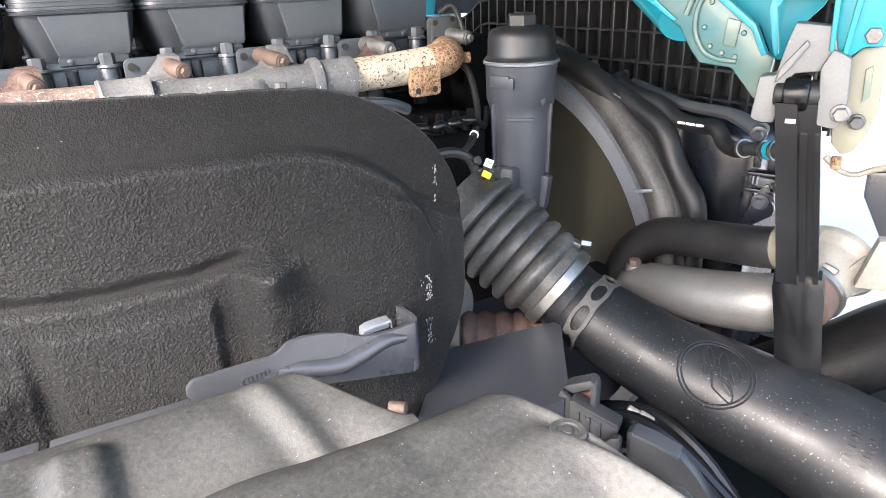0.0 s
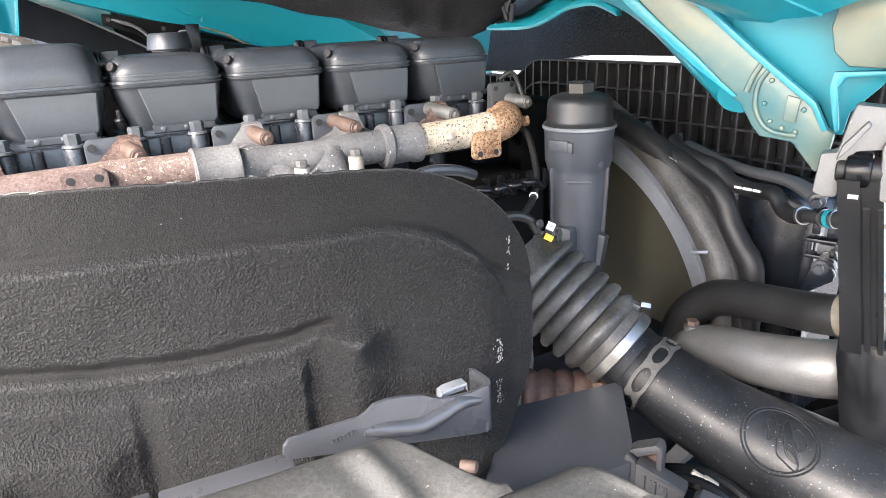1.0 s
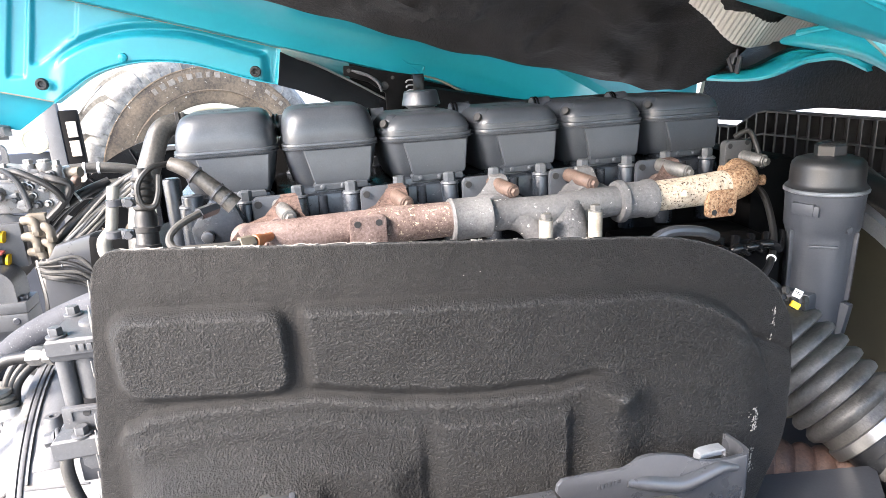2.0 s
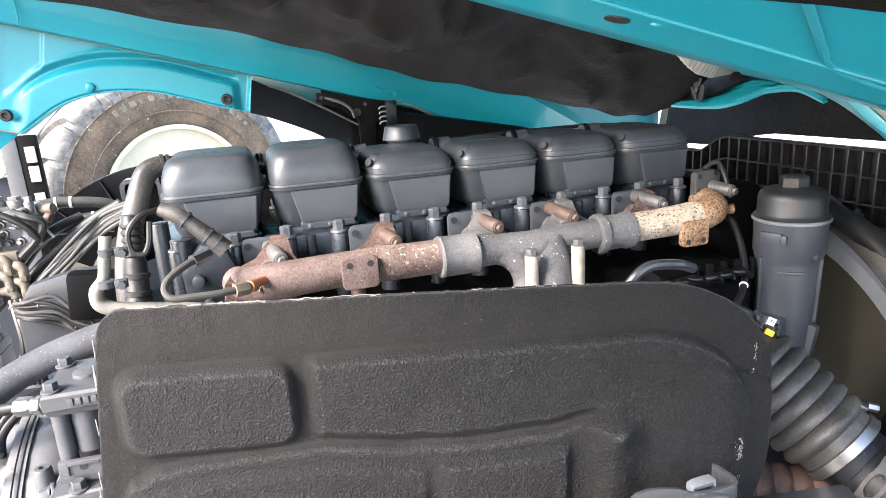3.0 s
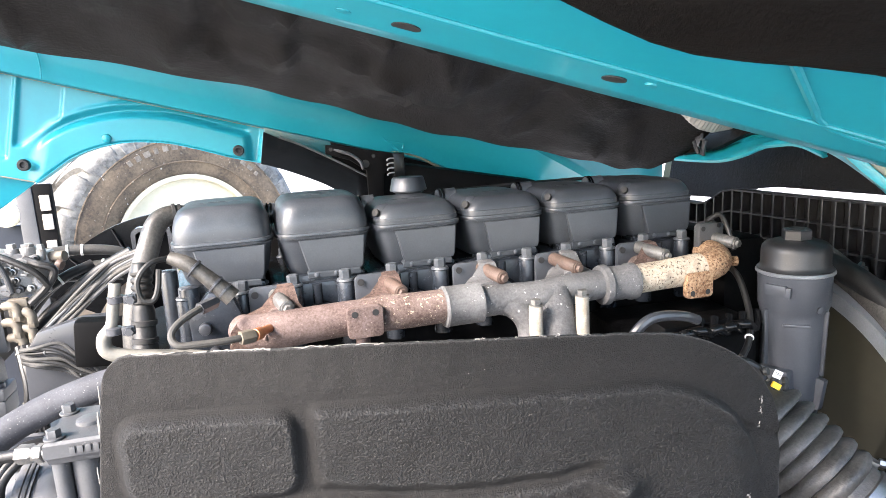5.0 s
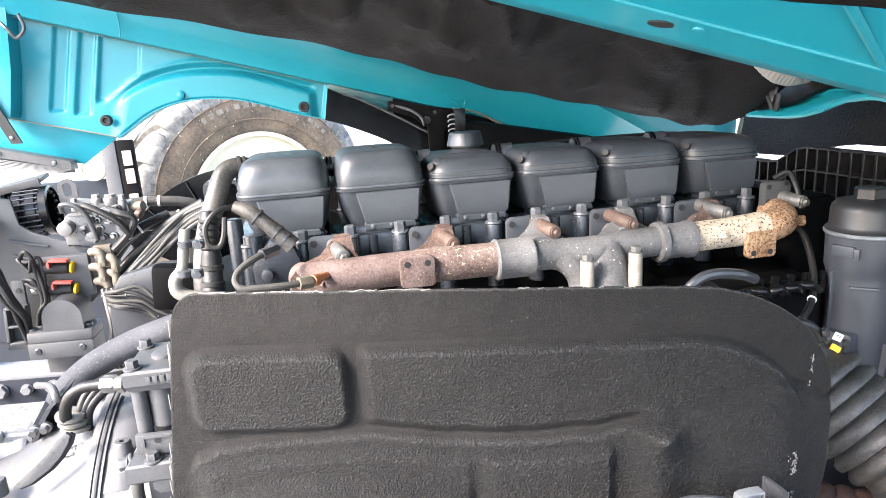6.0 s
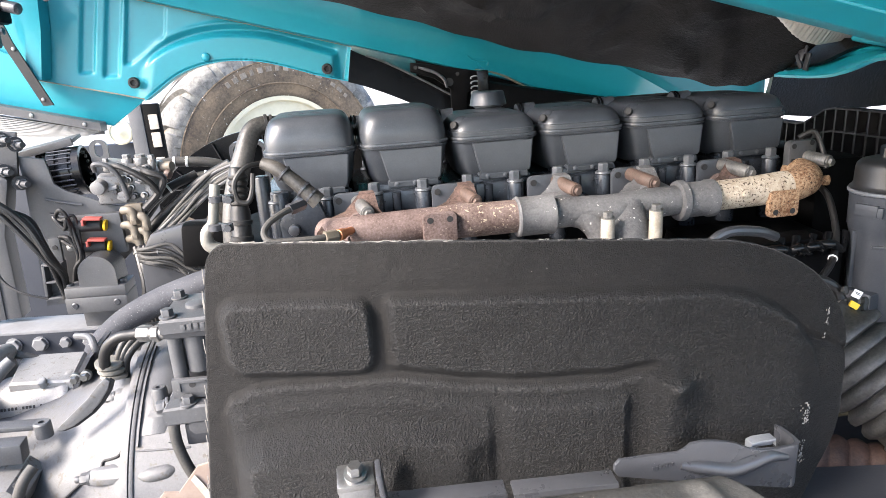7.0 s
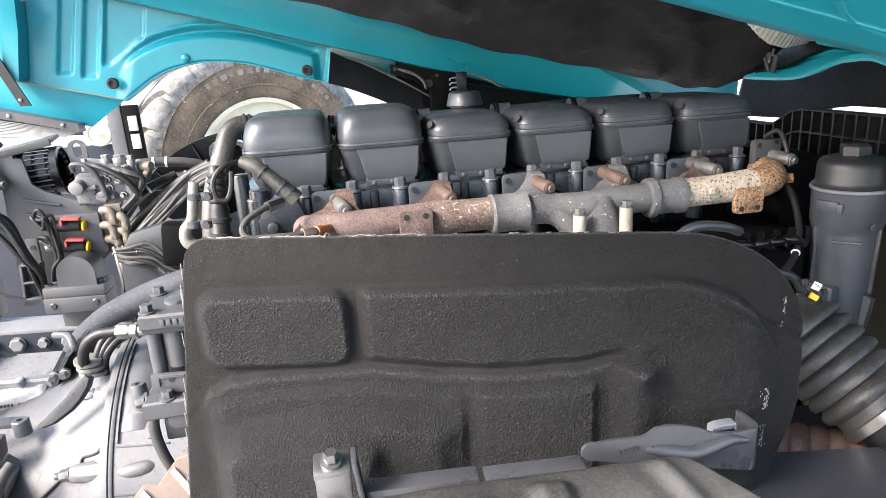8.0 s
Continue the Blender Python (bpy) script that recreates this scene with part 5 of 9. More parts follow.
# ---- radiator, fan ring and grille ----
fan = thing("fan_shroud", (1.02, -0.02, 0.62), "dark fan shroud with a bright steel ring", "fan shroud")
RC = Vector((0.965, -0.061, 0.913))
RO, RI = 0.364, 0.338
bm = bmesh.new()
rings(bm, [[RC + Vector((dx, r * math.cos(a), r * math.sin(a))) for a in (k * math.tau / 96 for k in range(96))] for dx, r in ((0.0, RI), (0.0, RO), (0.035, RO), (0.035, RI), (0.0, RI))], cap=False)
ringo = part("steel_ring", bm, M_RINGMETAL, fan, "bright pressed steel ring")
bm = bmesh.new()
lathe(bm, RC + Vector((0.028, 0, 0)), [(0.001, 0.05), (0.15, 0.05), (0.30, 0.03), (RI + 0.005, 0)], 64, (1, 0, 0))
part("shroud_cone", bm, M_OLIVE, fan, "inner cone with shade put into its olive colour")
bm = bmesh.new()
sweep(bm, [(0.960, -0.361, 1.118), (0.957, -0.375, 1.122), (0.962, -0.392, 1.126)], 0.0028, 8)
part("ring_clip", bm, M_RINGMETAL, ringo)
bm = bmesh.new()
sweep(bm, [RC + Vector((0.035, 0.388 * math.cos(a), 0.388 * math.sin(a))) for a in (radians(96 + k * 5) for k in range(20))], 0.021, 14, 2)
single("fan_seal_hose", bm, M_RUBBER, "thick black rubber seal round the fan ring", "seal")

hs = thing("coolant_hose", (1.03, -0.30, 1.03), "thick black coolant hose curving down past the fan", "hose", "coolant hoses")
bm = bmesh.new()
sweep(bm, [(1.035, -0.08, 1.300), (1.015, -0.176, 1.266), (1.000, -0.262, 1.232), (0.992, -0.320, 1.188), (0.990, -0.364, 1.142), (0.988, -0.398, 1.088), (0.985, -0.41, 1.02), (0.985, -0.41, 0.96)], [0.026, 0.026, 0.025, 0.024, 0.023, 0.023, 0.022, 0.022], 20)
part("hose", bm, M_BELLOWS, hs)
hs = thing("coolant_hose", (1.03, -0.36, 1.05), "slim black coolant hose with a white printed line", "hose", "coolant hoses")
bm = bmesh.new()
sweep(bm, [(1.03, -0.215, 1.258), (1.012, -0.245, 1.254), (1.006, -0.281, 1.245), (1.004, -0.323, 1.230), (1.002, -0.360, 1.215), (1.000, -0.380, 1.196), (1.000, -0.394, 1.167), (1.000, -0.416, 1.137), (1.000, -0.436, 1.114), (1.000, -0.443, 1.080), (1.00, -0.445, 1.00)], 0.0170, 18)
part("hose", bm, M_RUBBER, hs)
bm = bmesh.new()
rings(bm, [[(0.994, y + dy, z + dz) for dy, dz in ((-0.003, 0.003), (0.003, -0.003))] + [(1.000, y + dy, z + dz) for dy, dz in ((0.003, -0.003), (-0.003, 0.003))] for y, z in ((-0.340, 1.204), (-0.386, 1.166))])
part("gusset_strip", bm, M_STEELGREY, hs)
bm = bmesh.new()
for k in range(14):
    t = k / 13
    box(bm, (0.987 - 0.001 * t, -0.270 - 0.026 * t, 1.2545 - 0.0075 * t), (0.0012, 0.0011, 0.0022 if k not in (5, 10) else 0.0005), 0, (0, 0, 30))
part("printed_bars", bm, M_RAILTOP, hs)
hs = thing("vent_hose", (1.0, -0.40, 1.19), "thin black vent hose with a white printed line", "hose")
bm = bmesh.new()
sweep(bm, [(1.05, -0.235, 1.264), (1.028, -0.262, 1.258), (1.020, -0.300, 1.248), (1.018, -0.346, 1.240), (1.014, -0.378, 1.225), (1.008, -0.418, 1.221), (1.000, -0.458, 1.224), (0.992, -0.478, 1.209), (0.982, -0.502, 1.206), (0.972, -0.522, 1.213)], [0.012, 0.012, 0.013, 0.013, 0.012, 0.0115, 0.0115, 0.0105, 0.0105, 0.0105], 14)
part("hose", bm, M_RUBBER, hs)
bm = bmesh.new()
for k in range(22):
    t = k / 21
    box(bm, (0.9965 - 0.004 * t, -0.398 - 0.046 * t, 1.2235 + 0.0022 * t), (0.0010, 0.0015, 0.0034 if k not in (6, 14) else 0.0005), 0, (0, 0, 30))
part("printed_bars", bm, M_WHITE, hs)
bm = bmesh.new()
ring_on(bm, (0.974, -0.519, 1.212), (-0.4, -0.85, 0.3), 0.0108, 0.006, 0.0016, 20)
part("clamp", bm, M_ZINC, hs)
bm = bmesh.new()
cyl(bm, (0.972, -0.524, 1.214), (0.966, -0.548, 1.217), 0.0085, n=16, bevel=0.002)
cyl(bm, (0.966, -0.548, 1.217), (0.962, -0.580, 1.223), 0.0105, n=18, bevel=0.002)
fit_ = part("barrel", bm, M_INK, hs)
bm = bmesh.new()
for q in ((0.9655, -0.551, 1.2175), (0.9635, -0.566, 1.2203)):
    ring_on(bm, q, (-0.15, -0.95, 0.2), 0.0105, 0.004, 0.0014, 22)
part("chrome_ring", bm, M_ZINC, fit_)
bm = bmesh.new()
ring_on(bm, (0.9642, -0.559, 1.219), (-0.15, -0.95, 0.2), 0.0106, 0.006, 0.0010, 22)
part("teal_clip", bm, M_TEAL, fit_, "teal lock clip")
bm = bmesh.new()
for q in ((1.085, -0.135, 1.262), (1.075, -0.150, 1.258), (1.068, -0.228, 1.262)):
    ring_on(bm, q, (0.4, -0.9, -0.1), 0.0195 if q[1] > -0.2 else 0.011, 0.006, 0.0015, 20)
single("spring_clips", bm, M_ZINC, "spring hose clips behind the fan ring", "clip")

# the expansion tank behind the hoses, and the radiator side frame
et = thing("charge_air_tank", (1.07, -0.43, 0.86), "smooth black plastic radiator end tank", "radiator tank")
bm = bmesh.new()
rings(bm, [[Vector((1.060 + 0.0075 * (1 - ((q - 6) / 6) ** 2) * -4, ya + (yb - ya) * q / 12, z)) for q in range(13)] + [Vector((1.14, yb, z)), Vector((1.14, ya, z))] for ya, yb, z in ((-0.350, -0.492, 0.86), (-0.350, -0.492, 1.10), (-0.346, -0.490, 1.170), (-0.342, -0.480, 1.200), (-0.346, -0.466, 1.216), (-0.352, -0.452, 1.220))])
part("tank", bm, M_TANK, et, smooth=50)
bm = bmesh.new()
box(bm, (1.020, -0.512, 1.05), (0.05, 0.016, 0.32), 0.004, (0, 0, 20))
part("side_channel", bm, M_TANK, et)
bm = bmesh.new()
for y, z, w, h in ((-0.530, 1.198, 0.010, 0.020), (-0.552, 1.198, 0.014, 0.020), (-0.541, 1.180, 0.040, 0.005), (-0.541, 1.158, 0.040, 0.005), (-0.524, 1.169, 0.006, 0.026), (-0.560, 1.169, 0.006, 0.026)):
    box(bm, (0.994, y, z), (0.020, w, h), 0.0015, (0, 0, 20))
part("clip_frame", bm, M_TANK, et)
bm = bmesh.new()
box(bm, (0.992, -0.546, 1.169), (0.008, 0.020, 0.014), 0.002, (0, 0, 20))
part("clip_tab", bm, M_GREYCAST, et)
bm = bmesh.new()
plate(bm, [(-0.016, -0.040), (-0.020, -0.034), (0.002, 0.026), (0.010, 0.030), (0.022, 0.002), (0.020, -0.012)], 0.010, pose(0.988, -0.541, 1.140, 90, 0, -66), 0.003)
ear = part("gusset_ear", bm, M_TANK, et)
bm = bmesh.new()
cyl(bm, (0.984, -0.546, 1.146), (0.980, -0.548, 1.146), 0.0105, n=18)
hexa(bm, (0.980, -0.548, 1.146), (0.972, -0.551, 1.146), 0.0072)
part("ear_bolt", bm, M_STEELGREY, ear)
for z in (1.172, 1.160, 1.148):
    bm = bmesh.new()
    sweep(bm, [(0.986, -0.556, z), (0.982, -0.564, z + 0.001), (0.982, -0.568, z - 0.008)], 0.0014, 6)
    part("wire_clip", bm, M_ZINC, et)
bm = bmesh.new()
sweep(bm, [(1.10, -0.22, 1.250), (1.05, -0.364, 1.238), (1.03, -0.457, 1.239), (1.012, -0.515, 1.228)], [0.009, 0.010, 0.011, 0.014], 12, 4, flat=0.8)
bar = part("top_bar", bm, M_PLATE, et)
bm = bmesh.new()
cyl(bm, (1.006, -0.517, 1.228), (0.998, -0.521, 1.227), 0.0105, n=18, bevel=0.001)
hexa(bm, (0.998, -0.521, 1.227), (0.991, -0.524, 1.226), 0.0068)
part("bar_bolt", bm, M_STEELGREY, bar)


def grille():
    g = thing("radiator_grille_panel", (1.18, -0.1, 1.18), "black ribbed plastic radiator air guide panel", "grille")
    bm = bmesh.new()

    def top(y):
        return 1.378 - 0.045 * smooth01(0.29, 0.40, y)
    def bottom(y):
        return 1.200 + 0.04 * smooth01(-0.3, 0.05, y)
    n = 40
    rings(bm, [[(1.185, y, bottom(y)), (1.185, y, top(y)), (1.190, y, top(y)), (1.190, y, bottom(y))] for y in (-0.53 + 1.21 * k / n for k in range(n + 1))])
    part("backing", bm, M_SLATBACK, g)
    for k in range(38):
        y = -0.525 + k * 0.0322
        bm = bmesh.new()
        zt, zb = top(y), bottom(y)
        box(bm, (1.171, y, (zt + zb) / 2), (0.026, 0.0045, zt - zb), 0.001, (0, 0, 8))
        part("slat", bm, M_SLAT, g)
    for dz in (0.0, -0.052, -0.104, -0.150):
        bm = bmesh.new()
        rings(bm, [[(1.158, y, top(y) + dz - 0.002), (1.158, y, top(y) + dz + 0.002), (1.186, y, top(y) + dz + 0.002), (1.186, y, top(y) + dz - 0.002)] for y in (-0.53 + 1.21 * k / n for k in range(n + 1))])
        part("rail", bm, M_SLAT, g)
    bm = bmesh.new()
    box(bm, (1.19, 0.02, 1.06), (0.02, 1.0, 0.30), 0.005)
    part("radiator_core", bm, M_BLOCK, g, "dark radiator core")
    return g


grille()
bm = bmesh.new()
box(bm, (1.13, -0.13, 1.232), (0.03, 0.09, 0.020), 0.004)
box(bm, (1.115, -0.155, 1.232), (0.006, 0.018, 0.030), 0.002)
single("hose_bracket", bm, M_STEELGREY, "small dark steel hose bracket below the grille", "bracket")

# ---- charge pipe hoses by the strut ----
h = thing("formed_hose", (0.93, -0.50, 0.95), "black formed rubber hose with white printing", "hose")
bm = bmesh.new()
sweep(bm, [(0.905, -0.385, 0.94), (0.920, -0.378, 0.985), (0.932, -0.388, 1.030), (0.940, -0.425, 1.068), (0.936, -0.485, 1.088), (0.925, -0.55, 1.104), (0.912, -0.605, 1.120), (0.914, -0.645, 1.132)], [0.026, 0.026, 0.027, 0.027, 0.026, 0.0255, 0.025, 0.025], 20)
part("hose", bm, M_RUBBER, h)
bm = bmesh.new()
for k in range(16):
    t = k / 15
    box(bm, (0.9115 - 0.010 * t, -0.482 - 0.052 * t - 0.0145, 1.0955 + 0.0125 * t), (0.0015, 0.0024, 0.0042 if k not in (6, 10) else 0.0004), 0, (0, 0, 22))
part("printed_bars", bm, M_WHITE, h)
bm = bmesh.new()
ring_on(bm, (0.9135, -0.628, 1.127), (0.03, -0.95, 0.28), 0.0255, 0.016, 0.002, 28)
part("clamp", bm, M_BRASS, h)
c = thing("charge_air_pipe", (0.90, -0.54, 0.95), "cast aluminium charge air pipe with a bolted neck", "pipe")
bm = bmesh.new()
sweep(bm, [(0.884, -0.425, 0.955), (0.888, -0.428, 1.000), (0.896, -0.462, 1.018), (0.903, -0.53, 1.028), (0.915, -0.59, 1.040), (0.936, -0.626, 1.047), (0.952, -0.648, 1.053)], [0.024, 0.026, 0.031, 0.036, 0.037, 0.0365, 0.036], 26)
part("pipe", bm, M_PIPEALU, c)
bm = bmesh.new()
cyl(bm, (0.893, -0.433, 0.985), (0.890, -0.431, 1.042), 0.012, n=16, bevel=0.002)
neck = part("bolt_neck", bm, M_PIPEALU, c)
bm = bmesh.new()
hexa(bm, (0.890, -0.431, 1.042), (0.890, -0.431, 1.049), 0.009)
part("neck_bolt", bm, M_STUD, neck)
CA = Vector((0.915, 0.05, 0.33)).normalized()
CP = Vector((0.940, -0.636, 1.048))
bm = bmesh.new()
lathe(bm, CP, [(0.034, 0), (0.038, 0.003), (0.0395, 0.013), (0.038, 0.022), (0.0395, 0.028), (0.036, 0.034)], 32, CA)
part("rubber_coupling", bm, M_COUPLING, c, "brown rubber coupling")
bm = bmesh.new()
ring_on(bm, CP + CA * 0.030, CA, 0.0410, 0.009, 0.0018, 32)
hexa(bm, CP + CA * 0.030 + Vector((-0.004, -0.014, 0.040)), CP + CA * 0.030 + Vector((-0.004, -0.030, 0.036)), 0.0042)
part("coupling_clamp", bm, M_ZINC, c)
bm = bmesh.new()
lathe(bm, CP + CA * 0.042, [(0.037, -0.004), (0.0385, 0.01), (0.040, 0.034), (0.043, 0.040), (0.050, 0.044), (0.052, 0.047), (0.052, 0.054), (0.048, 0.056)], 36, CA)
flange = part("outlet_flange", bm, M_BEIGE, c, "pale cast outlet flange with ribs")
for k in range(5):
    e = (Vector((0, -0.8, 0.6)) * math.cos(k * 1.25) + Vector((0.3, 0.5, 0.7)) * math.sin(k * 1.25)).normalized()
    e = (e - CA * e.dot(CA)).normalized()
    t = CA.cross(e) * 0.002
    b = bmesh.new()
    p0, p1 = CP + CA * 0.062, CP + CA * 0.088
    rings(b, [[p0 + e * 0.036 + t, p0 + e * 0.040 + t, p1 + e * 0.051 + t, p1 + e * 0.036 + t], [p0 + e * 0.036 - t, p0 + e * 0.040 - t, p1 + e * 0.051 - t, p1 + e * 0.036 - t]])
    part("flange_rib", b, M_BEIGE, flange)

# ---- cab suspension strut and its bracket ----
AWAY, SIDE, MOUNT = Vector((0.887, 0.461, 0)), Vector((0.461, -0.887, 0)), Vector((0.879, -0.648, 0))


def at_mount(s, z, away=0.0):
    """A place in the plane of the cab mount: s sideways, z up, away behind it."""
    return MOUNT + SIDE * s + AWAY * away + Vector((0, 0, z))


def mount_plate(name, pts, thick, away, mt, parent, label="", bevel=0.004):
    m = Matrix((SIDE, Vector((0, 0, 1)), -AWAY)).transposed().to_4x4()
    m.translation = MOUNT + AWAY * away
    bm = bmesh.new()
    plate(bm, pts, thick, m, bevel)
    return part(name, bm, mt, parent, label)


def strut():
    st = thing("cab_strut", (0.88, -0.66, 0.98), "black cab suspension strut with a forked lower end", "strut")
    lean = (0.0 + 0.0125) / (1.307 - 1.117)

    def mid(z):
        return -0.017 + (1.307 - z) * 0.155

    def bar(name, z0, z1, wide, deep, shift=0.0, proud=0.0, bevel=0.004, mt=M_PLASTIC, wide1=None):
        bm = bmesh.new()
        rings(bm, [[at_mount(mid(z) + shift + dx * w / 2, z, -proud + dy * deep / 2) for dx, dy in ((-1, -1), (1, -1), (1, 1), (-1, 1))] for z, w in ((z0, wide), (z1, wide1 or wide))])
        bevel_sharp(bm, bevel, 2)
        return part(name, bm, mt, st)

    bar("channel", 1.302, 1.108, 0.041, 0.024)
    bar("channel_rib", 1.300, 1.108, 0.020, 0.012, -0.0100, 0.012, 0.004)
    bar("channel_rib", 1.270, 1.112, 0.006, 0.010, 0.0055, 0.012, 0.002)
    bar("channel_rib", 1.270, 1.112, 0.005, 0.012, 0.0178, 0.012, 0.002)
    bm = bmesh.new()
    e = at_mount(-0.017, 1.307)
    cyl(bm, e - SIDE * 0.014, e + SIDE * 0.010, 0.0195, n=32, bevel=0.004)
    part("top_eye", bm, M_PLASTIC, st)
    bm = bmesh.new()
    cyl(bm, e - SIDE * 0.022, e + SIDE * 0.022, 0.0145, n=28, bevel=0.003)
    part("bush", bm, M_RUBBER, st)
    bm = bmesh.new()
    box(bm, at_mount(-0.0195, 1.283, -0.0185), (0.0095, 0.0012, 0.0045), 0.0, (0, 0, -62))
    part("label", bm, M_RINGMETAL, st)
    bm = bmesh.new()
    rings(bm, [[at_mount(mid(z) + 0.001 + dx * w / 2, z, -dy * dd / 2) for dx, dy in ((-1, -1), (1, -1), (1, 0.9), (0.55, 1.15), (-0.45, 1.0), (-1, 0.55))] for z, w, dd in ((0.985, 0.047, 0.030), (1.060, 0.048, 0.032), (1.096, 0.051, 0.036), (1.116, 0.046, 0.028))])
    bevel_sharp(bm, 0.003, 2)
    part("fork", bm, M_PLASTIC, st)


strut()


def cab_mount():
    ab = thing("cab_mount_bracket", (0.90, -0.64, 1.25), "pale cast aluminium cab mount bracket with large bolts", "bracket")
    mount_plate("casting", [(-0.0545, 1.324), (-0.0575, 1.2814), (-0.0478, 1.278), (-0.0347, 1.2776), (-0.0306, 1.305), (-0.0240, 1.3270), (-0.0020, 1.330), (0.0131, 1.3384), (0.004, 1.372), (-0.0295, 1.3753), (-0.0337, 1.360), (-0.0397, 1.326)], 0.026, 0.004, M_BRACKETALU, ab)
    mount_plate("outer_leg", [(-0.002, 1.334), (0.0030, 1.279), (0.0205, 1.2760), (0.0260, 1.300), (0.0225, 1.344), (0.006, 1.352)], 0.022, -0.004, M_BRACKETALU, ab)
    mount_plate("leg_rib", [(-0.040, 1.318), (-0.030, 1.330), (-0.0135, 1.3555), (-0.0170, 1.3600), (-0.036, 1.334)], 0.012, -0.012, M_BRACKETALU, ab, bevel=0.003)
    mount_plate("side_plate", [(0.0180, 1.336), (0.030, 1.350), (0.0490, 1.352), (0.0545, 1.2924), (0.0483, 1.2642), (0.0400, 1.2480), (0.0299, 1.2441), (0.0200, 1.2550), (0.014, 1.290)], 0.010, 0.022, M_CREAMPAINT, ab, "cream oversprayed side plate", 0.003)
    mount_plate("plate_slot", [(0.0360, 1.330), (0.0420, 1.334), (0.0440, 1.305), (0.0385, 1.298)], 0.004, 0.0165, M_TEALDULL, ab, "", 0.001)
    for dx, z, r, away, mt in ((0.0217, 1.2929, 0.0068, -0.015, M_STUDGREY), (0.0374, 1.2803, 0.0060, 0.014, M_PLATE), (0.0360, 1.3629, 0.0078, 0.006, M_STUDGREY)):
        bm = bmesh.new()
        q = at_mount(dx, z, away)
        cyl(bm, q, q - AWAY * 0.0035, r * 1.3, n=24, bevel=0.001)
        hexa(bm, q - AWAY * 0.0035, q - AWAY * 0.012, r)
        part("bolt", bm, mt, ab, "", 25)
    ear = mount_plate("teal_ear", [(-0.004, 1.44), (0.0032, 1.3486), (0.0150, 1.3430), (0.0206, 1.3422), (0.0300, 1.3520), (0.046, 1.352), (0.050, 1.44)], 0.018, 0.008, M_TEAL, ab, "bright teal cab ear", 0.005)
    mount_plate("ear_fold", [(-0.004, 1.44), (0.0022, 1.350), (0.0062, 1.347), (0.003, 1.44)], 0.014, -0.006, M_TEAL, ear, "", 0.002)
    mount_plate("ear_fold", [(0.020, 1.44), (0.0135, 1.347), (0.0180, 1.346), (0.0265, 1.44)], 0.012, -0.004, M_TEAL, ear, "", 0.002)
    return ab


cab_mount()
hb = thing("hinge_hook", (1.05, -0.61, 1.19), "rusty tan hinge hook beyond the strut", "hook")
bm = bmesh.new()
sweep(bm, [(1.045, -0.585, 1.203), (1.048, -0.593, 1.195), (1.050, -0.605, 1.187), (1.050, -0.622, 1.186), (1.052, -0.640, 1.196), (1.055, -0.66, 1.204)], [0.006, 0.006, 0.0055, 0.005, 0.0055, 0.007], 10, flat=0.7)
part("hook", bm, M_CREAM, hb)
bm = bmesh.new()
cyl(bm, (1.044, -0.600, 1.206), (1.044, -0.600, 1.190), 0.006, n=12, bevel=0.001)
part("pin", bm, M_RUSTORANGE, hb, "orange rusty pin")
sbk = thing("side_bracket", (1.05, -0.66, 1.05), "dark grey angular bracket beyond the strut", "bracket")
bm = bmesh.new()
mt = Matrix((SIDE, Vector((0, 0, 1)), -AWAY)).transposed().to_4x4()
mt.translation = Vector((1.08, -0.628, 1.150))
plate(bm, [(-0.006, 0.036), (0.090, 0.046), (0.090, -0.080), (0.022, -0.046), (-0.004, 0.004)], 0.016, mt, 0.004)
part("upper_plate", bm, M_STEELGREY, sbk)
bm = bmesh.new()
mt.translation = Vector((1.00, -0.690, 1.108))
plate(bm, [(-0.006, 0.028), (0.060, 0.030), (0.060, -0.030), (-0.020, -0.034)], 0.022, mt, 0.004)
part("lower_block", bm, M_BEIGE, sbk, "pale speckled cast block")
# dark mount arm below the coupling
ma = thing("front_mount_arm", (1.05, -0.72, 0.85), "black cast front mount arm with a rusty plug", "bracket")
bm = bmesh.new()
sweep(bm, [(0.93, -0.62, 0.93), (0.99, -0.68, 0.975), (1.05, -0.72, 1.005), (1.12, -0.78, 1.02)], [0.055, 0.055, 0.058, 0.060], 18, flat=0.8)
part("arm", bm, M_BLOCK, ma)
bm = bmesh.new()
box(bm, (1.08, -0.80, 0.82), (0.30, 0.26, 0.20), 0.03, (0, 0, -28))
part("housing", bm, M_BLOCK, ma)
bm = bmesh.new()
cyl(bm, (1.020, -0.735, 1.030), (1.014, -0.742, 1.036), 0.006, n=12)
part("plug", bm, M_STUD, ma)

# ---- the tilted cab overhead ----
SLOPE = -0.262


def rail_z(x):
    return 1.674 + SLOPE * x


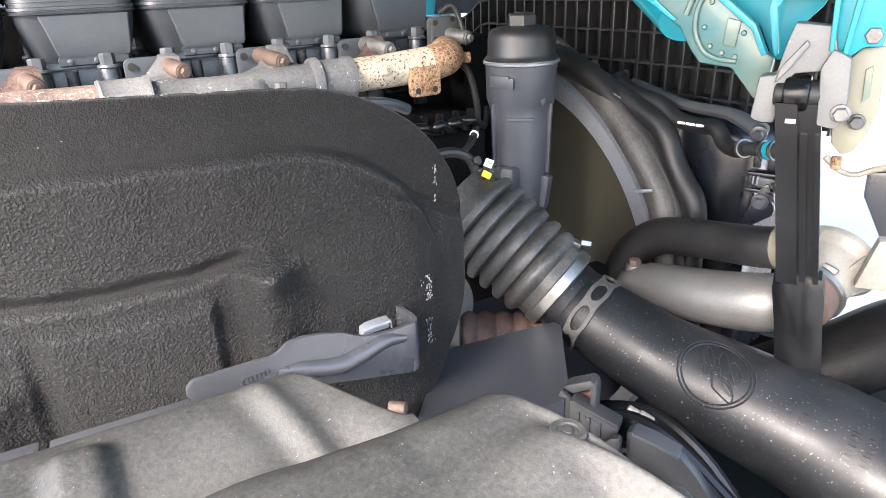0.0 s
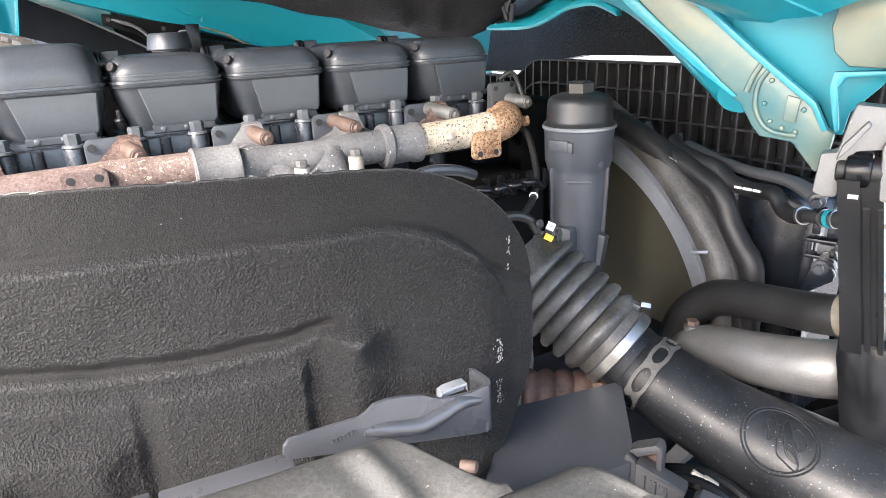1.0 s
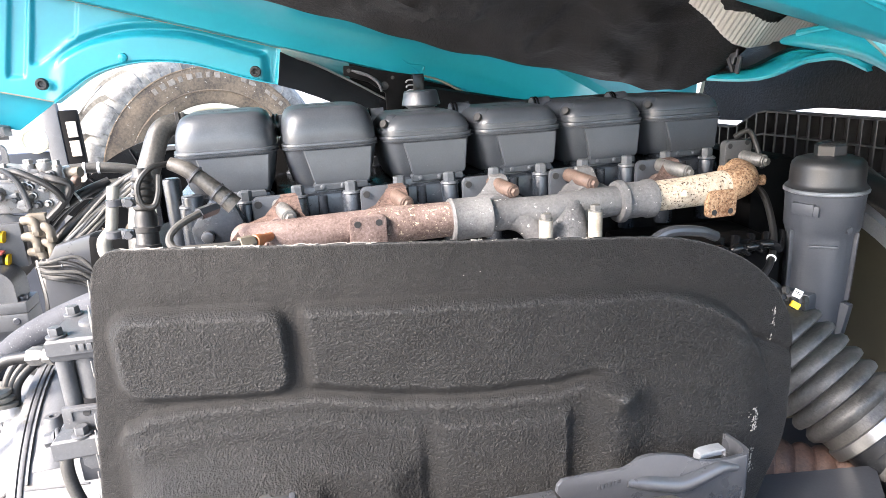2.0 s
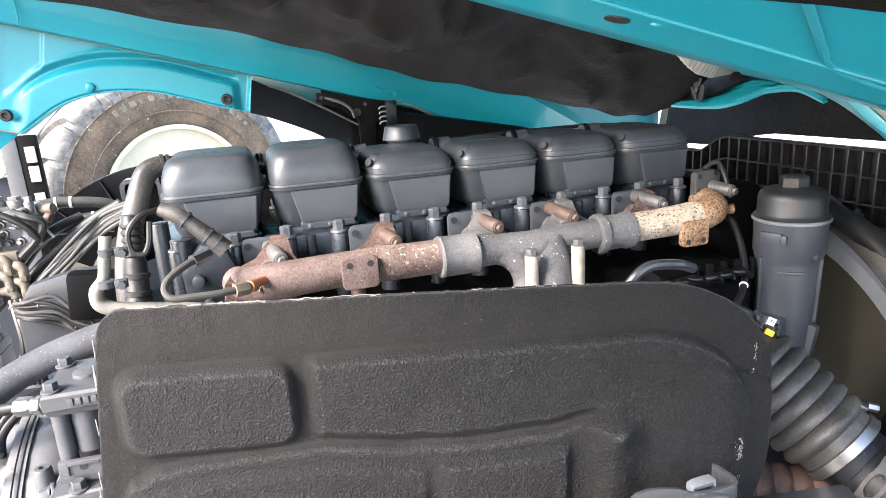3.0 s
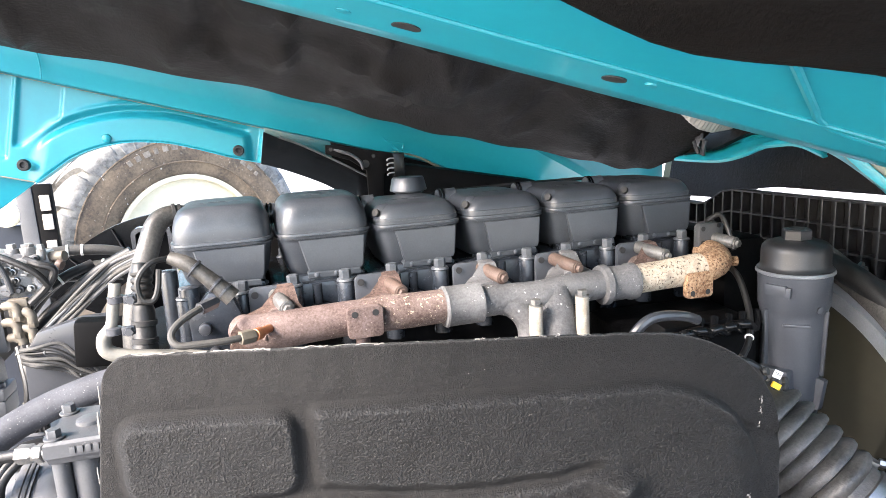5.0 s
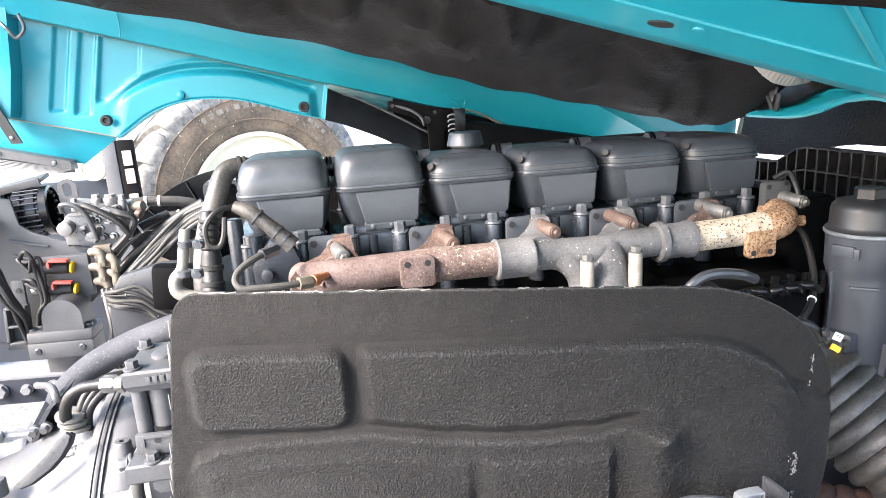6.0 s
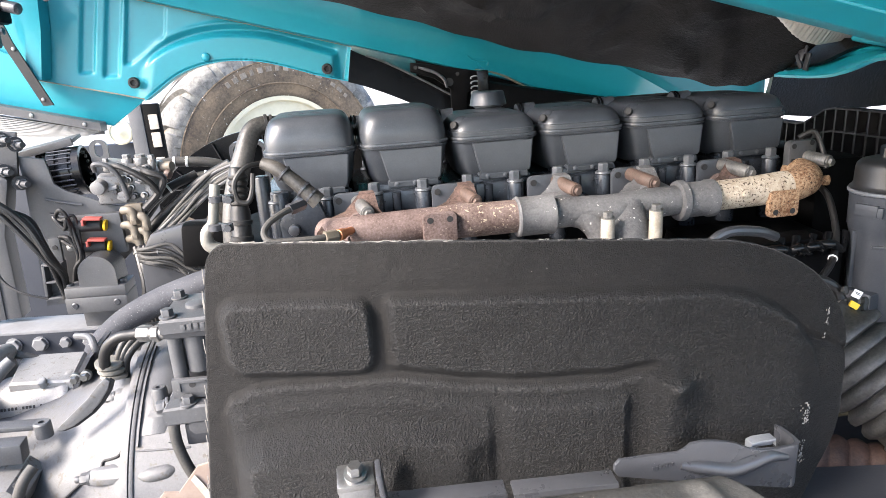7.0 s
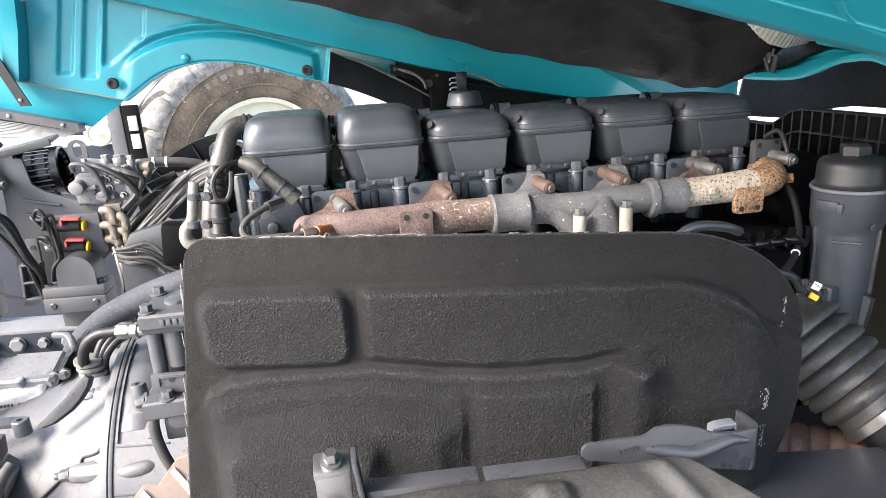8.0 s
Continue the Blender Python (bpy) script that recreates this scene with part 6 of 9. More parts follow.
def cab():
    c = thing("truck_cab", (0.3, 0.3, 1.40), "teal painted truck cab tilted over the engine, underside showing", "truck cab")
    # near sill beam, seen from below
    bm = bmesh.new()
    n = 26
    loops = []
    for k in range(n + 1):
        x = -0.30 + 1.12 * k / n
        z = rail_z(x)
        w = 0.235 - 0.05 * smooth01(0.3, 0.8, x)
        loops.append([(x, -0.497, z + 0.12), (x, -0.497, z + 0.012), (x, -0.503, z + 0.003), (x, -0.510, z - 0.001), (x, -0.544, z - 0.004), (x, -0.550, z - 0.0036), (x, -0.556, z - 0.001), (x, -0.594, z + 0.0008), (x, -0.602, z + 0.0034), (x, -0.512 - w, z + 0.034), (x, -0.520 - w, z + 0.042), (x, -0.522 - w, z + 0.13)])
    rings(bm, loops)
    sill = part("sill_beam", bm, M_TEAL, c, smooth=50)
    for x, y, r in ((0.144, -0.562, 0.0105), (0.299, -0.573, 0.0095), (0.102, -0.560, 0.006), (0.323, -0.584, 0.005)):
        bm = bmesh.new()
        z = rail_z(x)
        dn = Vector((SLOPE, 0, -1)).normalized()
        q = Vector((x, y, z - 0.0004)) + dn * 0.0006
        if r > 0.008:
            lathe(bm, q + dn * -0.004, [(r, 0), (r, 0.0042)], 24, dn)
            part("drain_hole", bm, M_INK, sill, "dark oval drain hole")
        else:
            lathe(bm, q + dn * -0.003, [(r, 0), (r * 0.9, 0.003), (r * 0.4, 0.0036)], 18, dn)
            part("dimple", bm, M_TEAL, sill)
    bm = bmesh.new()
    sweep(bm, [(0.315, -0.712, rail_z(0.315) + 0.021), (0.335, -0.695, rail_z(0.335) + 0.018), (0.371, -0.670, rail_z(0.371) + 0.014), (0.440, -0.620, rail_z(0.44) + 0.007), (0.470, -0.600, rail_z(0.47) + 0.004), (0.520, -0.588, rail_z(0.52) + 0.002), (0.72, -0.575, rail_z(0.72))], 0.0034, 8)
    part("seam_bead", bm, M_TEAL, sill)
    bm = bmesh.new()
    sweep(bm, [(-0.30 + 0.14 * k, -0.598, rail_z(-0.30 + 0.14 * k) + 0.0022) for k in range(9)], 0.0022, 8, 2)
    part("crease", bm, M_TEAL, sill)
    # black pad outside the sill, over the wheel
    bm = bmesh.new()
    loops = []
    for k in range(31):
        x = -0.30 + 1.05 * k / 30
        z = rail_z(x) + 0.012 + 0.006 * math.sin(x * 19)
        y0 = -0.694 + 0.040 * math.exp(-((x - 0.31) / 0.09) ** 2) + 0.010 * math.sin(x * 11)
        loops.append([(x, y0, z + 0.015), (x, y0 - 0.012, z - 0.004), (x, y0 - 0.06, z + 0.004 + 0.004 * math.sin(x * 30)), (x, y0 - 0.16, z + 0.02), (x, y0 - 0.30, z + 0.05), (x, y0 - 0.30, z + 0.09), (x, y0, z + 0.09)])
    rings(bm, loops)
    part("wheel_arch_mat", bm, M_PAD, c, "black insulation mat over the wheel")
    # insulation pad over the engine tunnel
    low = spline([(-0.62, 0.82, 1.840), (-0.30, 0.81, 1.776), (0.06, 0.80, 1.698), (0.30, 0.79, 1.630), (0.50, 0.77, 1.566), (0.71, 0.72, 1.515), (0.915, 0.63, 1.462), (1.03, 0.56, 1.428), (1.085, 0.48, 1.437), (1.110, 0.40, 1.474), (1.105, 0.315, 1.520)], 13)
    bm = bmesh.new()
    loops = []
    m = len(low)
    for i, q in enumerate(low):
        f = i / (m - 1)
        k = 1 - 0.62 * smooth01(0.86, 1.0, f)
        lo = []
        for j in range(46):
            g = j / 45
            y = q.y - k * (0.02 + 1.15 * g)
            z = q.z + k * (0.16 * math.sin(min(1, g * 2.4) * math.pi / 2) + 0.10 * g)
            v = Vector((q.x * 5, y * 4.5, 1))
            calm = 1 - 0.75 * smooth01(0.45, 0.8, f)
            bump = calm * (0.034 * noise.noise(v) + 0.014 * noise.noise(v * 2.3)) + 0.004 * noise.noise(v * 7)
            bump -= calm * 0.020 * max(0, 1 - abs(noise.noise(v * 1.5 + Vector((4, 0, 0)))) * 5) ** 2
            sq = 0.022 * pillow(q.x, g, 0.02, 0.16, 0.10, 0.30, 0.03) + 0.022 * pillow(q.x, g, 0.34, 0.56, 0.12, 0.34, 0.025)
            fade = smooth01(0, 0.05, g)
            edge = 0.003 * math.sin(i * 0.55) * (1 if j == 0 else 0) * (1 - smooth01(0.75, 0.9, f))
            lo.append((q.x, y, z + k * fade * (bump - sq) + edge))
        up = [(p[0], p[1], p[2] + 0.02) for p in lo[::-1]]
        loops.append(lo + up)
    rings(bm, loops)
    part("tunnel_pad", bm, M_PAD, c, "black quilted insulation pad over the engine", smooth=60)
    # foil mat behind the end of the pad
    bm = bmesh.new()
    n = 120
    def foil_low(x):
        """The foil's lower edge sags between the pad and the cross member."""
        return float(np.interp(x, (0.90, 0.98, 1.02, 1.046, 1.083, 1.125, 1.172, 1.25), (1.640, 1.585, 1.548, 1.531, 1.521, 1.525, 1.530, 1.532)))

    loops = []
    for k in range(n + 1):
        x = 0.93 + 0.30 * k / n
        y, z = 0.262 - 0.0022 * (k % 4 > 1), foil_low(x)
        loops.append([(x, y, z), (x, y - 0.05, z + 0.05), (x, y - 0.10, z + 0.13), (x, y - 0.10, z + 0.14), (x, y - 0.04, z + 0.05), (x, y + 0.006, z)])
    rings(bm, loops)
    part("foil_mat", bm, M_FOIL, c, "crinkled aluminium foil mat")
    bm = bmesh.new()
    box(bm, (1.55, 0.0, 1.80), (4.0, 2.2, 0.04), 0.01, (0, 11, 0))
    part("floor_pan", bm, M_TEAL, c)

    # far sill strip and side panel with the wheel arch
    YF = 1.20
    def strip_low(x):
        return 1.624 - 0.274 * x - 0.30 * max(0, x - 0.66) ** 1.2
    bm = bmesh.new()
    loops = []
    for k in range(41):
        x = -1.25 + 2.75 * k / 40
        z = strip_low(x)
        loops.append([(x, YF - 0.02, z), (x, YF - 0.045, z + 0.006), (x, YF - 0.06, z + 0.05), (x, YF - 0.12, z + 0.13), (x, YF - 0.30, z + 0.17), (x, YF - 0.30, z + 0.20), (x, YF + 0.02, z + 0.20), (x, YF + 0.02, z)])
    rings(bm, loops)
    far = part("far_sill", bm, M_TEAL, c, smooth=50)
    bm = bmesh.new()
    sweep(bm, [(x, YF - 0.022, strip_low(x) - 0.001) for x in (-1.2 + 0.2 * k for k in range(12))], 0.0012, 8, 2)
    part("sill_lip", bm, M_CREAMPAINT, far, "pale edge of the sill lip")
    bm = bmesh.new()
    sweep(bm, [(0.505, YF - 0.064, strip_low(0.5) + 0.075), (0.500, YF - 0.055, strip_low(0.5) + 0.055), (0.515, YF - 0.048, strip_low(0.5) + 0.025), (0.560, YF - 0.042, strip_low(0.56) + 0.012)], 0.006, 8)
    part("seam_bead", bm, M_TEAL, far)
    bm = bmesh.new()
    sweep(bm, [(-0.515, YF - 0.065, strip_low(-0.5) + 0.01), (-0.510, YF - 0.075, strip_low(-0.5) + 0.06), (-0.505, YF - 0.14, strip_low(-0.5) + 0.135)], 0.0025, 6)
    part("panel_seam", bm, M_TEAL, far)

    # the panel: a pressed sheet with an arched cut-out, a moulded band round it and upright swages
    arch = [(-0.640, 1.440), (-0.581, 1.477), (-0.541, 1.503), (-0.491, 1.536), (-0.435, 1.560), (-0.366, 1.575), (-0.297, 1.578), (-0.204, 1.568), (-0.112, 1.542), (-0.019, 1.511), (0.068, 1.489), (0.095, 1.484)]
    edge = [(q.x, q.z) for q in spline([(x, 0, z) for x, z in arch], 6)]
    ex, ez = np.array([q[0] for q in edge]), np.array([q[1] for q in edge])

    def foot(x):
        if x < -0.588:
            return 1.476 + (1.566 - 1.476) * (-0.588 - x) / (0.930 - 0.588)
        return float(np.interp(x, ex, ez))

    def swage(x, z, x0, x1, low, lean):
        """A shallow upright recess with a rounded foot."""
        q = x - lean * (z - low)
        return smooth01(x0 - 0.006, x0 + 0.006, q) * smooth01(x1 + 0.006, x1 - 0.006, q) * smooth01(low - 0.006, low + 0.012, z)

    def press(x, z):
        far_off = float(np.min(np.hypot(ex - x, ez - z)))
        a = smooth01(-0.600, -0.545, x - 0.3 * (z - 1.55)) * smooth01(0.050, 0.020, x)
        d = 0.016 * smooth01(0.098, 0.070, far_off) * a
        d -= 0.010 * math.exp(-((far_off - 0.096) / 0.011) ** 2) * a
        d += 0.005 * math.exp(-((far_off - 0.116) / 0.008) ** 2) * a
        d -= 0.007 * smooth01(0.008, 0.0, far_off) * a
        for x0, x1, low in ((-0.776, -0.733, 1.565), (-0.706, -0.660, 1.550), (-0.636, -0.500, 1.585 + 0.62 * max(0, x + 0.615))):
            d -= 0.010 * swage(x, z, x0, x1, low, 0.235)
        d += 0.020 * smooth01(0.056, 0.066, x - 0.20 * (z - 1.489))
        return d

    bm = bmesh.new()
    nx, nz = 230, 70
    cols = []
    for i in range(nx + 1):
        x = -0.930 + 1.023 * i / nx
        lo, hi = foot(x), 1.632 - 0.274 * x + 0.10
        cols.append([(x, YF + 0.006 - press(x, lo + (hi - lo) * (j / nz) ** 1.2), lo + (hi - lo) * (j / nz) ** 1.2) for j in range(nz + 1)])
    loops = [col + [(x, y + 0.006, z) for x, y, z in col[::-1]] for col in cols]
    rings(bm, loops)
    panel = part("side_panel", bm, M_TEAL, c, smooth=60)
    bm = bmesh.new()
    rings(bm, [[(x, YF - 0.012, z - 0.001), (x, YF - 0.012, z + 0.002), (x, YF + 0.055, z + 0.002), (x, YF + 0.055, z - 0.001)] for x, z in edge[5:]])
    part("arch_return", bm, M_TEAL, panel, smooth=40)
    bm = bmesh.new()
    sweep(bm, [(-0.930, YF - 0.004, 1.564), (-0.80, YF - 0.004, 1.530), (-0.69, YF - 0.004, 1.5025), (-0.592, YF - 0.004, 1.476)], 0.0022, 8)
    part("lower_lip", bm, M_CREAMPAINT, panel, "pale edge of the panel lip")
    for x, z in ((0.003, 1.533), (-0.612, 1.529)):
        bm = bmesh.new()
        lathe(bm, (x, YF - 0.012, z), [(0.0175, -0.006), (0.0175, 0.006), (0.0145, 0.010), (0.009, 0.010), (0.007, 0.004), (0.001, 0.003)], 26, (0, -1, 0))
        part("rubber_grommet", bm, M_RUBBER, panel, "black rubber grommet")
    bm = bmesh.new()
    lathe(bm, (-0.378, YF - 0.012, 1.594), [(0.014, 0), (0.012, 0.006), (0.006, 0.009), (0.001, 0.0095)], 18, (0, -1, 0))
    part("weld_stud", bm, M_TEAL, panel)
    # the post and lower quarter panel
    bm = bmesh.new()
    rings(bm, [[(x - 0.022 + o, YF - 0.05, z), (x + 0.022 + o, YF - 0.05, z), (x + 0.030 + o, YF, z), (x - 0.030 + o, YF, z)] for x, z, o in ((-0.890, 1.556, 0), (-0.86, 1.70, 0), (-0.83, 1.95, 0))])
    bevel_sharp(bm, 0.008, 3)
    part("corner_post", bm, M_TEAL, panel)
    bm = bmesh.new()
    plate(bm, [(-1.30, 1.80), (-0.90, 1.60), (-0.590, 1.482), (-0.615, 1.462), (-0.713, 1.396), (-0.940, 1.455), (-1.30, 1.545)], 0.008, facing(0, YF + 0.03, 0), 0.002)
    part("quarter_panel", bm, M_TEAL, c)
    bm = bmesh.new()
    plate(bm, [(-1.40, 2.10), (-0.92, 2.10), (-0.93, 1.575), (-1.40, 1.70)], 0.006, facing(0, YF + 0.055, 0))
    part("rear_corner_skin", bm, M_TEAL, c)
    # black straps with rivets, and the pale sill strip below
    for xa, za, xb, zb in ((-0.985, 1.86, -0.860, 1.478), (-1.30, 1.82, -1.160, 1.545)):
        bm = bmesh.new()
        rings(bm, [[(x - 0.015, YF - 0.064, z), (x + 0.015, YF - 0.064, z), (x + 0.015, YF - 0.056, z), (x - 0.015, YF - 0.056, z)] for x, z in ((xa, za), ((xa + xb) / 2 - 0.012, (za + zb) / 2), (xb, zb))])
        s = part("rubber_strap", bm, M_RUBBER, c, "black riveted strap")
        for t in (0.55, 0.95):
            bm = bmesh.new()
            lathe(bm, (xa + (xb - xa) * t - 0.004, YF - 0.064, za + (zb - za) * t), [(0.007, 0), (0.005, 0.004), (0.001, 0.005)], 12, (0, -1, 0))
            part("rivet", bm, M_ZINC, s)
    bm = bmesh.new()
    rings(bm, [[(x, YF - 0.03, z), (x, YF - 0.03, z - 0.026), (x, YF + 0.03, z - 0.030), (x, YF + 0.03, z)] for x, z in ((-1.50, 1.595), (-1.18, 1.530), (-0.735, 1.412))])
    bevel_sharp(bm, 0.003, 2)
    strip = part("sill_strip", bm, M_GREYCAST, c, "grey riveted sill strip")
    for x in (-1.14, -0.93, -0.78):
        bm = bmesh.new()
        z = 1.530 - 0.265 * (x + 1.18) - 0.013
        lathe(bm, (x, YF - 0.03, z), [(0.008, 0), (0.006, 0.004), (0.001, 0.005)], 12, (0, -1, 0))
        part("rivet", bm, M_ZINC, strip)

    # back sheet added behind the slats; its darker tone is the gaps' shade
    bm = bmesh.new()
    rings(bm, [[(x, YF + 0.022, z), (x, YF + 0.022, z - h), (x, YF + 0.03, z - h), (x, YF + 0.03, z)] for x, z, h in ((-1.50, 1.566, 0.160), (-0.745, 1.385, 0.014))])
    board = part("step_board", bm, M_RAILTOP, c, "pale ribbed step board")
    for k in range(12):
        bm = bmesh.new()
        f = k / 12
        xa, za = -1.50, 1.566 - 0.160 * f
        xb, zb = -0.745 - 0.05 * f, 1.385 - 0.014 * f
        rings(bm, [[(x, YF - 0.010, z), (x, YF - 0.010, z - h), (x, YF + 0.024, z - h), (x, YF + 0.024, z)] for x, z, h in ((xa, za, 0.0095), (xb, zb, 0.0009))])
        part("step_board_slat", bm, M_PALEWOOD, board)
    bm = bmesh.new()
    sweep(bm, [(0.500, YF - 0.046, 1.500), (0.540, YF - 0.046, 1.492), (0.594, YF - 0.046, 1.475), (0.654, YF - 0.046, 1.443), (0.736, YF - 0.046, 1.398), (0.80, YF - 0.046, 1.365)], [0.002, 0.004, 0.0045, 0.0045, 0.004, 0.003], 10)
    part("curved_lip", bm, M_CREAMPAINT, far, "pale curved lip")
    bm = bmesh.new()
    sweep(bm, [(0.467, YF - 0.066, 1.588), (0.464, YF - 0.062, 1.563), (0.490, YF - 0.060, 1.533), (0.540, YF - 0.058, 1.524), (0.541, YF - 0.056, 1.508)], 0.0028, 8)
    part("step_seam", bm, M_TEAL, far)
    # front end of the far side: teal run below the pad
    bm = bmesh.new()
    plate(bm, [(0.45, 1.64), (0.500, 1.510), (0.540, 1.494), (0.594, 1.477), (0.654, 1.445), (0.736, 1.400), (0.84, 1.345), (1.02, 1.290), (1.50, 1.240), (1.60, 1.23), (1.60, 1.48)], 0.012, facing(0, YF - 0.03, 0), 0.004)
    part("front_panel", bm, M_TEAL, c)
    bm = bmesh.new()
    box(bm, (1.605, 1.10, 1.36), (0.050, 0.06, 0.15), 0.008, (0, 12, 0))
    part("cream_pillar", bm, M_CREAMPAINT, c, "cream oversprayed pillar")

    # front cross member with the hinge horns
    bm = bmesh.new()
    pts = [(1.13, 0.205, 1.530), (1.12, 0.19, 1.532), (1.11, 0.08, 1.530), (1.09, -0.06, 1.512), (1.05, -0.20, 1.468), (0.985, -0.34, 1.415), (0.93, -0.45, 1.370)]
    sweep(bm, pts, [0.006, 0.012, 0.030, 0.040, 0.044, 0.044, 0.040], 20, flat=0.75)
    member = part("cross_member", bm, M_TEAL, c)
    bm = bmesh.new()
    low_edge = spline([(1.10, 0.46, 1.452), (1.10, 0.404, 1.449), (1.10, 0.320, 1.448), (1.10, 0.244, 1.451), (1.10, 0.185, 1.463), (1.10, 0.131, 1.481), (1.10, 0.095, 1.487), (1.10, 0.033, 1.489), (1.10, -0.03, 1.468)], 5)
    high_edge = spline([(1.15, 0.49, 1.465), (1.15, 0.434, 1.485), (1.15, 0.375, 1.512), (1.15, 0.317, 1.519), (1.15, 0.263, 1.524), (1.15, 0.210, 1.524), (1.15, 0.155, 1.518), (1.15, 0.087, 1.512), (1.15, 0.03, 1.495)], 5)
    loops = []
    for a, b in zip(low_edge, high_edge):
        deep = Vector((0.030, 0, 0))
        row = [a, a + Vector((-0.004, 0, 0.006)), a + Vector((0, 0, 0.013)), a.lerp(b, 0.40) + deep * 0.5, a.lerp(b, 0.55) + deep * 0.7, a.lerp(b, 0.64) + deep * 0.2, b]
        loops.append(row + [q + Vector((0.012, 0, 0.002)) for q in row[::-1]])
    rings(bm, loops)
    part("trough", bm, M_TEAL, member, "pressed teal trough below the foil", 50)
    # the pad's end, which also stands in for shade over the trough's upper part
    bm = bmesh.new()
    loops = []
    for k, (a, b) in enumerate(zip(low_edge[6:33], high_edge[6:33])):
        f = k / 26
        lo, hi = a.lerp(b, 0.34 + 0.42 * smooth01(0.10, 0.85, f)), a.lerp(b, 1.06)
        lift = Vector((-0.012, 0, 0.004))
        loops.append([lo + lift, lo.lerp(hi, 0.5) + lift * 1.3, hi + lift, hi, lo])
    rings(bm, loops)
    part("pad_tongue", bm, M_PAD, c, "black end of the insulation pad under the foil, also standing in for shade", 50)
    bm = bmesh.new()
    sweep(bm, [(1.10, 0.14, 1.545), (1.09, 0.02, 1.548), (1.06, -0.12, 1.520), (1.0, -0.27, 1.47)], 0.008, 8)
    part("cross_bead", bm, M_TEAL, c)
    horn = mount_plate("hinge_horn", [(-0.44, 1.62), (-0.2854, 1.4757), (-0.2036, 1.4070), (-0.1475, 1.3648), (-0.1330, 1.3398), (-0.1230, 1.3275), (-0.0880, 1.3225), (-0.0845, 1.3175), (-0.0604, 1.2883), (-0.0500, 1.3050), (-0.0460, 1.3344), (-0.0544, 1.3400), (-0.0690, 1.3680), (-0.1300, 1.4180), (-0.2039, 1.4830), (-0.345, 1.62)], 0.016, 0.060, M_TEALDULL, c, "hinge horn with cream overspray", 0.005)
    mount_plate("horn_web", [(-0.345, 1.62), (-0.200, 1.479), (-0.128, 1.414), (-0.067, 1.365), (-0.050, 1.330), (-0.040, 1.330), (-0.036, 1.3555), (-0.010, 1.385), (0.03, 1.47), (0.05, 1.62)], 0.006, 0.078, M_TEAL, horn, "deep teal web of the horn", 0.002)
    mount_plate("horn_edge", [(-0.425, 1.62), (-0.2854, 1.4790), (-0.2036, 1.4090), (-0.1560, 1.3730), (-0.1500, 1.3740), (-0.1690, 1.3900), (-0.2000, 1.4200), (-0.2440, 1.4580), (-0.2760, 1.4880), (-0.402, 1.62)], 0.004, 0.050, M_TEAL, horn, "bright teal rolled edge", 0.0015)
    bm = bmesh.new()
    sweep(bm, [at_mount(s_, z_, 0.050) for s_, z_ in ((-0.1188, 1.4060), (-0.1290, 1.3880), (-0.1305, 1.3640), (-0.1210, 1.3430), (-0.1060, 1.3335), (-0.0840, 1.3305))], 0.0030, 10)
    part("pressed_edge", bm, M_TEALDULL, horn)
    bm = bmesh.new()
    sweep(bm, [at_mount(s_, z_, 0.050) for s_, z_ in ((-0.1280, 1.4110), (-0.1360, 1.3960), (-0.1415, 1.3790))], 0.0034, 10)
    part("pressed_edge", bm, M_TEALDULL, horn)
    mount_plate("horn_fin", [(-0.345, 1.625), (-0.2039, 1.4860), (-0.1300, 1.4205), (-0.0690, 1.3700), (-0.0540, 1.3400), (-0.0590, 1.3370), (-0.0720, 1.3640), (-0.1330, 1.4140), (-0.2070, 1.4790), (-0.350, 1.62)], 0.020, 0.052, M_TEAL, horn, "bright teal fin", 0.0015)
    mount_plate("horn_fin", [(-0.0560, 1.50), (-0.0596, 1.4742), (-0.0645, 1.4473), (-0.0585, 1.4221), (-0.0439, 1.4078), (-0.0100, 1.4050), (0.035, 1.410), (0.035, 1.50)], 0.020, 0.048, M_TEALDULL, horn, "", 0.004)
    mount_plate("horn_fin", [(-0.0560, 1.4022), (-0.0584, 1.3848), (-0.0500, 1.3480), (-0.0466, 1.3376), (-0.0430, 1.3400), (-0.0460, 1.3600), (-0.0500, 1.3860), (-0.0440, 1.3960), (-0.0100, 1.3985), (0.02, 1.399), (0.02, 1.404), (-0.0102, 1.4035)], 0.012, 0.046, M_TEAL, horn, "", 0.0015)
    mount_plate("window", [(-0.0977, 1.3763), (-0.0836, 1.3724), (-0.0868, 1.3451), (-0.0995, 1.3481)], 0.004, 0.0485, M_TEALDULL, horn, "", 0.0015)
    for s_, z_ in ((-0.116, 1.392), (-0.121, 1.366), (-0.113, 1.346), (-0.100, 1.339), (-0.086, 1.335), (-0.080, 1.360), (-0.096, 1.390)):
        bm = bmesh.new()
        lathe(bm, at_mount(s_, z_, 0.051), [(0.0030, 0), (0.0022, 0.0018), (0.0008, 0.0020)], 12, -AWAY)
        part("spot_weld", bm, M_TEALDULL, horn)
    # black bulkhead behind the cross member
    bm = bmesh.new()
    rings(bm, [[(1.22, y, zb), (1.235, y, zb + 0.08), (1.26, y, 1.60), (1.28, y, 1.60), (1.28, y, zb)] for y, zb in ((-0.7, 1.390), (-0.2, 1.390), (0.20, 1.386), (0.32, 1.370), (0.37, 1.345), (0.62, 1.335))])
    part("bulkhead_mat", bm, M_PAD, c, "black bulkhead mat with dimples")
    # pad catch
    bm = bmesh.new()
    box(bm, (1.094, 0.325, 1.500), (0.012, 0.016, 0.030), 0.003, (0, 20, 20))
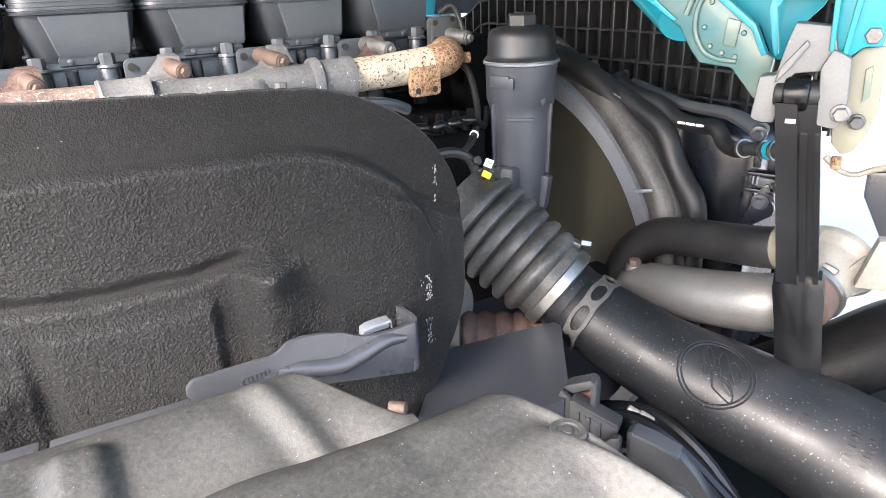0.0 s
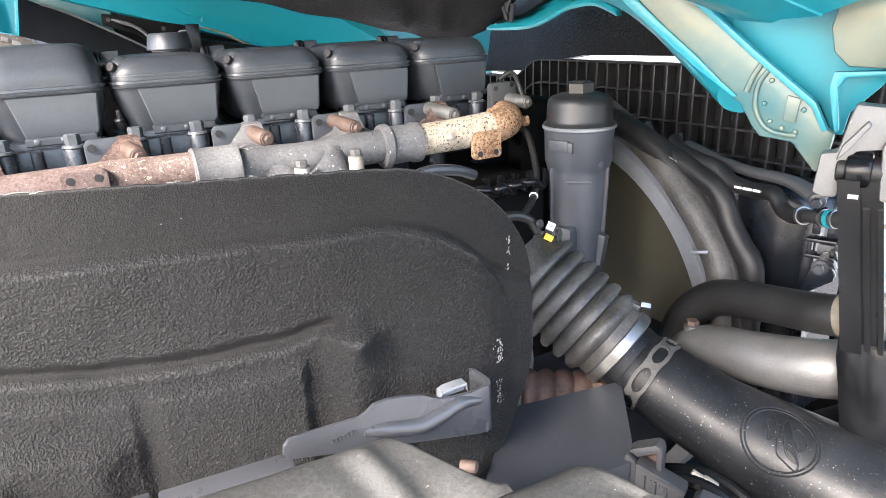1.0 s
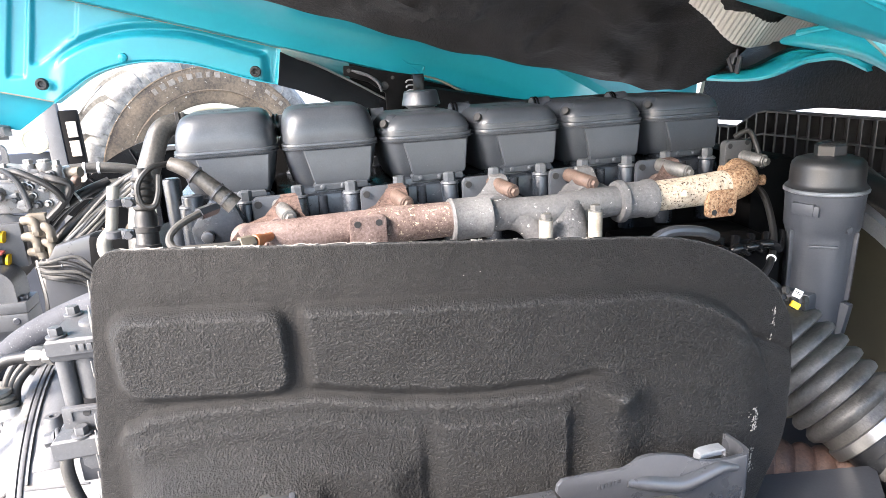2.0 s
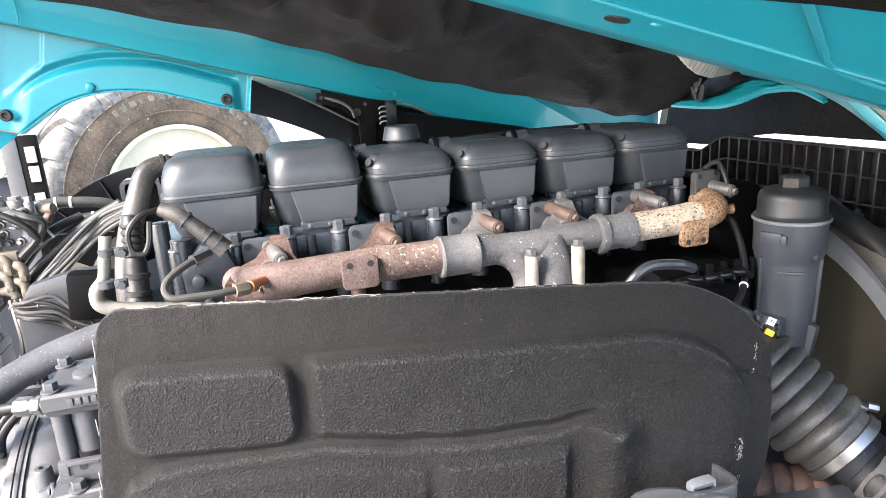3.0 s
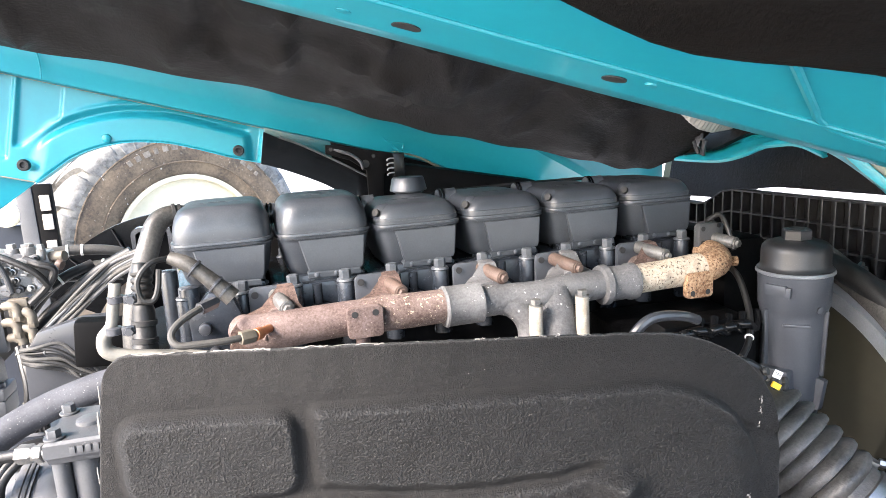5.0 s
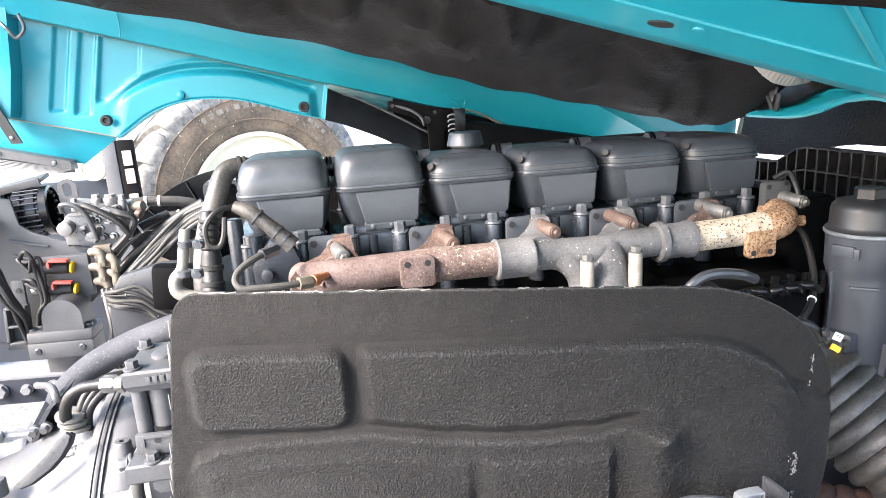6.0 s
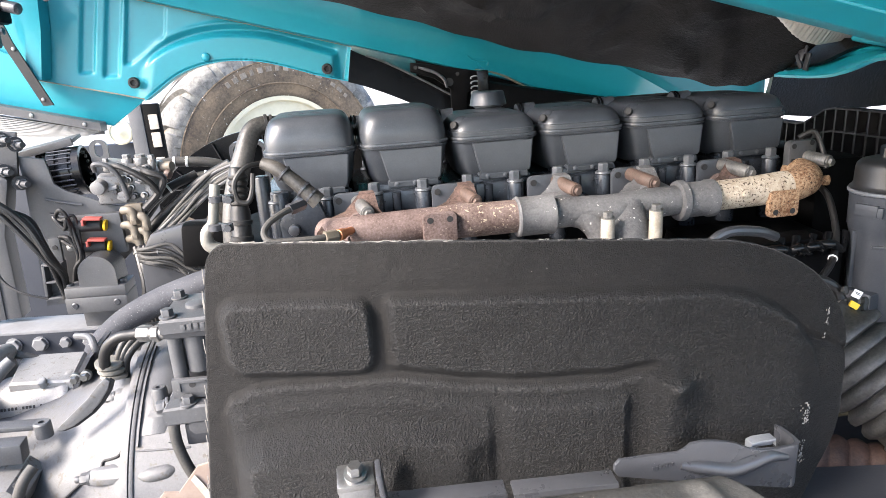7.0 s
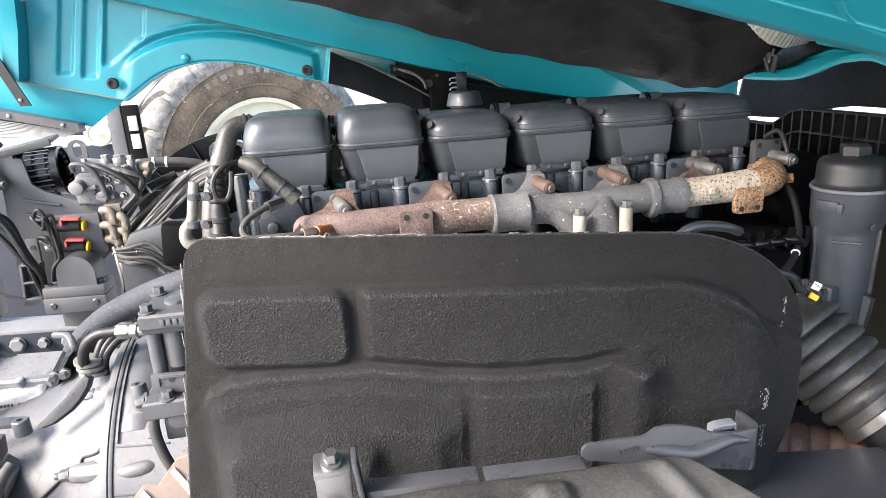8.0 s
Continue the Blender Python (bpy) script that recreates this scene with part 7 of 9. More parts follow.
    box(bm, (1.088, 0.298, 1.486), (0.006, 0.014, 0.040), 0.002, (14, 0, 0))
    box(bm, (1.086, 0.322, 1.486), (0.006, 0.010, 0.036), 0.002, (-30, 0, 0))
    cyl(bm, (1.090, 0.306, 1.520), (1.086, 0.304, 1.503), 0.0035, n=10)
    part("pad_catch", bm, M_BOX, c, "dark wire pad catch")
    return c


cab()

# ---- beside and behind the engine: chassis and gearbox ----
def hose(name, pts, r, material, label, category="hose", n=10, ties=(), tie_mat=None, flat=1.0, steps=6):
    """A hose or cable as a thing; ties: places along it, 0 to 1, with a cable tie."""
    if not ties:
        bm = bmesh.new()
        sweep(bm, pts, r, n, steps, flat)
        return single(name, bm, material, label, category)
    t = thing(name, pts[0], label, category)
    bm = bmesh.new()
    sweep(bm, pts, r, n, steps, flat)
    part("jacket", bm, material, t)
    line = spline(pts, 8)
    rad = r if not isinstance(r, (list, tuple)) else max(r)
    for f in ties:
        i = min(len(line) - 2, int(f * (len(line) - 1)))
        bm = bmesh.new()
        ring_on(bm, line[i], line[i + 1] - line[i], rad * 0.98, rad * 0.5, 0.0016, 16)
        part("cable_tie", bm, tie_mat or M_WHITE, t)
    return t


# intake side of the engine, near-black for the shade between the covers
im = thing("intake_manifold", (0.38, 0.38, 1.02), "dark intake manifold along the far side of the engine", "intake manifold")
bm = bmesh.new()
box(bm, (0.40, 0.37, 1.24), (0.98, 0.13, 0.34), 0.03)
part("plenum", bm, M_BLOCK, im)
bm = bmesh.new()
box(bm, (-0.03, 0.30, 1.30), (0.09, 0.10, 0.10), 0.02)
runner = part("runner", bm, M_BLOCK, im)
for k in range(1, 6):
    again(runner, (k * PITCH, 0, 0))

# frame rail on the far side
rl = thing("chassis_rail", (-0.6, 0.55, 0.70), "navy chassis rail with a dusty top and hexagonal bolts", "chassis rail")
bm = bmesh.new()
box(bm, (-0.55, 0.505, 0.834), (3.6, 0.010, 0.25), 0.002, (0, 3.2, 0))
part("web", bm, M_NAVY, rl)
bm = bmesh.new()
box(bm, (-0.55, 0.550, 0.960), (3.6, 0.100, 0.010), 0.003, (0, 3.2, 0))
part("top_flange", bm, M_RAILTOP, rl, "pale dusty top flange")
spots = []
for x, z in ((-0.859, 0.949), (-0.800, 0.946), (-0.741, 0.943), (-0.684, 0.940), (-0.627, 0.937), (-0.93, 0.953), (-1.0, 0.957)):
    spots.append((x, 0.499, z))
for i, p in enumerate(spots):
    bm = bmesh.new()
    r0 = 0.012 if i == 3 else 0.0165
    cyl(bm, p, (p[0], p[1] - 0.003, p[2]), r0 * 1.12, n=20)
    hexa(bm, (p[0], p[1] - 0.003, p[2]), (p[0], p[1] - 0.012, p[2]), r0)
    part("rail_bolt", bm, M_RAILTOP, rl, smooth=25)
nr = thing("chassis_rail", (-0.4, -0.30, 0.60), "navy near chassis rail below the noise shield", "chassis rail")
bm = bmesh.new()
box(bm, (-0.15, -0.335, 0.83), (2.3, 0.01, 0.25), 0.002)
box(bm, (-0.15, -0.300, 0.952), (2.3, 0.08, 0.01), 0.002)
part("channel", bm, M_NAVY, nr)
hose("air_line", [(-0.83, 0.20, 1.01), (-0.759, 0.20, 1.041), (-0.714, 0.20, 1.058), (-0.665, 0.20, 1.051), (-0.599, 0.20, 1.026), (-0.56, 0.20, 1.00)], 0.008, M_DUSTY, "grey air line clipped along the rail", ties=(0.3,), tie_mat=M_RED)

# bell housing and gearbox
def gearbox():
    g = thing("gearbox", (-0.6, 0.10, 0.45), "pale cast aluminium gearbox bell housing with a bolted flange", "gearbox")
    c = Vector((0, 0.10, 0.778))
    bm = bmesh.new()
    lathe(bm, c + Vector((-1.6, 0, 0)), [(0.16, 0.0), (0.19, 0.6), (0.195, 0.86), (0.205, 1.00), (0.225, 1.08), (0.258, 1.16), (0.288, 1.215), (0.303, 1.241), (0.308, 1.251)], 96, (1, 0, 0))
    part("bell_housing", bm, M_ALUPALE, g, smooth=60)
    bm = bmesh.new()
    lathe(bm, c + Vector((-0.360, 0, 0)), [(0.300, 0.006), (0.3170, 0.007), (0.3185, 0.010), (0.3185, 0.0185), (0.3150, 0.0190), (0.3150, 0.0205), (0.3185, 0.0210), (0.3185, 0.0250), (0.3175, 0.0265), (0.30, 0.027)], 120, (1, 0, 0))
    flange = part("flange", bm, M_ALUPALE, g)
    bm = bmesh.new()
    lathe(bm, c + Vector((-0.334, 0, 0)), [(0.30, 0), (0.3155, 0.001), (0.316, 0.02), (0.316, 0.09), (0.317, 0.14), (0.30, 0.16)], 96, (1, 0, 0))
    part("flywheel_housing", bm, M_ALUPALE, g)
    for deg in (96, 166, 190, 214):
        a = radians(deg)
        q = c + Vector((-0.360, 0.315 * math.cos(a), 0.315 * math.sin(a)))
        bm = bmesh.new()
        lathe(bm, q, [(0.014, 0.008), (0.014, -0.006), (0.011, -0.008)], 16, (1, 0, 0))
        hexa(bm, q + Vector((-0.008, 0, 0)), q + Vector((-0.020, 0, 0)), 0.0095)
        cyl(bm, q + Vector((-0.020, 0, 0)), q + Vector((-0.032, 0, 0)), 0.0055, n=10, bevel=0.001)
        part("flange_bolt", bm, M_GREYCAST, flange)
    for k in range(7):
        a = radians(100 + k * 20)
        q0 = c + Vector((-0.62, 0.192 * math.cos(a), 0.192 * math.sin(a)))
        q1 = c + Vector((-0.36, 0.295 * math.cos(a), 0.295 * math.sin(a)))
        bm = bmesh.new()
        sweep(bm, [q0, (q0 + q1) / 2 - Vector((-0.02, 0.012 * math.cos(a), 0.012 * math.sin(a))), q1], [0.006, 0.007, 0.007], 10)
        part("casting_rib", bm, M_ALUPALE, g)
    # blocks behind the upper flange studs, and the stepped joint
    for a, far_out, long in ((radians(115), 0.281, 0.034), (radians(142), 0.288, 0.052)):
        q = c + Vector((-0.352 - long / 2, far_out * math.cos(a), far_out * math.sin(a)))
        bm = bmesh.new()
        loops = []
        for f, w, h in ((-0.5, 0.011, 0.010), (-0.42, 0.013, 0.012), (0.5, 0.017, 0.016)):
            o = q + Vector((f * long, 0, 0))
            e, t = Vector((0, math.cos(a), math.sin(a))), Vector((0, -math.sin(a), math.cos(a)))
            loops.append([o - e * 0.03 - t * w, o + e * h * 0.6 - t * w, o + e * h - t * w * 0.5, o + e * h + t * w * 0.5, o + e * h * 0.6 + t * w, o - e * 0.03 + t * w])
        rings(bm, loops)
        bevel_sharp(bm, 0.002, 2)
        blk = part("stud_block", bm, M_ALUPALE, g)
        q -= Vector((long / 2, 0, 0))
        bm = bmesh.new()
        cyl(bm, q, q + Vector((-0.004, 0, 0)), 0.0115, n=18)
        hexa(bm, q + Vector((-0.004, 0, 0)), q + Vector((-0.016, 0, 0)), 0.0095)
        cyl(bm, q + Vector((-0.016, 0, 0)), q + Vector((-0.024, 0, 0)), 0.0055, n=12, bevel=0.001)
        part("stud", bm, M_GREYCAST, blk)
    # on the flywheel housing: a sunk window plate, a long swelling and fine casting ribs
    def on_drum(x, deg, r):
        return c + Vector((x, r * math.cos(radians(deg)), r * math.sin(radians(deg))))

    bm = bmesh.new()
    rings(bm, [[on_drum(x, d, r) for x, r in ((xa, 0.3150), (xa + 0.002, 0.3168), (xb - 0.002, 0.3168), (xb, 0.3150))] for d, xa, xb in ((102, -0.318, -0.296), (106, -0.324, -0.288), (114, -0.327, -0.282), (122, -0.328, -0.280), (131, -0.328, -0.284), (133, -0.326, -0.288))])
    part("window_plate", bm, M_GREYCAST, g, "darker sunk window plate", 60)
    for xa, xb in ((-0.3295, -0.3265), (-0.282, -0.278)):
        bm = bmesh.new()
        rings(bm, [[on_drum(x, d, r) for x, r in ((xa, 0.314), (xa, 0.3200), (xb, 0.3200), (xb, 0.314))] for d in range(100, 137, 4)])
        part("window_rib", bm, M_ALUPALE, g, smooth=60)
    bm = bmesh.new()
    sweep(bm, [on_drum(-0.326, 144, 0.303), on_drum(-0.306, 144, 0.308), on_drum(-0.284, 143.6, 0.308), on_drum(-0.262, 143, 0.300)], [0.012, 0.0135, 0.0130, 0.008], 22)
    part("swelling", bm, M_ALUPALE, g, smooth=70)
    for d in (137, 150):
        bm = bmesh.new()
        sweep(bm, [on_drum(-0.330, d, 0.3160), on_drum(-0.290, d + 0.6, 0.3165), on_drum(-0.250, d + 1.0, 0.3165)], 0.0016, 8)
        part("casting_line", bm, M_ALUPALE, g)
    # ears on the flywheel housing
    for x, y, z in ((-0.296, -0.080, 1.072),):
        bm = bmesh.new()
        lathe(bm, (x, y, z), [(0.014, -0.06), (0.012, -0.004), (0.010, 0.0), (0.0045, 0.0), (0.004, -0.006), (0.001, -0.006)], 20)
        part("ear", bm, M_GREYCAST, g)
    bm = bmesh.new()
    sweep(bm, [(-0.340, -0.122, 1.001), (-0.351, -0.1185, 0.997), (-0.360, -0.1225, 0.985), (-0.376, -0.117, 0.977), (-0.389, -0.1125, 0.972), (-0.3925, -0.1225, 0.962), (-0.408, -0.1175, 0.950), (-0.426, -0.1135, 0.940), (-0.462, -0.1135, 0.912), (-0.50, -0.113, 0.880)], 0.0022, 8)
    part("casting_seam", bm, M_INK, g, "dark seal line")
    return g


gearbox()
lv = thing("clutch_cover_plate", (-0.46, -0.06, 0.97), "pale tapered cover plate with a dark rubber edge", "cover plate")
for off, mt, nm in ((0, M_ALUPALE, "plate"), (0.0045, M_INK, "rubber_edge")):
    bm = bmesh.new()
    q = [(-0.372, 1.097), (-0.366, 1.091), (-0.372, 1.077), (-0.388, 1.056), (-0.405, 1.040), (-0.435, 1.021), (-0.455, 1.015), (-0.4605, 1.0165), (-0.459, 1.0215), (-0.436, 1.0400), (-0.406, 1.0650), (-0.384, 1.0885)]
    plate(bm, [(x + off, z - off * 0.7) for x, z in q], 0.007 if not off else 0.005, facing(0, -0.075 + off, 0), 0.002)
    part(nm, bm, mt, lv)

ac = thing("shift_actuator", (-0.57, 0.13, 0.93), "silver gear shift actuator cylinder with printed numbers", "actuator")
bm = bmesh.new()
lathe(bm, (-0.640, 0.118, 0.974), [(0.034, 0), (0.050, 0.004), (0.0535, 0.012), (0.0535, 0.118), (0.0545, 0.120), (0.0545, 0.130), (0.052, 0.134), (0.02, 0.136)], 56, (1, 0, 0))
cylp = part("cylinder", bm, M_ALU, ac)
bm = bmesh.new()
for k in range(15):
    if k not in (6, 11):
        a = radians(160)
        box(bm, (-0.622 + k * 0.0060, 0.118 + 0.0537 * math.cos(a), 0.974 + 0.0537 * math.sin(a)), (0.0035, 0.0012, 0.0050), 0, (-20, 0, 0))
part("printed_bars", bm, M_INK, cylp)
bm = bmesh.new()
rings(bm, [[(-0.604 + d, 0.086 + d, z), (-0.498 - d, 0.086 + d, z - 0.008), (-0.514 - d, 0.205, z - 0.004), (-0.632 + d, 0.205, z + 0.002)] for d, z in ((0.002, 1.014), (0.0, 1.016), (0.0, 1.030), (0.004, 1.034))])
lidp = part("top_cover", bm, M_ALU, ac)
bm = bmesh.new()
lathe(bm, (-0.548, 0.088, 1.026), [(0.008, -0.006), (0.008, 0.007), (0.006, 0.009), (0.001, 0.0095)], 16, (0, -0.4, 1))
part("cover_boss", bm, M_ALU, lidp)
bm = bmesh.new()
rings(bm, [[(x, 0.074, z), (x + 0.010, 0.074, z + 0.001), (x + 0.010, 0.19, z + 0.004), (x, 0.19, z + 0.003)] for x, z in ((-0.504, 0.990), (-0.495, 1.012), (-0.478, 1.046), (-0.462, 1.070))])
bevel_sharp(bm, 0.002, 2)
endp = part("end_plate", bm, M_STEELGREY, ac, "dark end plate")
for x, z in ((-0.486, 1.037), (-0.468, 1.040)):
    bm = bmesh.new()
    cyl(bm, (x + 0.004, 0.074, z), (x + 0.004, 0.066, z), 0.0095, n=16, bevel=0.001)
    hexa(bm, (x + 0.004, 0.066, z), (x + 0.004, 0.056, z), 0.0072)
    part("end_bolt", bm, M_ZINC, endp)
bm = bmesh.new()
sweep(bm, [(-0.470, 0.16, 1.02), (-0.458, 0.12, 1.055), (-0.452, 0.10, 1.078), (-0.470, 0.13, 1.088), (-0.51, 0.17, 1.078)], 0.0065, 10)
part("vent_pipe", bm, M_GREYCAST, ac)
vx = thing("valve_box", (-0.69, 0.11, 0.95), "pale cast valve box with a barrel end beside the actuator", "valve")
bm = bmesh.new()
rings(bm, [[(-0.86 + d, 0.045 + d, z), (-0.640 - d, 0.045 + d, z), (-0.640 - d, 0.20, z), (-0.86 + d, 0.20, z)] for d, z in ((0.0, 0.95), (0.0, 1.030), (0.004, 1.036), (0.010, 1.038))])
part("body", bm, M_ALU, vx)
bm = bmesh.new()
box(bm, (-0.74, 0.120, 1.043), (0.17, 0.13, 0.014), 0.004, (0, 2, 0))
part("lid", bm, M_ALUPALE, vx)
bm = bmesh.new()
lathe(bm, (-0.648, 0.20, 1.052), [(0.008, 0.125), (0.017, 0.122), (0.020, 0.114), (0.020, 0.02), (0.015, 0.0)], 28, (-0.25, -1, 0.06))
part("barrel", bm, M_ALU, vx)
bm = bmesh.new()
sweep(bm, [(-0.655, 0.030, 0.985), (-0.632, 0.036, 1.026), (-0.600, 0.044, 1.066), (-0.572, 0.060, 1.090)], [0.010, 0.013, 0.013, 0.010], 14)
part("rib", bm, M_GREYCAST, vx)
for x in (-0.80, -0.72):
    bm = bmesh.new()
    hexa(bm, (x, 0.062, 1.049), (x, 0.062, 1.058), 0.007)
    part("lid_screw", bm, M_ZINC, vx)
bm = bmesh.new()
box(bm, (-0.575, -0.045, 1.020), (0.15, 0.024, 0.009), 0.002, (0, 5, 3))
lathe(bm, (-0.494, -0.05, 1.008), [(0.013, -0.012), (0.013, 0.012), (0.011, 0.014), (0.005, 0.014), (0.005, 0.006), (0.001, 0.006)], 24)
single("linkage_bar", bm, M_GREYCAST, "grey linkage bar with a round boss", "linkage")
bm = bmesh.new()
box(bm, (-0.597, -0.085, 1.000), (0.17, 0.030, 0.034), 0.003, (0, 5, 4))
box(bm, (-0.682, -0.07, 1.013), (0.05, 0.05, 0.05), 0.006, (0, 20, 0))
single("shift_bracket", bm, M_GREYCAST, "grey folded bracket on the gearbox", "bracket")
gd = thing("gearbox_side_cover", (-0.56, -0.10, 0.86), "dusty cast side cover with a dark rubber edge", "cover")
bm = bmesh.new()
rings(bm, [[(-0.724, y, 0.88), (-0.724, y, z1), (-0.584, y, z1 - 0.004), (-0.524, y, z1 - 0.014), (-0.506, y, z1 - 0.034), (-0.516, y, z1 - 0.060), (-0.559, y, 0.88)] for y, z1 in ((-0.135, 0.972), (-0.05, 0.978))])
bevel_sharp(bm, 0.004, 2)
part("plate", bm, M_ALU, gd)
bm = bmesh.new()
sweep(bm, [(-0.506, -0.139, 0.972), (-0.502, -0.140, 0.950), (-0.512, -0.141, 0.924), (-0.539, -0.141, 0.902), (-0.569, -0.141, 0.880)], [0.004, 0.0055, 0.0055, 0.0055, 0.005], 14)
part("rubber_edge", bm, M_INK, gd)
vb = thing("valve_pair", (-0.63, -0.10, 0.86), "two hexagonal valve caps on the gearbox", "valve")
for x in (-0.622, -0.596):
    bm = bmesh.new()
    cyl(bm, (x, -0.13, 0.86), (x, -0.13, 0.945), 0.0125, n=18, bevel=0.003)
    hexa(bm, (x, -0.13, 0.945), (x, -0.13, 0.959), 0.0088)
    part("cap", bm, M_GREYCAST, vb)
hose("drain_hose", [(-0.480, -0.13, 0.990), (-0.490, -0.145, 0.978), (-0.504, -0.15, 0.950), (-0.524, -0.15, 0.921), (-0.545, -0.15, 0.890)], 0.0085, M_DUSTY, "grey rubber drain hose on the gearbox", n=16)

# brake actuator housing beside the shield
ex = thing("exhaust_brake_housing", (-0.19, -0.19, 1.07), "grey cast housing with bolted lid and raised lettering bars", "housing")
bm = bmesh.new()
rings(bm, [[(-0.233 + d, -0.216 + d, z), (-0.10 - d, -0.216 + d, z - 0.002), (-0.10 - d, -0.112 - d, z - 0.002), (-0.233 + d, -0.112 - d, z)] for d, z in ((0.006, 1.204), (0.003, 1.207), (0.002, 1.212), (0.0, 1.214), (0.0, 1.230), (0.0025, 1.2335))])
bevel_sharp(bm, 0.003, 2)
lid = part("lid", bm, M_GREYCAST, ex)
for x, y, r, z0, z1 in ((-0.221, -0.200, 0.0100, 1.10, 1.206), (-0.196, -0.190, 0.0170, 1.148, 1.206), (-0.150, -0.200, 0.012, 1.10, 1.206)):
    bm = bmesh.new()
    lathe(bm, (x, y, 0), [(r * 0.8, z0), (r, z0 + 0.001), (r, z1), (r * 0.8, z1)], 28)
    part("column", bm, M_GREYCAST, ex)
bm = bmesh.new()
box(bm, (-0.162, -0.150, 1.160), (0.125, 0.060, 0.092), 0.005)
part("body", bm, M_BOX, ex)
bm = bmesh.new()
m = facing(0, -0.2135, 0)
plate(bm, [(-0.231, 1.146), (-0.150, 1.142), (-0.150, 1.112), (-0.232, 1.118)], 0.008, m, 0.0015)
web = part("web_plate", bm, M_GREYCAST, ex)
bm = bmesh.new()
lathe(bm, (-0.204, -0.2178, 1.1365), [(0.0042, -0.002), (0.0042, 0.0006), (0.001, 0.0006)], 18, (0, -1, 0))
part("web_hole", bm, M_INK, web)
bm = bmesh.new()
plate(bm, [(-0.222, 1.143), (-0.186, 1.1415), (-0.186, 1.139), (-0.2195, 1.1405), (-0.2195, 1.128), (-0.222, 1.128)], 0.003, facing(0, -0.2185, 0), 0.0006)
part("web_rim", bm, M_GREYCAST, web)
bm = bmesh.new()
rings(bm, [[(-0.244 + d, -0.236 + d, z), (-0.13 - d, -0.236 + d, z + 0.001), (-0.13 - d, -0.12, z + 0.001), (-0.244 + d, -0.12, z)] for d, z in ((0.003, 1.086), (0.0, 1.089), (0.0, 1.110), (0.003, 1.1125))])
bevel_sharp(bm, 0.002, 2)
foot = part("foot", bm, M_GREYCAST, ex)
bm = bmesh.new()
plate(bm, [(-0.216, 1.090), (-0.216, 1.074), (-0.209, 1.066), (-0.15, 1.066), (-0.15, 1.090)], 0.050, facing(0, -0.206, 0), 0.003)
part("foot_web", bm, M_GREYCAST, foot)
bm = bmesh.new()
box(bm, (-0.185, -0.190, 1.052), (0.090, 0.030, 0.034), 0.004)
part("lower_block", bm, M_BOX, ex)
for x, y, z in ((-0.2225, -0.203, 1.233), (-0.224, -0.128, 1.233), (-0.211, -0.226, 1.112)):
    bm = bmesh.new()
    cyl(bm, (x, y, z), (x, y, z + 0.003), 0.0115, n=20, bevel=0.0008)
    hexa(bm, (x, y, z + 0.003), (x, y, z + 0.0125), 0.0082)
    part("bolt", bm, M_GREYCAST, ex)
bm = bmesh.new()
lathe(bm, (-0.192, -0.165, 1.233), [(0.0165, 0), (0.0155, 0.004), (0.0125, 0.0055), (0.001, 0.006)], 28)
part("lid_boss", bm, M_GREYCAST, lid)
bm = bmesh.new()
for k in range(5):
    box(bm, (-0.202 + k * 0.0085, -0.2175, 1.2215), (0.0062, 0.003, 0.0085), 0.0008)
part("raised_bars", bm, M_GREYCAST, lid)
bm = bmesh.new()
cyl(bm, (-0.243, -0.205, 1.103), (-0.247, -0.206, 1.103), 0.0125, n=20, bevel=0.001)
cyl(bm, (-0.247, -0.206, 1.103), (-0.250, -0.206, 1.103), 0.0105, n=20)
hexa(bm, (-0.250, -0.206, 1.103), (-0.260, -0.208, 1.103), 0.0088)
part("side_plug", bm, M_GREYCAST, ex)
hose("corrugated_loom", [(-0.236, -0.205, 1.094), (-0.241, -0.206, 1.080), (-0.243, -0.208, 1.058), (-0.240, -0.210, 1.031), (-0.231, -0.213, 1.000), (-0.216, -0.216, 0.968)], 0.0078, M_DUSTY, "grey cable loom running down from the housing", n=16)
fi = thing("pipe_union", (-0.33, 0.05, 1.09), "zinc hexagonal pipe union with a black pipe", "pipe fitting")
bm = bmesh.new()
hexa(bm, (-0.322, -0.034, 1.1480), (-0.301, -0.041, 1.1490), 0.0140)
cyl(bm, (-0.301, -0.041, 1.149), (-0.296, -0.043, 1.149), 0.0115, n=20)
hexa(bm, (-0.296, -0.043, 1.149), (-0.286, -0.046, 1.1495), 0.0140)
cyl(bm, (-0.286, -0.046, 1.1495), (-0.262, -0.052, 1.151), 0.0105, n=20)
part("union", bm, M_STUDGREY, fi, "dull zinc hexagons")
bm = bmesh.new()
sweep(bm, [(-0.318, -0.034, 1.148), (-0.334, -0.032, 1.147), (-0.355, -0.030, 1.145), (-0.374, -0.028, 1.134), (-0.386, -0.025, 1.116), (-0.391, -0.022, 1.096), (-0.394, -0.012, 1.068)], 0.0088, 18)
part("pipe", bm, M_RUBBER, fi)
ts = thing("tie_bundle", (-0.41, 0.03, 1.04), "pale cable ties round small black pipes", "cable tie")
for k in range(3):
    bm = bmesh.new()
    ring_on(bm, (-0.390 + 0.002 * k, -0.008, 1.092 - k * 0.011), (0.15, -0.1 + 0.1 * k, 1), 0.0185, 0.007, 0.003, 24)
    part("tie", bm, M_BEIGE, ts)
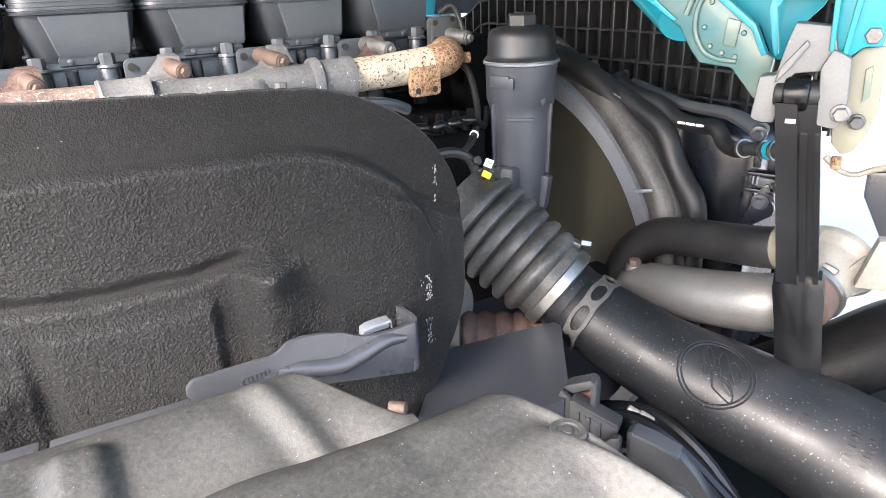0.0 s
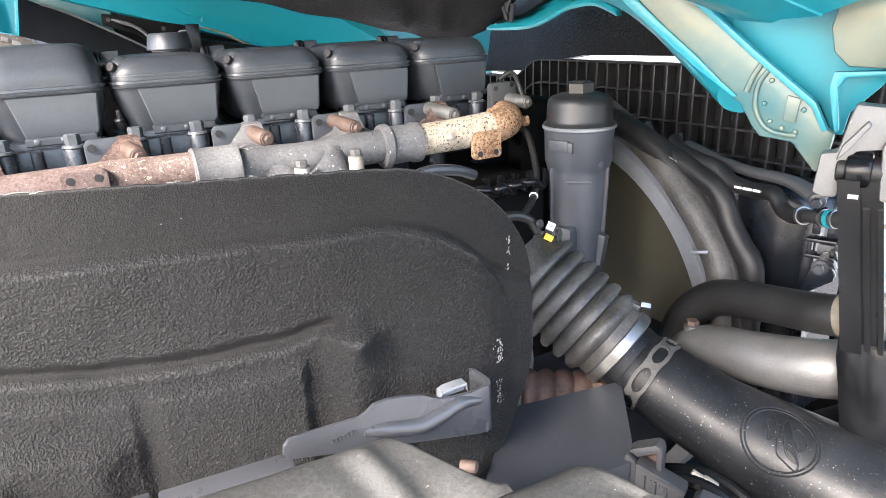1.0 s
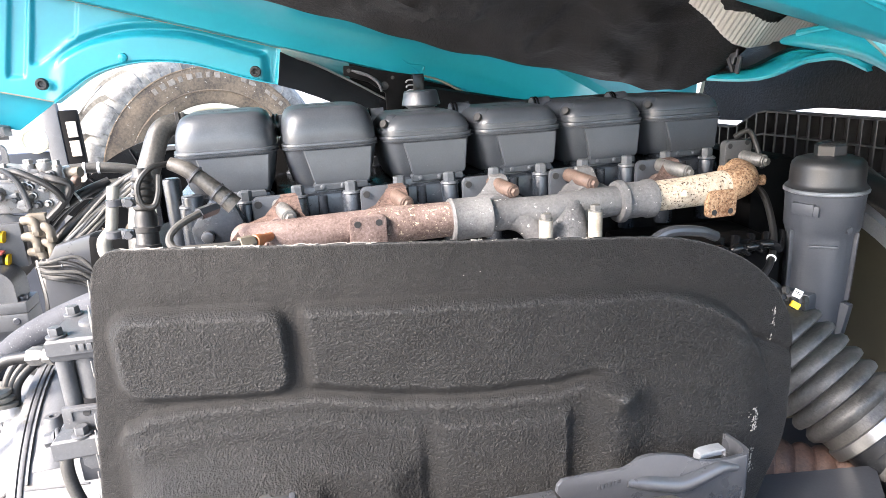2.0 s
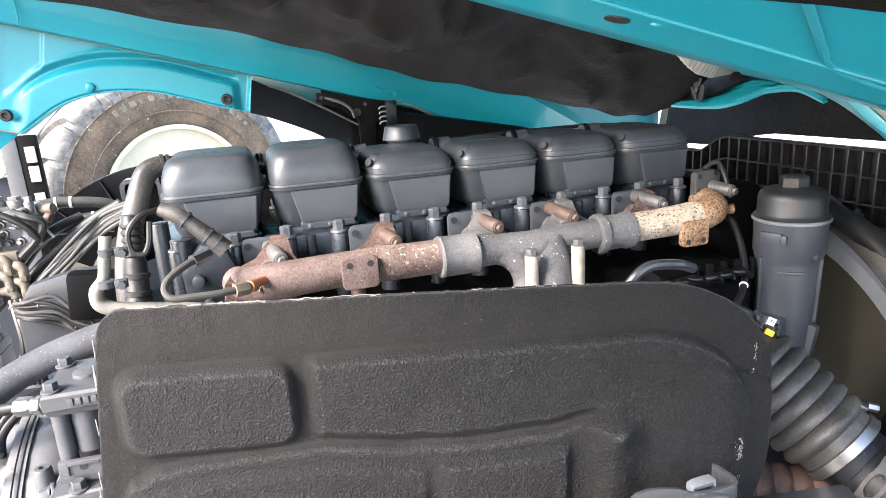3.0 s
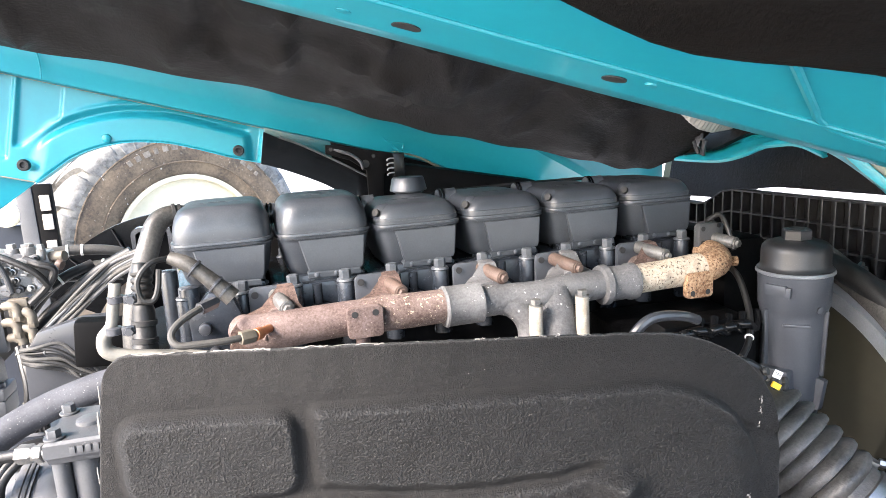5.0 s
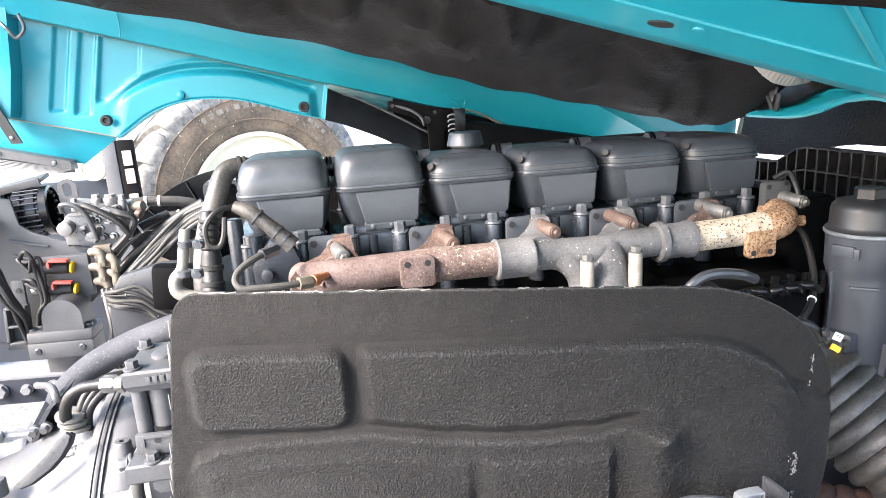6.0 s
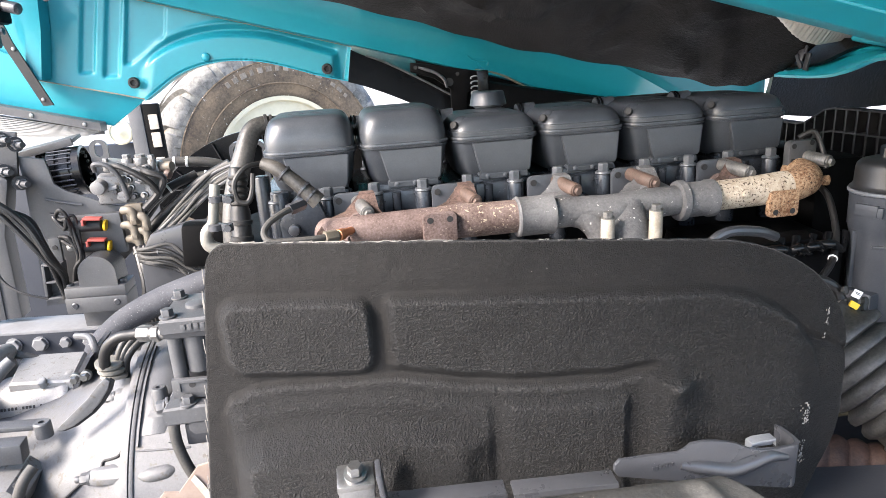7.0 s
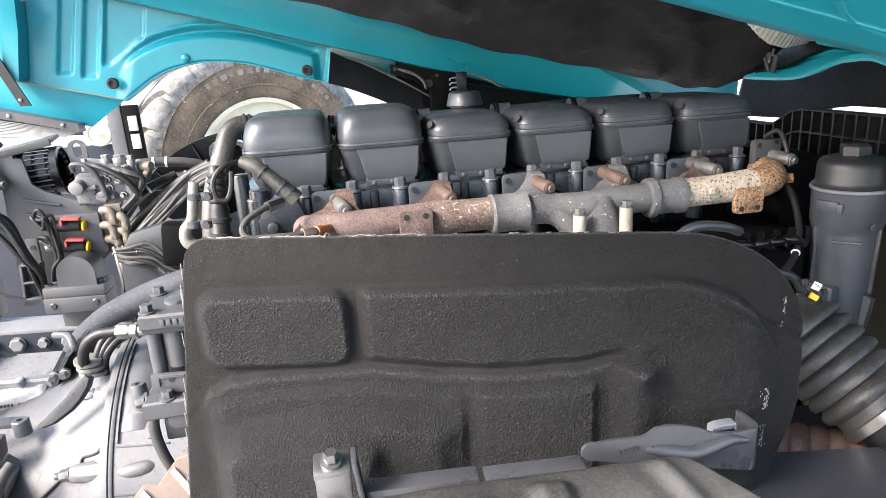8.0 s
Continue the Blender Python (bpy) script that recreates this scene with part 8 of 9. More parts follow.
for k in range(3):
    hose("small_pipe", [(-0.300 + k * 0.012, 0.05, 1.128 - k * 0.006), (-0.342 + k * 0.011, 0.03, 1.131 - k * 0.004), (-0.366 + k * 0.010, 0.012, 1.118 - k * 0.003), (-0.378 + k * 0.007, 0.0, 1.092), (-0.384 + k * 0.006, 0.0, 1.060)], 0.0068, M_RUBBER, n=14, label= "small black pipe bent over the bell housing")
hose("silver_pipe", [(-0.24, 0.26, 1.135), (-0.30, 0.28, 1.118), (-0.39, 0.30, 1.085), (-0.47, 0.30, 1.045), (-0.525, 0.29, 0.995), (-0.53, 0.28, 0.95)], 0.028, M_DUSTPIPE, "dusty grey coolant pipe over the gearbox", "pipe", 24)
cb = thing("torn_cardboard", (-0.19, -0.31, 1.0), "torn brown cardboard scrap under the shield", "cardboard")
bm = bmesh.new()
plate(bm, [(-0.262, 1.012), (-0.232, 1.045), (-0.214, 1.042), (-0.186, 1.076), (-0.150, 1.082), (-0.130, 0.97), (-0.250, 0.97)], 0.004, facing(0, -0.322, 0), 0)
part("sheet", bm, M_CARD, cb)
for pts in ([(-0.238, 1.034), (-0.231, 1.040), (-0.214, 1.004), (-0.200, 0.975), (-0.212, 0.975)], [(-0.196, 1.060), (-0.190, 1.066), (-0.166, 1.020), (-0.150, 0.980), (-0.160, 0.980)]):
    bm = bmesh.new()
    plate(bm, pts, 0.0015, facing(0, -0.3258, 0), 0)
    part("torn_strip", bm, M_CREAM, cb, "pale torn paper strip")

# hoses and wiring at the rear of the engine
bh = thing("breather_hose", (-0.12, 0.08, 1.22), "grey-black breather hose from the valve cover", "hose")
bm = bmesh.new()
sweep(bm, [(-0.070, 0.118, 1.448), (-0.100, 0.11, 1.452), (-0.122, 0.10, 1.440), (-0.138, 0.08, 1.400), (-0.155, 0.06, 1.350), (-0.165, 0.04, 1.29), (-0.168, 0.02, 1.20)], [0.016, 0.016, 0.017, 0.0175, 0.0175, 0.0175, 0.0175], 18)
part("hose", bm, M_BELLOWS, bh)
bm = bmesh.new()
ring_on(bm, (-0.096, 0.112, 1.452), (-1, -0.2, 0.05), 0.0160, 0.006, 0.0025, 24)
ring_on(bm, (-0.088, 0.114, 1.451), (-1, -0.2, 0.1), 0.0158, 0.005, 0.0025, 24)
part("clamp", bm, M_INK, bh)
ah = thing("corrugated_hose", (-0.13, -0.05, 1.20), "ribbed grey rubber hose behind the shield", "hose")
A0, A1 = Vector((-0.130, -0.04, 1.404)), Vector((-0.142, -0.06, 1.20))
bm = bmesh.new()
prof = [(0.011, 0)]
for k in range(5):
    prof += [(0.0125, 0.010 + k * 0.010), (0.0150, 0.013 + k * 0.010), (0.0150, 0.016 + k * 0.010), (0.0125, 0.019 + k * 0.010)]
prof += [(0.0150, 0.068), (0.0155, 0.115), (0.0175, 0.118), (0.0180, 0.20)]
lathe(bm, A0, prof, 28, A1 - A0)
part("ribbed_tube", bm, M_RUBBER, ah)
bm = bmesh.new()
for s in (0.125, 0.150):
    ring_on(bm, A0 + (A1 - A0).normalized() * (s - 0.04), A1 - A0, 0.0155, 0.008, 0.002, 26)
part("clamp", bm, M_INK, ah)
bp = thing("coolant_pipe", (-0.15, -0.13, 1.25), "beige painted steel coolant pipe bending behind the shield", "pipe")
bm = bmesh.new()
sweep(bm, [(-0.152, -0.11, 1.392), (-0.157, -0.115, 1.365), (-0.163, -0.115, 1.338), (-0.174, -0.115, 1.322), (-0.172, -0.115, 1.304), (-0.150, -0.115, 1.294), (-0.115, -0.115, 1.288), (-0.06, -0.115, 1.278), (0.0, -0.12, 1.262)], [0.0075, 0.0075, 0.0075, 0.009, 0.0098, 0.0098, 0.0098, 0.0098, 0.0098], 16)
part("pipe", bm, M_BEIGE, bp)
for q, d in (((-0.153, -0.115, 1.372), (0, 0, 1)), ((-0.159, -0.121, 1.332), (0, 0, 1))):
    bm = bmesh.new()
    ring_on(bm, q, d, 0.0082, 0.010, 0.0022, 22)
    box(bm, Vector(q) + Vector((0.018, -0.006, 0)), (0.016, 0.008, 0.012), 0.002)
    part("bracket_clip", bm, M_STEELGREY, bp)
    bm = bmesh.new()
    hexa(bm, Vector(q) + Vector((0.020, -0.010, 0)), Vector(q) + Vector((0.020, -0.018, 0)), 0.006)
    part("clip_bolt", bm, M_STEELGREY, bp)
ws = thing("sensor_harness", (-0.05, -0.06, 1.31), "black wiring boot and clamped sensor tube at the first cylinder", "wiring")
bm = bmesh.new()
sweep(bm, [(-0.092, -0.045, 1.408), (-0.070, -0.050, 1.398), (-0.050, -0.055, 1.382), (-0.030, -0.060, 1.362), (-0.012, -0.062, 1.343)], [0.009, 0.0115, 0.0110, 0.0125, 0.014], 18)
part("boot", bm, M_BELLOWS, ws)
for q in ((-0.060, -0.0525, 1.390), (-0.033, -0.0595, 1.365), (-0.022, -0.061, 1.354)):
    bm = bmesh.new()
    ring_on(bm, q, (0.65, -0.15, -0.62), 0.0122, 0.004, 0.0018, 22)
    part("band", bm, M_STEELGREY, ws)
bm = bmesh.new()
sweep(bm, [(-0.092, -0.045, 1.408), (-0.115, -0.06, 1.405), (-0.132, -0.07, 1.385), (-0.130, -0.075, 1.360), (-0.116, -0.075, 1.355), (-0.108, -0.07, 1.370), (-0.105, -0.06, 1.395)], 0.0042, 8)
part("wire_loop", bm, M_RUBBER, ws)
bm = bmesh.new()
cyl(bm, (-0.075, 0.005, 1.22), (-0.075, 0.005, 1.352), 0.0155, n=18, bevel=0.003)
cyl(bm, (-0.104, 0.02, 1.20), (-0.104, 0.02, 1.378), 0.013, n=18, bevel=0.003)
single("rear_casting", bm, M_HEAD, "dark cast boss pair at the rear of the first cylinder head", "casting")
rb = thing("lifting_bracket", (-0.02, -0.04, 1.25), "dark blue-grey cast bracket beside the first port", "bracket")
bm = bmesh.new()
plate(bm, [(-0.045, -0.045), (-0.050, 0.010), (-0.018, 0.050), (0.014, 0.044), (0.026, 0.010), (0.030, -0.05)], 0.03, facing(-0.028, -0.035, 1.302), 0.006)
part("plate", bm, M_HEAD, rb)
for x, z in ((-0.055, 1.300), (-0.045, 1.262)):
    bm = bmesh.new()
    cyl(bm, (x, -0.05, z), (x, -0.062, z), 0.009, n=14, bevel=0.002)
    part("boss", bm, M_STEELGREY, rb)
dp = thing("pressure_pipe", (-0.04, -0.15, 1.29), "thin steel pressure pipe with brass and copper unions", "pipe")
bm = bmesh.new()
sweep(bm, [(-0.030, -0.11, 1.352), (-0.055, -0.14, 1.350), (-0.078, -0.16, 1.340), (-0.086, -0.17, 1.328), (-0.078, -0.18, 1.318), (-0.055, -0.18, 1.316), (-0.02, -0.175, 1.314), (0.004, -0.165, 1.313)], 0.0048, 10)
part("pipe", bm, M_DUSTY, dp)
bm = bmesh.new()
hexa(bm, (-0.052, -0.135, 1.350), (-0.032, -0.112, 1.352), 0.0085)
part("union", bm, M_STEELGREY, dp)
bm = bmesh.new()
hexa(bm, (-0.004, -0.169, 1.313), (0.014, -0.160, 1.312), 0.0095)
part("union", bm, M_BRASS, dp, "pale brass union")
bm = bmesh.new()
cyl(bm, (0.014, -0.160, 1.312), (0.022, -0.150, 1.311), 0.0085, n=14, bevel=0.001)
cyl(bm, (0.018, -0.15, 1.311), (0.034, -0.125, 1.308), 0.0060, n=14)
part("copper_end", bm, M_COPPER, dp, "copper coloured pipe end")

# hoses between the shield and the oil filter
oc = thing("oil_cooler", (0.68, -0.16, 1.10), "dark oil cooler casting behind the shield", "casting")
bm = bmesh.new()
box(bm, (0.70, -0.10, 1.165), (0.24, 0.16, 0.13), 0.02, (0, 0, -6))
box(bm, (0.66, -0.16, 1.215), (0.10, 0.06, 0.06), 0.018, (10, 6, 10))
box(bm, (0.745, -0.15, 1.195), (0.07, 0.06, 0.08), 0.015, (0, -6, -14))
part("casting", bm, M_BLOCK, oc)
for k in range(6):
    bm = bmesh.new()
    x = 0.61 + 0.028 * k
    sweep(bm, [(x, -0.19, 1.21 + 0.008 * (k % 3)), (x + 0.02, -0.205, 1.23), (x + 0.05, -0.19, 1.215), (x + 0.07, -0.17, 1.235)], 0.0075, 12)
    part("wrapped_pipe", bm, M_PLASTIC, oc)
hose("grey_loop_pipe", [(0.515, -0.265, 1.262), (0.535, -0.268, 1.283), (0.558, -0.270, 1.290), (0.60, -0.268, 1.284), (0.63, -0.26, 1.272)], 0.0075, M_STEELGREY, "grey steel loop pipe behind the shield", "pipe")
hose("loom", [(0.83, -0.08, 1.30), (0.825, -0.12, 1.285), (0.81, -0.16, 1.25), (0.79, -0.19, 1.225), (0.76, -0.22, 1.205), (0.72, -0.25, 1.195)], 0.0055, M_RUBBER, "black wiring loom beside the oil filter", "cable", ties=(0.75,))
hose("loom", [(0.815, -0.05, 1.375), (0.835, -0.06, 1.385), (0.845, -0.07, 1.36), (0.842, -0.09, 1.325)], 0.0045, M_RUBBER, "thin black loom by the end flange", "cable")
hose("thin_hose", [(0.62, -0.30, 1.213), (0.665, -0.302, 1.217), (0.690, -0.31, 1.207), (0.698, -0.32, 1.185)], 0.0068, M_RUBBER, "thin black hose with a pale end clip", "hose", ties=(0.97,), tie_mat=M_BEIGE)
tg = thing("yellow_tagged_clip", (0.668, -0.385, 1.17), "yellow plastic clip with a white label", "clip")
bm = bmesh.new()
box(bm, (0.697, -0.341, 1.1895), (0.012, 0.005, 0.0085), 0.001, (-20, 30, -30))
part("yellow_tab", bm, M_YELLOW, tg)
bm = bmesh.new()
box(bm, (0.706, -0.334, 1.2020), (0.011, 0.003, 0.011), 0.0005, (-10, 25, -30))
lab = part("label", bm, M_WHITE, tg, "white printed label")
for k in range(3):
    bm = bmesh.new()
    box(bm, (0.7048 + k * 0.0012, -0.3360, 1.2047 - k * 0.0026), (0.006, 0.001, 0.0009), 0, (-10, 25, -30))
    part("printed_bar", bm, M_INK, lab)
bm = bmesh.new()
sweep(bm, [(0.688, -0.342, 1.180), (0.697, -0.337, 1.184), (0.704, -0.331, 1.194)], 0.006, 10)
part("stalk", bm, M_RUBBER, tg)
for q in ((0.714, -0.340, 1.184), (0.694, -0.326, 1.206), (0.720, -0.334, 1.190)):
    bm = bmesh.new()
    ring_on(bm, q, (0.4, -0.8, 0.3), 0.004, 0.006, 0.002, 14)
    part("ring", bm, M_DUSTY, tg)

# ---- brackets, valves and wiring on the far rail ----
pb = thing("support_bracket", (-0.63, 0.60, 0.995), "grey painted steel support bracket on the rail", "bracket")
bm = bmesh.new()
plate(bm, [(-0.741, 1.382), (-0.682, 1.371), (-0.674, 1.309), (-0.650, 1.289), (-0.546, 1.243), (-0.477, 1.233), (-0.507, 1.140), (-0.577, 1.076), (-0.66, 1.00), (-0.76, 1.00), (-0.754, 1.093), (-0.740, 1.318)], 0.008, facing(0, 0.615, 0), 0.002)
sheet = part("plate", bm, M_PLATE, pb)
for z in (1.262, 1.225):
    bm = bmesh.new()
    sweep(bm, [(-0.700, 0.609, z + 0.012), (-0.66, 0.607, z), (-0.62, 0.609, z - 0.010)], 0.0035, 8)
    part("pressed_line", bm, M_PLATE, sheet)
bm = bmesh.new()
box(bm, (-0.689, 0.575, 1.15), (0.026, 0.010, 0.068), 0.002, (0, 2, 0))
part("strap", bm, M_PLATE, pb)
bm = bmesh.new()
box(bm, (-0.702, 0.578, 1.078), (0.040, 0.006, 0.092), 0.002, (0, 5, 0))
clampbox = part("clamp_back", bm, M_PLATE, pb)
for x in (-0.722, -0.682):
    bm = bmesh.new()
    box(bm, (x, 0.565, 1.078), (0.007, 0.03, 0.094), 0.002, (0, 5, 0))
    part("clamp_cheek", bm, M_PLATE, pb)
for z in (1.122, 1.078, 1.036):
    bm = bmesh.new()
    box(bm, (-0.702 - (1.08 - z) * 0.08, 0.565, z), (0.046, 0.03, 0.006), 0.002)
    part("clamp_bar", bm, M_PLATE, pb)
for x, z in ((-0.694, 1.105), (-0.701, 1.053), (-0.688, 1.160)):
    bm = bmesh.new()
    lathe(bm, (x, 0.5745 if z < 1.12 else 0.569, z), [(0.006, -0.001), (0.006, 0.0012)], 14, (0, -1, 0))
    part("hole", bm, M_INK, clampbox)
po = thing("cab_post", (-0.86, 0.56, 0.99), "grey channel steel post with a drilled head plate", "post")
bm = bmesh.new()
plate(bm, [(-0.885, 1.198), (-0.916, 0.990), (-0.836, 0.990), (-0.822, 1.193), (-0.853, 1.190)], 0.007, facing(0, 0.565, 0), 0.002)
web = part("front_web", bm, M_PLATE, po)
bm = bmesh.new()
plate(bm, [(-0.872, 1.300), (-0.885, 1.198), (-0.916, 0.990), (-0.905, 0.990), (-0.875, 1.196), (-0.862, 1.300)], 0.05, facing(0, 0.575, 0), 0.003)
part("side_flange", bm, M_PLATE, po)
# the grey channel's back web is near-black: its inner shade is in the colour
bm = bmesh.new()
plate(bm, [(-0.870, 1.300), (-0.880, 1.150), (-0.81, 1.150), (-0.800, 1.300)], 0.007, facing(0, 0.598, 0), 0.002)
part("back_web", bm, M_BLOCK, po)
bm = bmesh.new()
plate(bm, [(-0.805, 1.300), (-0.825, 1.193), (-0.842, 0.990), (-0.800, 0.990), (-0.790, 1.200), (-0.752, 1.334), (-0.775, 1.350)], 0.05, facing(0, 0.590, 0), 0.004)
part("side_flange", bm, M_PLATE, po)
bm = bmesh.new()
lathe(bm, (-0.868, 0.5612, 1.135), [(0.006, -0.001), (0.006, 0.0012)], 14, (0, -1, 0))
part("hole", bm, M_INK, web)
bm = bmesh.new()
plate(bm, [(-0.960, 1.462), (-0.874, 1.463), (-0.776, 1.460), (-0.770, 1.445), (-0.725, 1.439), (-0.744, 1.335), (-0.800, 1.315), (-0.960, 1.345)], 0.010, facing(0, 0.605, 0), 0.003)
hp = part("head_plate", bm, M_PLATE, po)
# no real openings: white discs paint the daylight behind the upper and lower holes
for x, z in ((-0.874, 1.428), (-0.852, 1.404), (-0.872, 1.381), (-0.842, 1.372), (-0.860, 1.212), (-0.868, 1.226)):
    bm = bmesh.new()
    lathe(bm, (x, 0.5995 if z > 1.3 else 0.594, z), [(0.0045, -0.002), (0.0045, 0.0012)], 14, (0, -1, 0))
    part("hole", bm, M_WHITE, hp, "white disc for the daylight seen through a hole")
for x, z in ((-0.757, 1.426), (-0.728, 1.413), (-0.768, 1.352), (-0.738, 1.322)):
    bm = bmesh.new()
    cyl(bm, (x, 0.590, z), (x + 0.004, 0.585, z), 0.018, n=16)
    hexa(bm, (x + 0.004, 0.585, z), (x + 0.018, 0.565, z), 0.0125)
    cyl(bm, (x + 0.018, 0.565, z), (x + 0.034, 0.552, z), 0.007, n=12)
    part("bolt", bm, M_GREYCAST, po)
gs = thing("ribbed_drum", (-0.645, 0.70, 1.25), "black ribbed drum with a toothed mouth behind the bracket", "air filter")
DA = Vector((0.95, 0.08, 0.05)).normalized()
DC = Vector((-0.705, 0.700, 1.322))
bm = bmesh.new()
lathe(bm, DC, [(0.050, 0), (0.060, 0.002), (0.060, 0.022), (0.056, 0.024), (0.056, 0.030), (0.060, 0.032), (0.060, 0.052), (0.056, 0.054), (0.056, 0.060), (0.062, 0.062), (0.063, 0.078), (0.056, 0.080), (0.053, 0.060), (0.050, 0.02), (0.02, 0.018)], 36, DA)
part("drum", bm, M_PLASTIC, gs)
_, ds, du = frame_along(DA)
for k in range(26):
    a = k * math.tau / 26
    bm = bmesh.new()
    e = ds * math.cos(a) + du * math.sin(a)
    cyl(bm, DC + DA * 0.004 + e * 0.060, DC + DA * 0.060 + e * 0.060, 0.0022, n=6)
    part("fin", bm, M_STEELGREY, gs)
for k in range(18):
    a = k * math.tau / 18
    bm = bmesh.new()
    q = DC + DA * 0.072 + (ds * math.cos(a) + du * math.sin(a)) * 0.052
    cyl(bm, q, q - (ds * math.cos(a) + du * math.sin(a)) * 0.007, 0.0035, n=8)
    part("tooth", bm, M_GREYCAST, gs)
mb = thing("mesh_box", (-0.715, 0.73, 1.26), "dark mesh box with a sloping grey lid", "box")
bm = bmesh.new()
box(bm, (-0.718, 0.73, 1.325), (0.060, 0.05, 0.10), 0.004, (0, 6, 0))
part("box", bm, M_BLOCK, mb)
for k in range(5):
    bm = bmesh.new()
    box(bm, (-0.738 + k * 0.011, 0.702, 1.330), (0.003, 0.004, 0.080), 0.0, (0, 6, 0))
    part("mesh_wire", bm, M_PLATE, mb)
for k in range(6):
    bm = bmesh.new()
    box(bm, (-0.716, 0.701, 1.298 + k * 0.012), (0.055, 0.004, 0.003), 0.0, (0, 6, 0))
    part("mesh_wire", bm, M_PLATE, mb)
bm = bmesh.new()
box(bm, (-0.715, 0.72, 1.392), (0.155, 0.06, 0.010), 0.003, (8, -11, 0))
box(bm, (-0.715, 0.69, 1.386), (0.150, 0.008, 0.018), 0.002, (0, -11, 0))
part("lid", bm, M_PLATE, mb)
ey = thing("lifting_eye", (-0.582, 0.69, 1.31), "grey oval lifting eye plate", "lifting eye")
bm = bmesh.new()
out, inn = rounded(0.044, 0.072, 0.0215, 6), rounded(0.020, 0.034, 0.0098, 6)
loops = []
for pts, y in ((out, 0.685), (inn, 0.685), (inn, 0.693), (out, 0.693), (out, 0.685)):
    loops.append([(-0.582 + x, y, 1.365 + z + (0.010 if pts is inn else 0)) for x, z in pts])
rings(bm, loops, cap=False)
box(bm, (-0.582, 0.690, 1.315), (0.034, 0.008, 0.04), 0.002)
part("plate", bm, M_GREYCAST, ey)
va = thing("valve_block", (-0.51, 0.63, 1.24), "dusty cast air valve block with pipe unions", "valve")
bm = bmesh.new()
for q, z, tn in (((-0.540, 0.62, 1.285), (0.070, 0.06, 0.070), (0, 6, 12)), ((-0.490, 0.625, 1.290), (0.055, 0.05, 0.085), (0, -8, 8)), ((-0.520, 0.64, 1.335), (0.075, 0.06, 0.030), (0, 12, 6)), ((-0.455, 0.64, 1.318), (0.060, 0.06, 0.040), (0, -10, 0))):
    box(bm, q, z, 0.007, tn)
cyl(bm, (-0.455, 0.625, 1.30), (-0.450, 0.61, 1.250), 0.020, n=18, bevel=0.004)
cyl(bm, (-0.560, 0.60, 1.300), (-0.560, 0.56, 1.296), 0.017, n=18, bevel=0.003)
part("casting", bm, M_ALU, va)
rv = random.Random(23)
for k in range(13):
    x, z = rv.uniform(-0.572, -0.440), rv.uniform(1.250, 1.335)
    bm = bmesh.new()
    y = 0.586 + rv.uniform(0, 0.012)
    cyl(bm, (x, y + 0.012, z), (x, y, z), 0.0085, n=14, bevel=0.001)
    hexa(bm, (x, y, z), (x + rv.uniform(-0.002, 0.002), y - 0.008, z), 0.0060)
    part("bolt", bm, M_ZINC if k % 3 else M_GREYCAST, va)
for k in range(9):
    x, z = rv.uniform(-0.565, -0.445), rv.uniform(1.262, 1.330)
    bm = bmesh.new()
    box(bm, (x, 0.588, z), (rv.uniform(0.008, 0.028), 0.016, rv.uniform(0.005, 0.014)), 0.002, (0, rv.uniform(-30, 30), 0))
    part("rib", bm, M_ALU, va)
for x, y, z, h, r in ((-0.500, 0.625, 1.345, 0.020, 0.013), (-0.470, 0.63, 1.348, 0.014, 0.017), (-0.545, 0.61, 1.345, 0.016, 0.009), (-0.440, 0.615, 1.338, 0.022, 0.010)):
    bm = bmesh.new()
    cyl(bm, (x, y, z - 0.014), (x, y, z + h * 0.5), r, n=18, bevel=0.002)
    hexa(bm, (x, y, z + h * 0.5), (x, y, z + h), r * 0.8)
    part("port", bm, M_ALU, va)
bm = bmesh.new()
cyl(bm, (-0.445, 0.64, 1.325), (-0.395, 0.62, 1.328), 0.013, n=16, bevel=0.003)
part("outlet", bm, M_BRASS, va)
bm = bmesh.new()
cyl(bm, (-0.412, 0.612, 1.312), (-0.400, 0.608, 1.308), 0.012, n=14, bevel=0.002)
part("cap", bm, M_STUD, va, "orange-brown cap")
for pts, r, mt in (([(-0.565, 0.585, 1.335), (-0.560, 0.572, 1.352), (-0.535, 0.570, 1.350), (-0.515, 0.572, 1.330), (-0.505, 0.575, 1.300), (-0.500, 0.578, 1.262)], 0.006, M_GREYCAST), ([(-0.540, 0.60, 1.345), (-0.510, 0.575, 1.345), (-0.470, 0.565, 1.325), (-0.440, 0.565, 1.300), (-0.425, 0.57, 1.272)], 0.0075, M_RUBBER), ([(-0.470, 0.60, 1.330), (-0.440, 0.575, 1.322), (-0.410, 0.575, 1.305), (-0.430, 0.575, 1.268), (-0.465, 0.57, 1.235)], 0.009, M_RUBBER)):
    bm = bmesh.new()
    sweep(bm, pts, r, 10)
    part("short_hose", bm, mt, va)
bv = thing("brass_manifold", (-0.49, 0.56, 1.15), "dull brass air fittings stacked on the bracket", "pipe fitting")
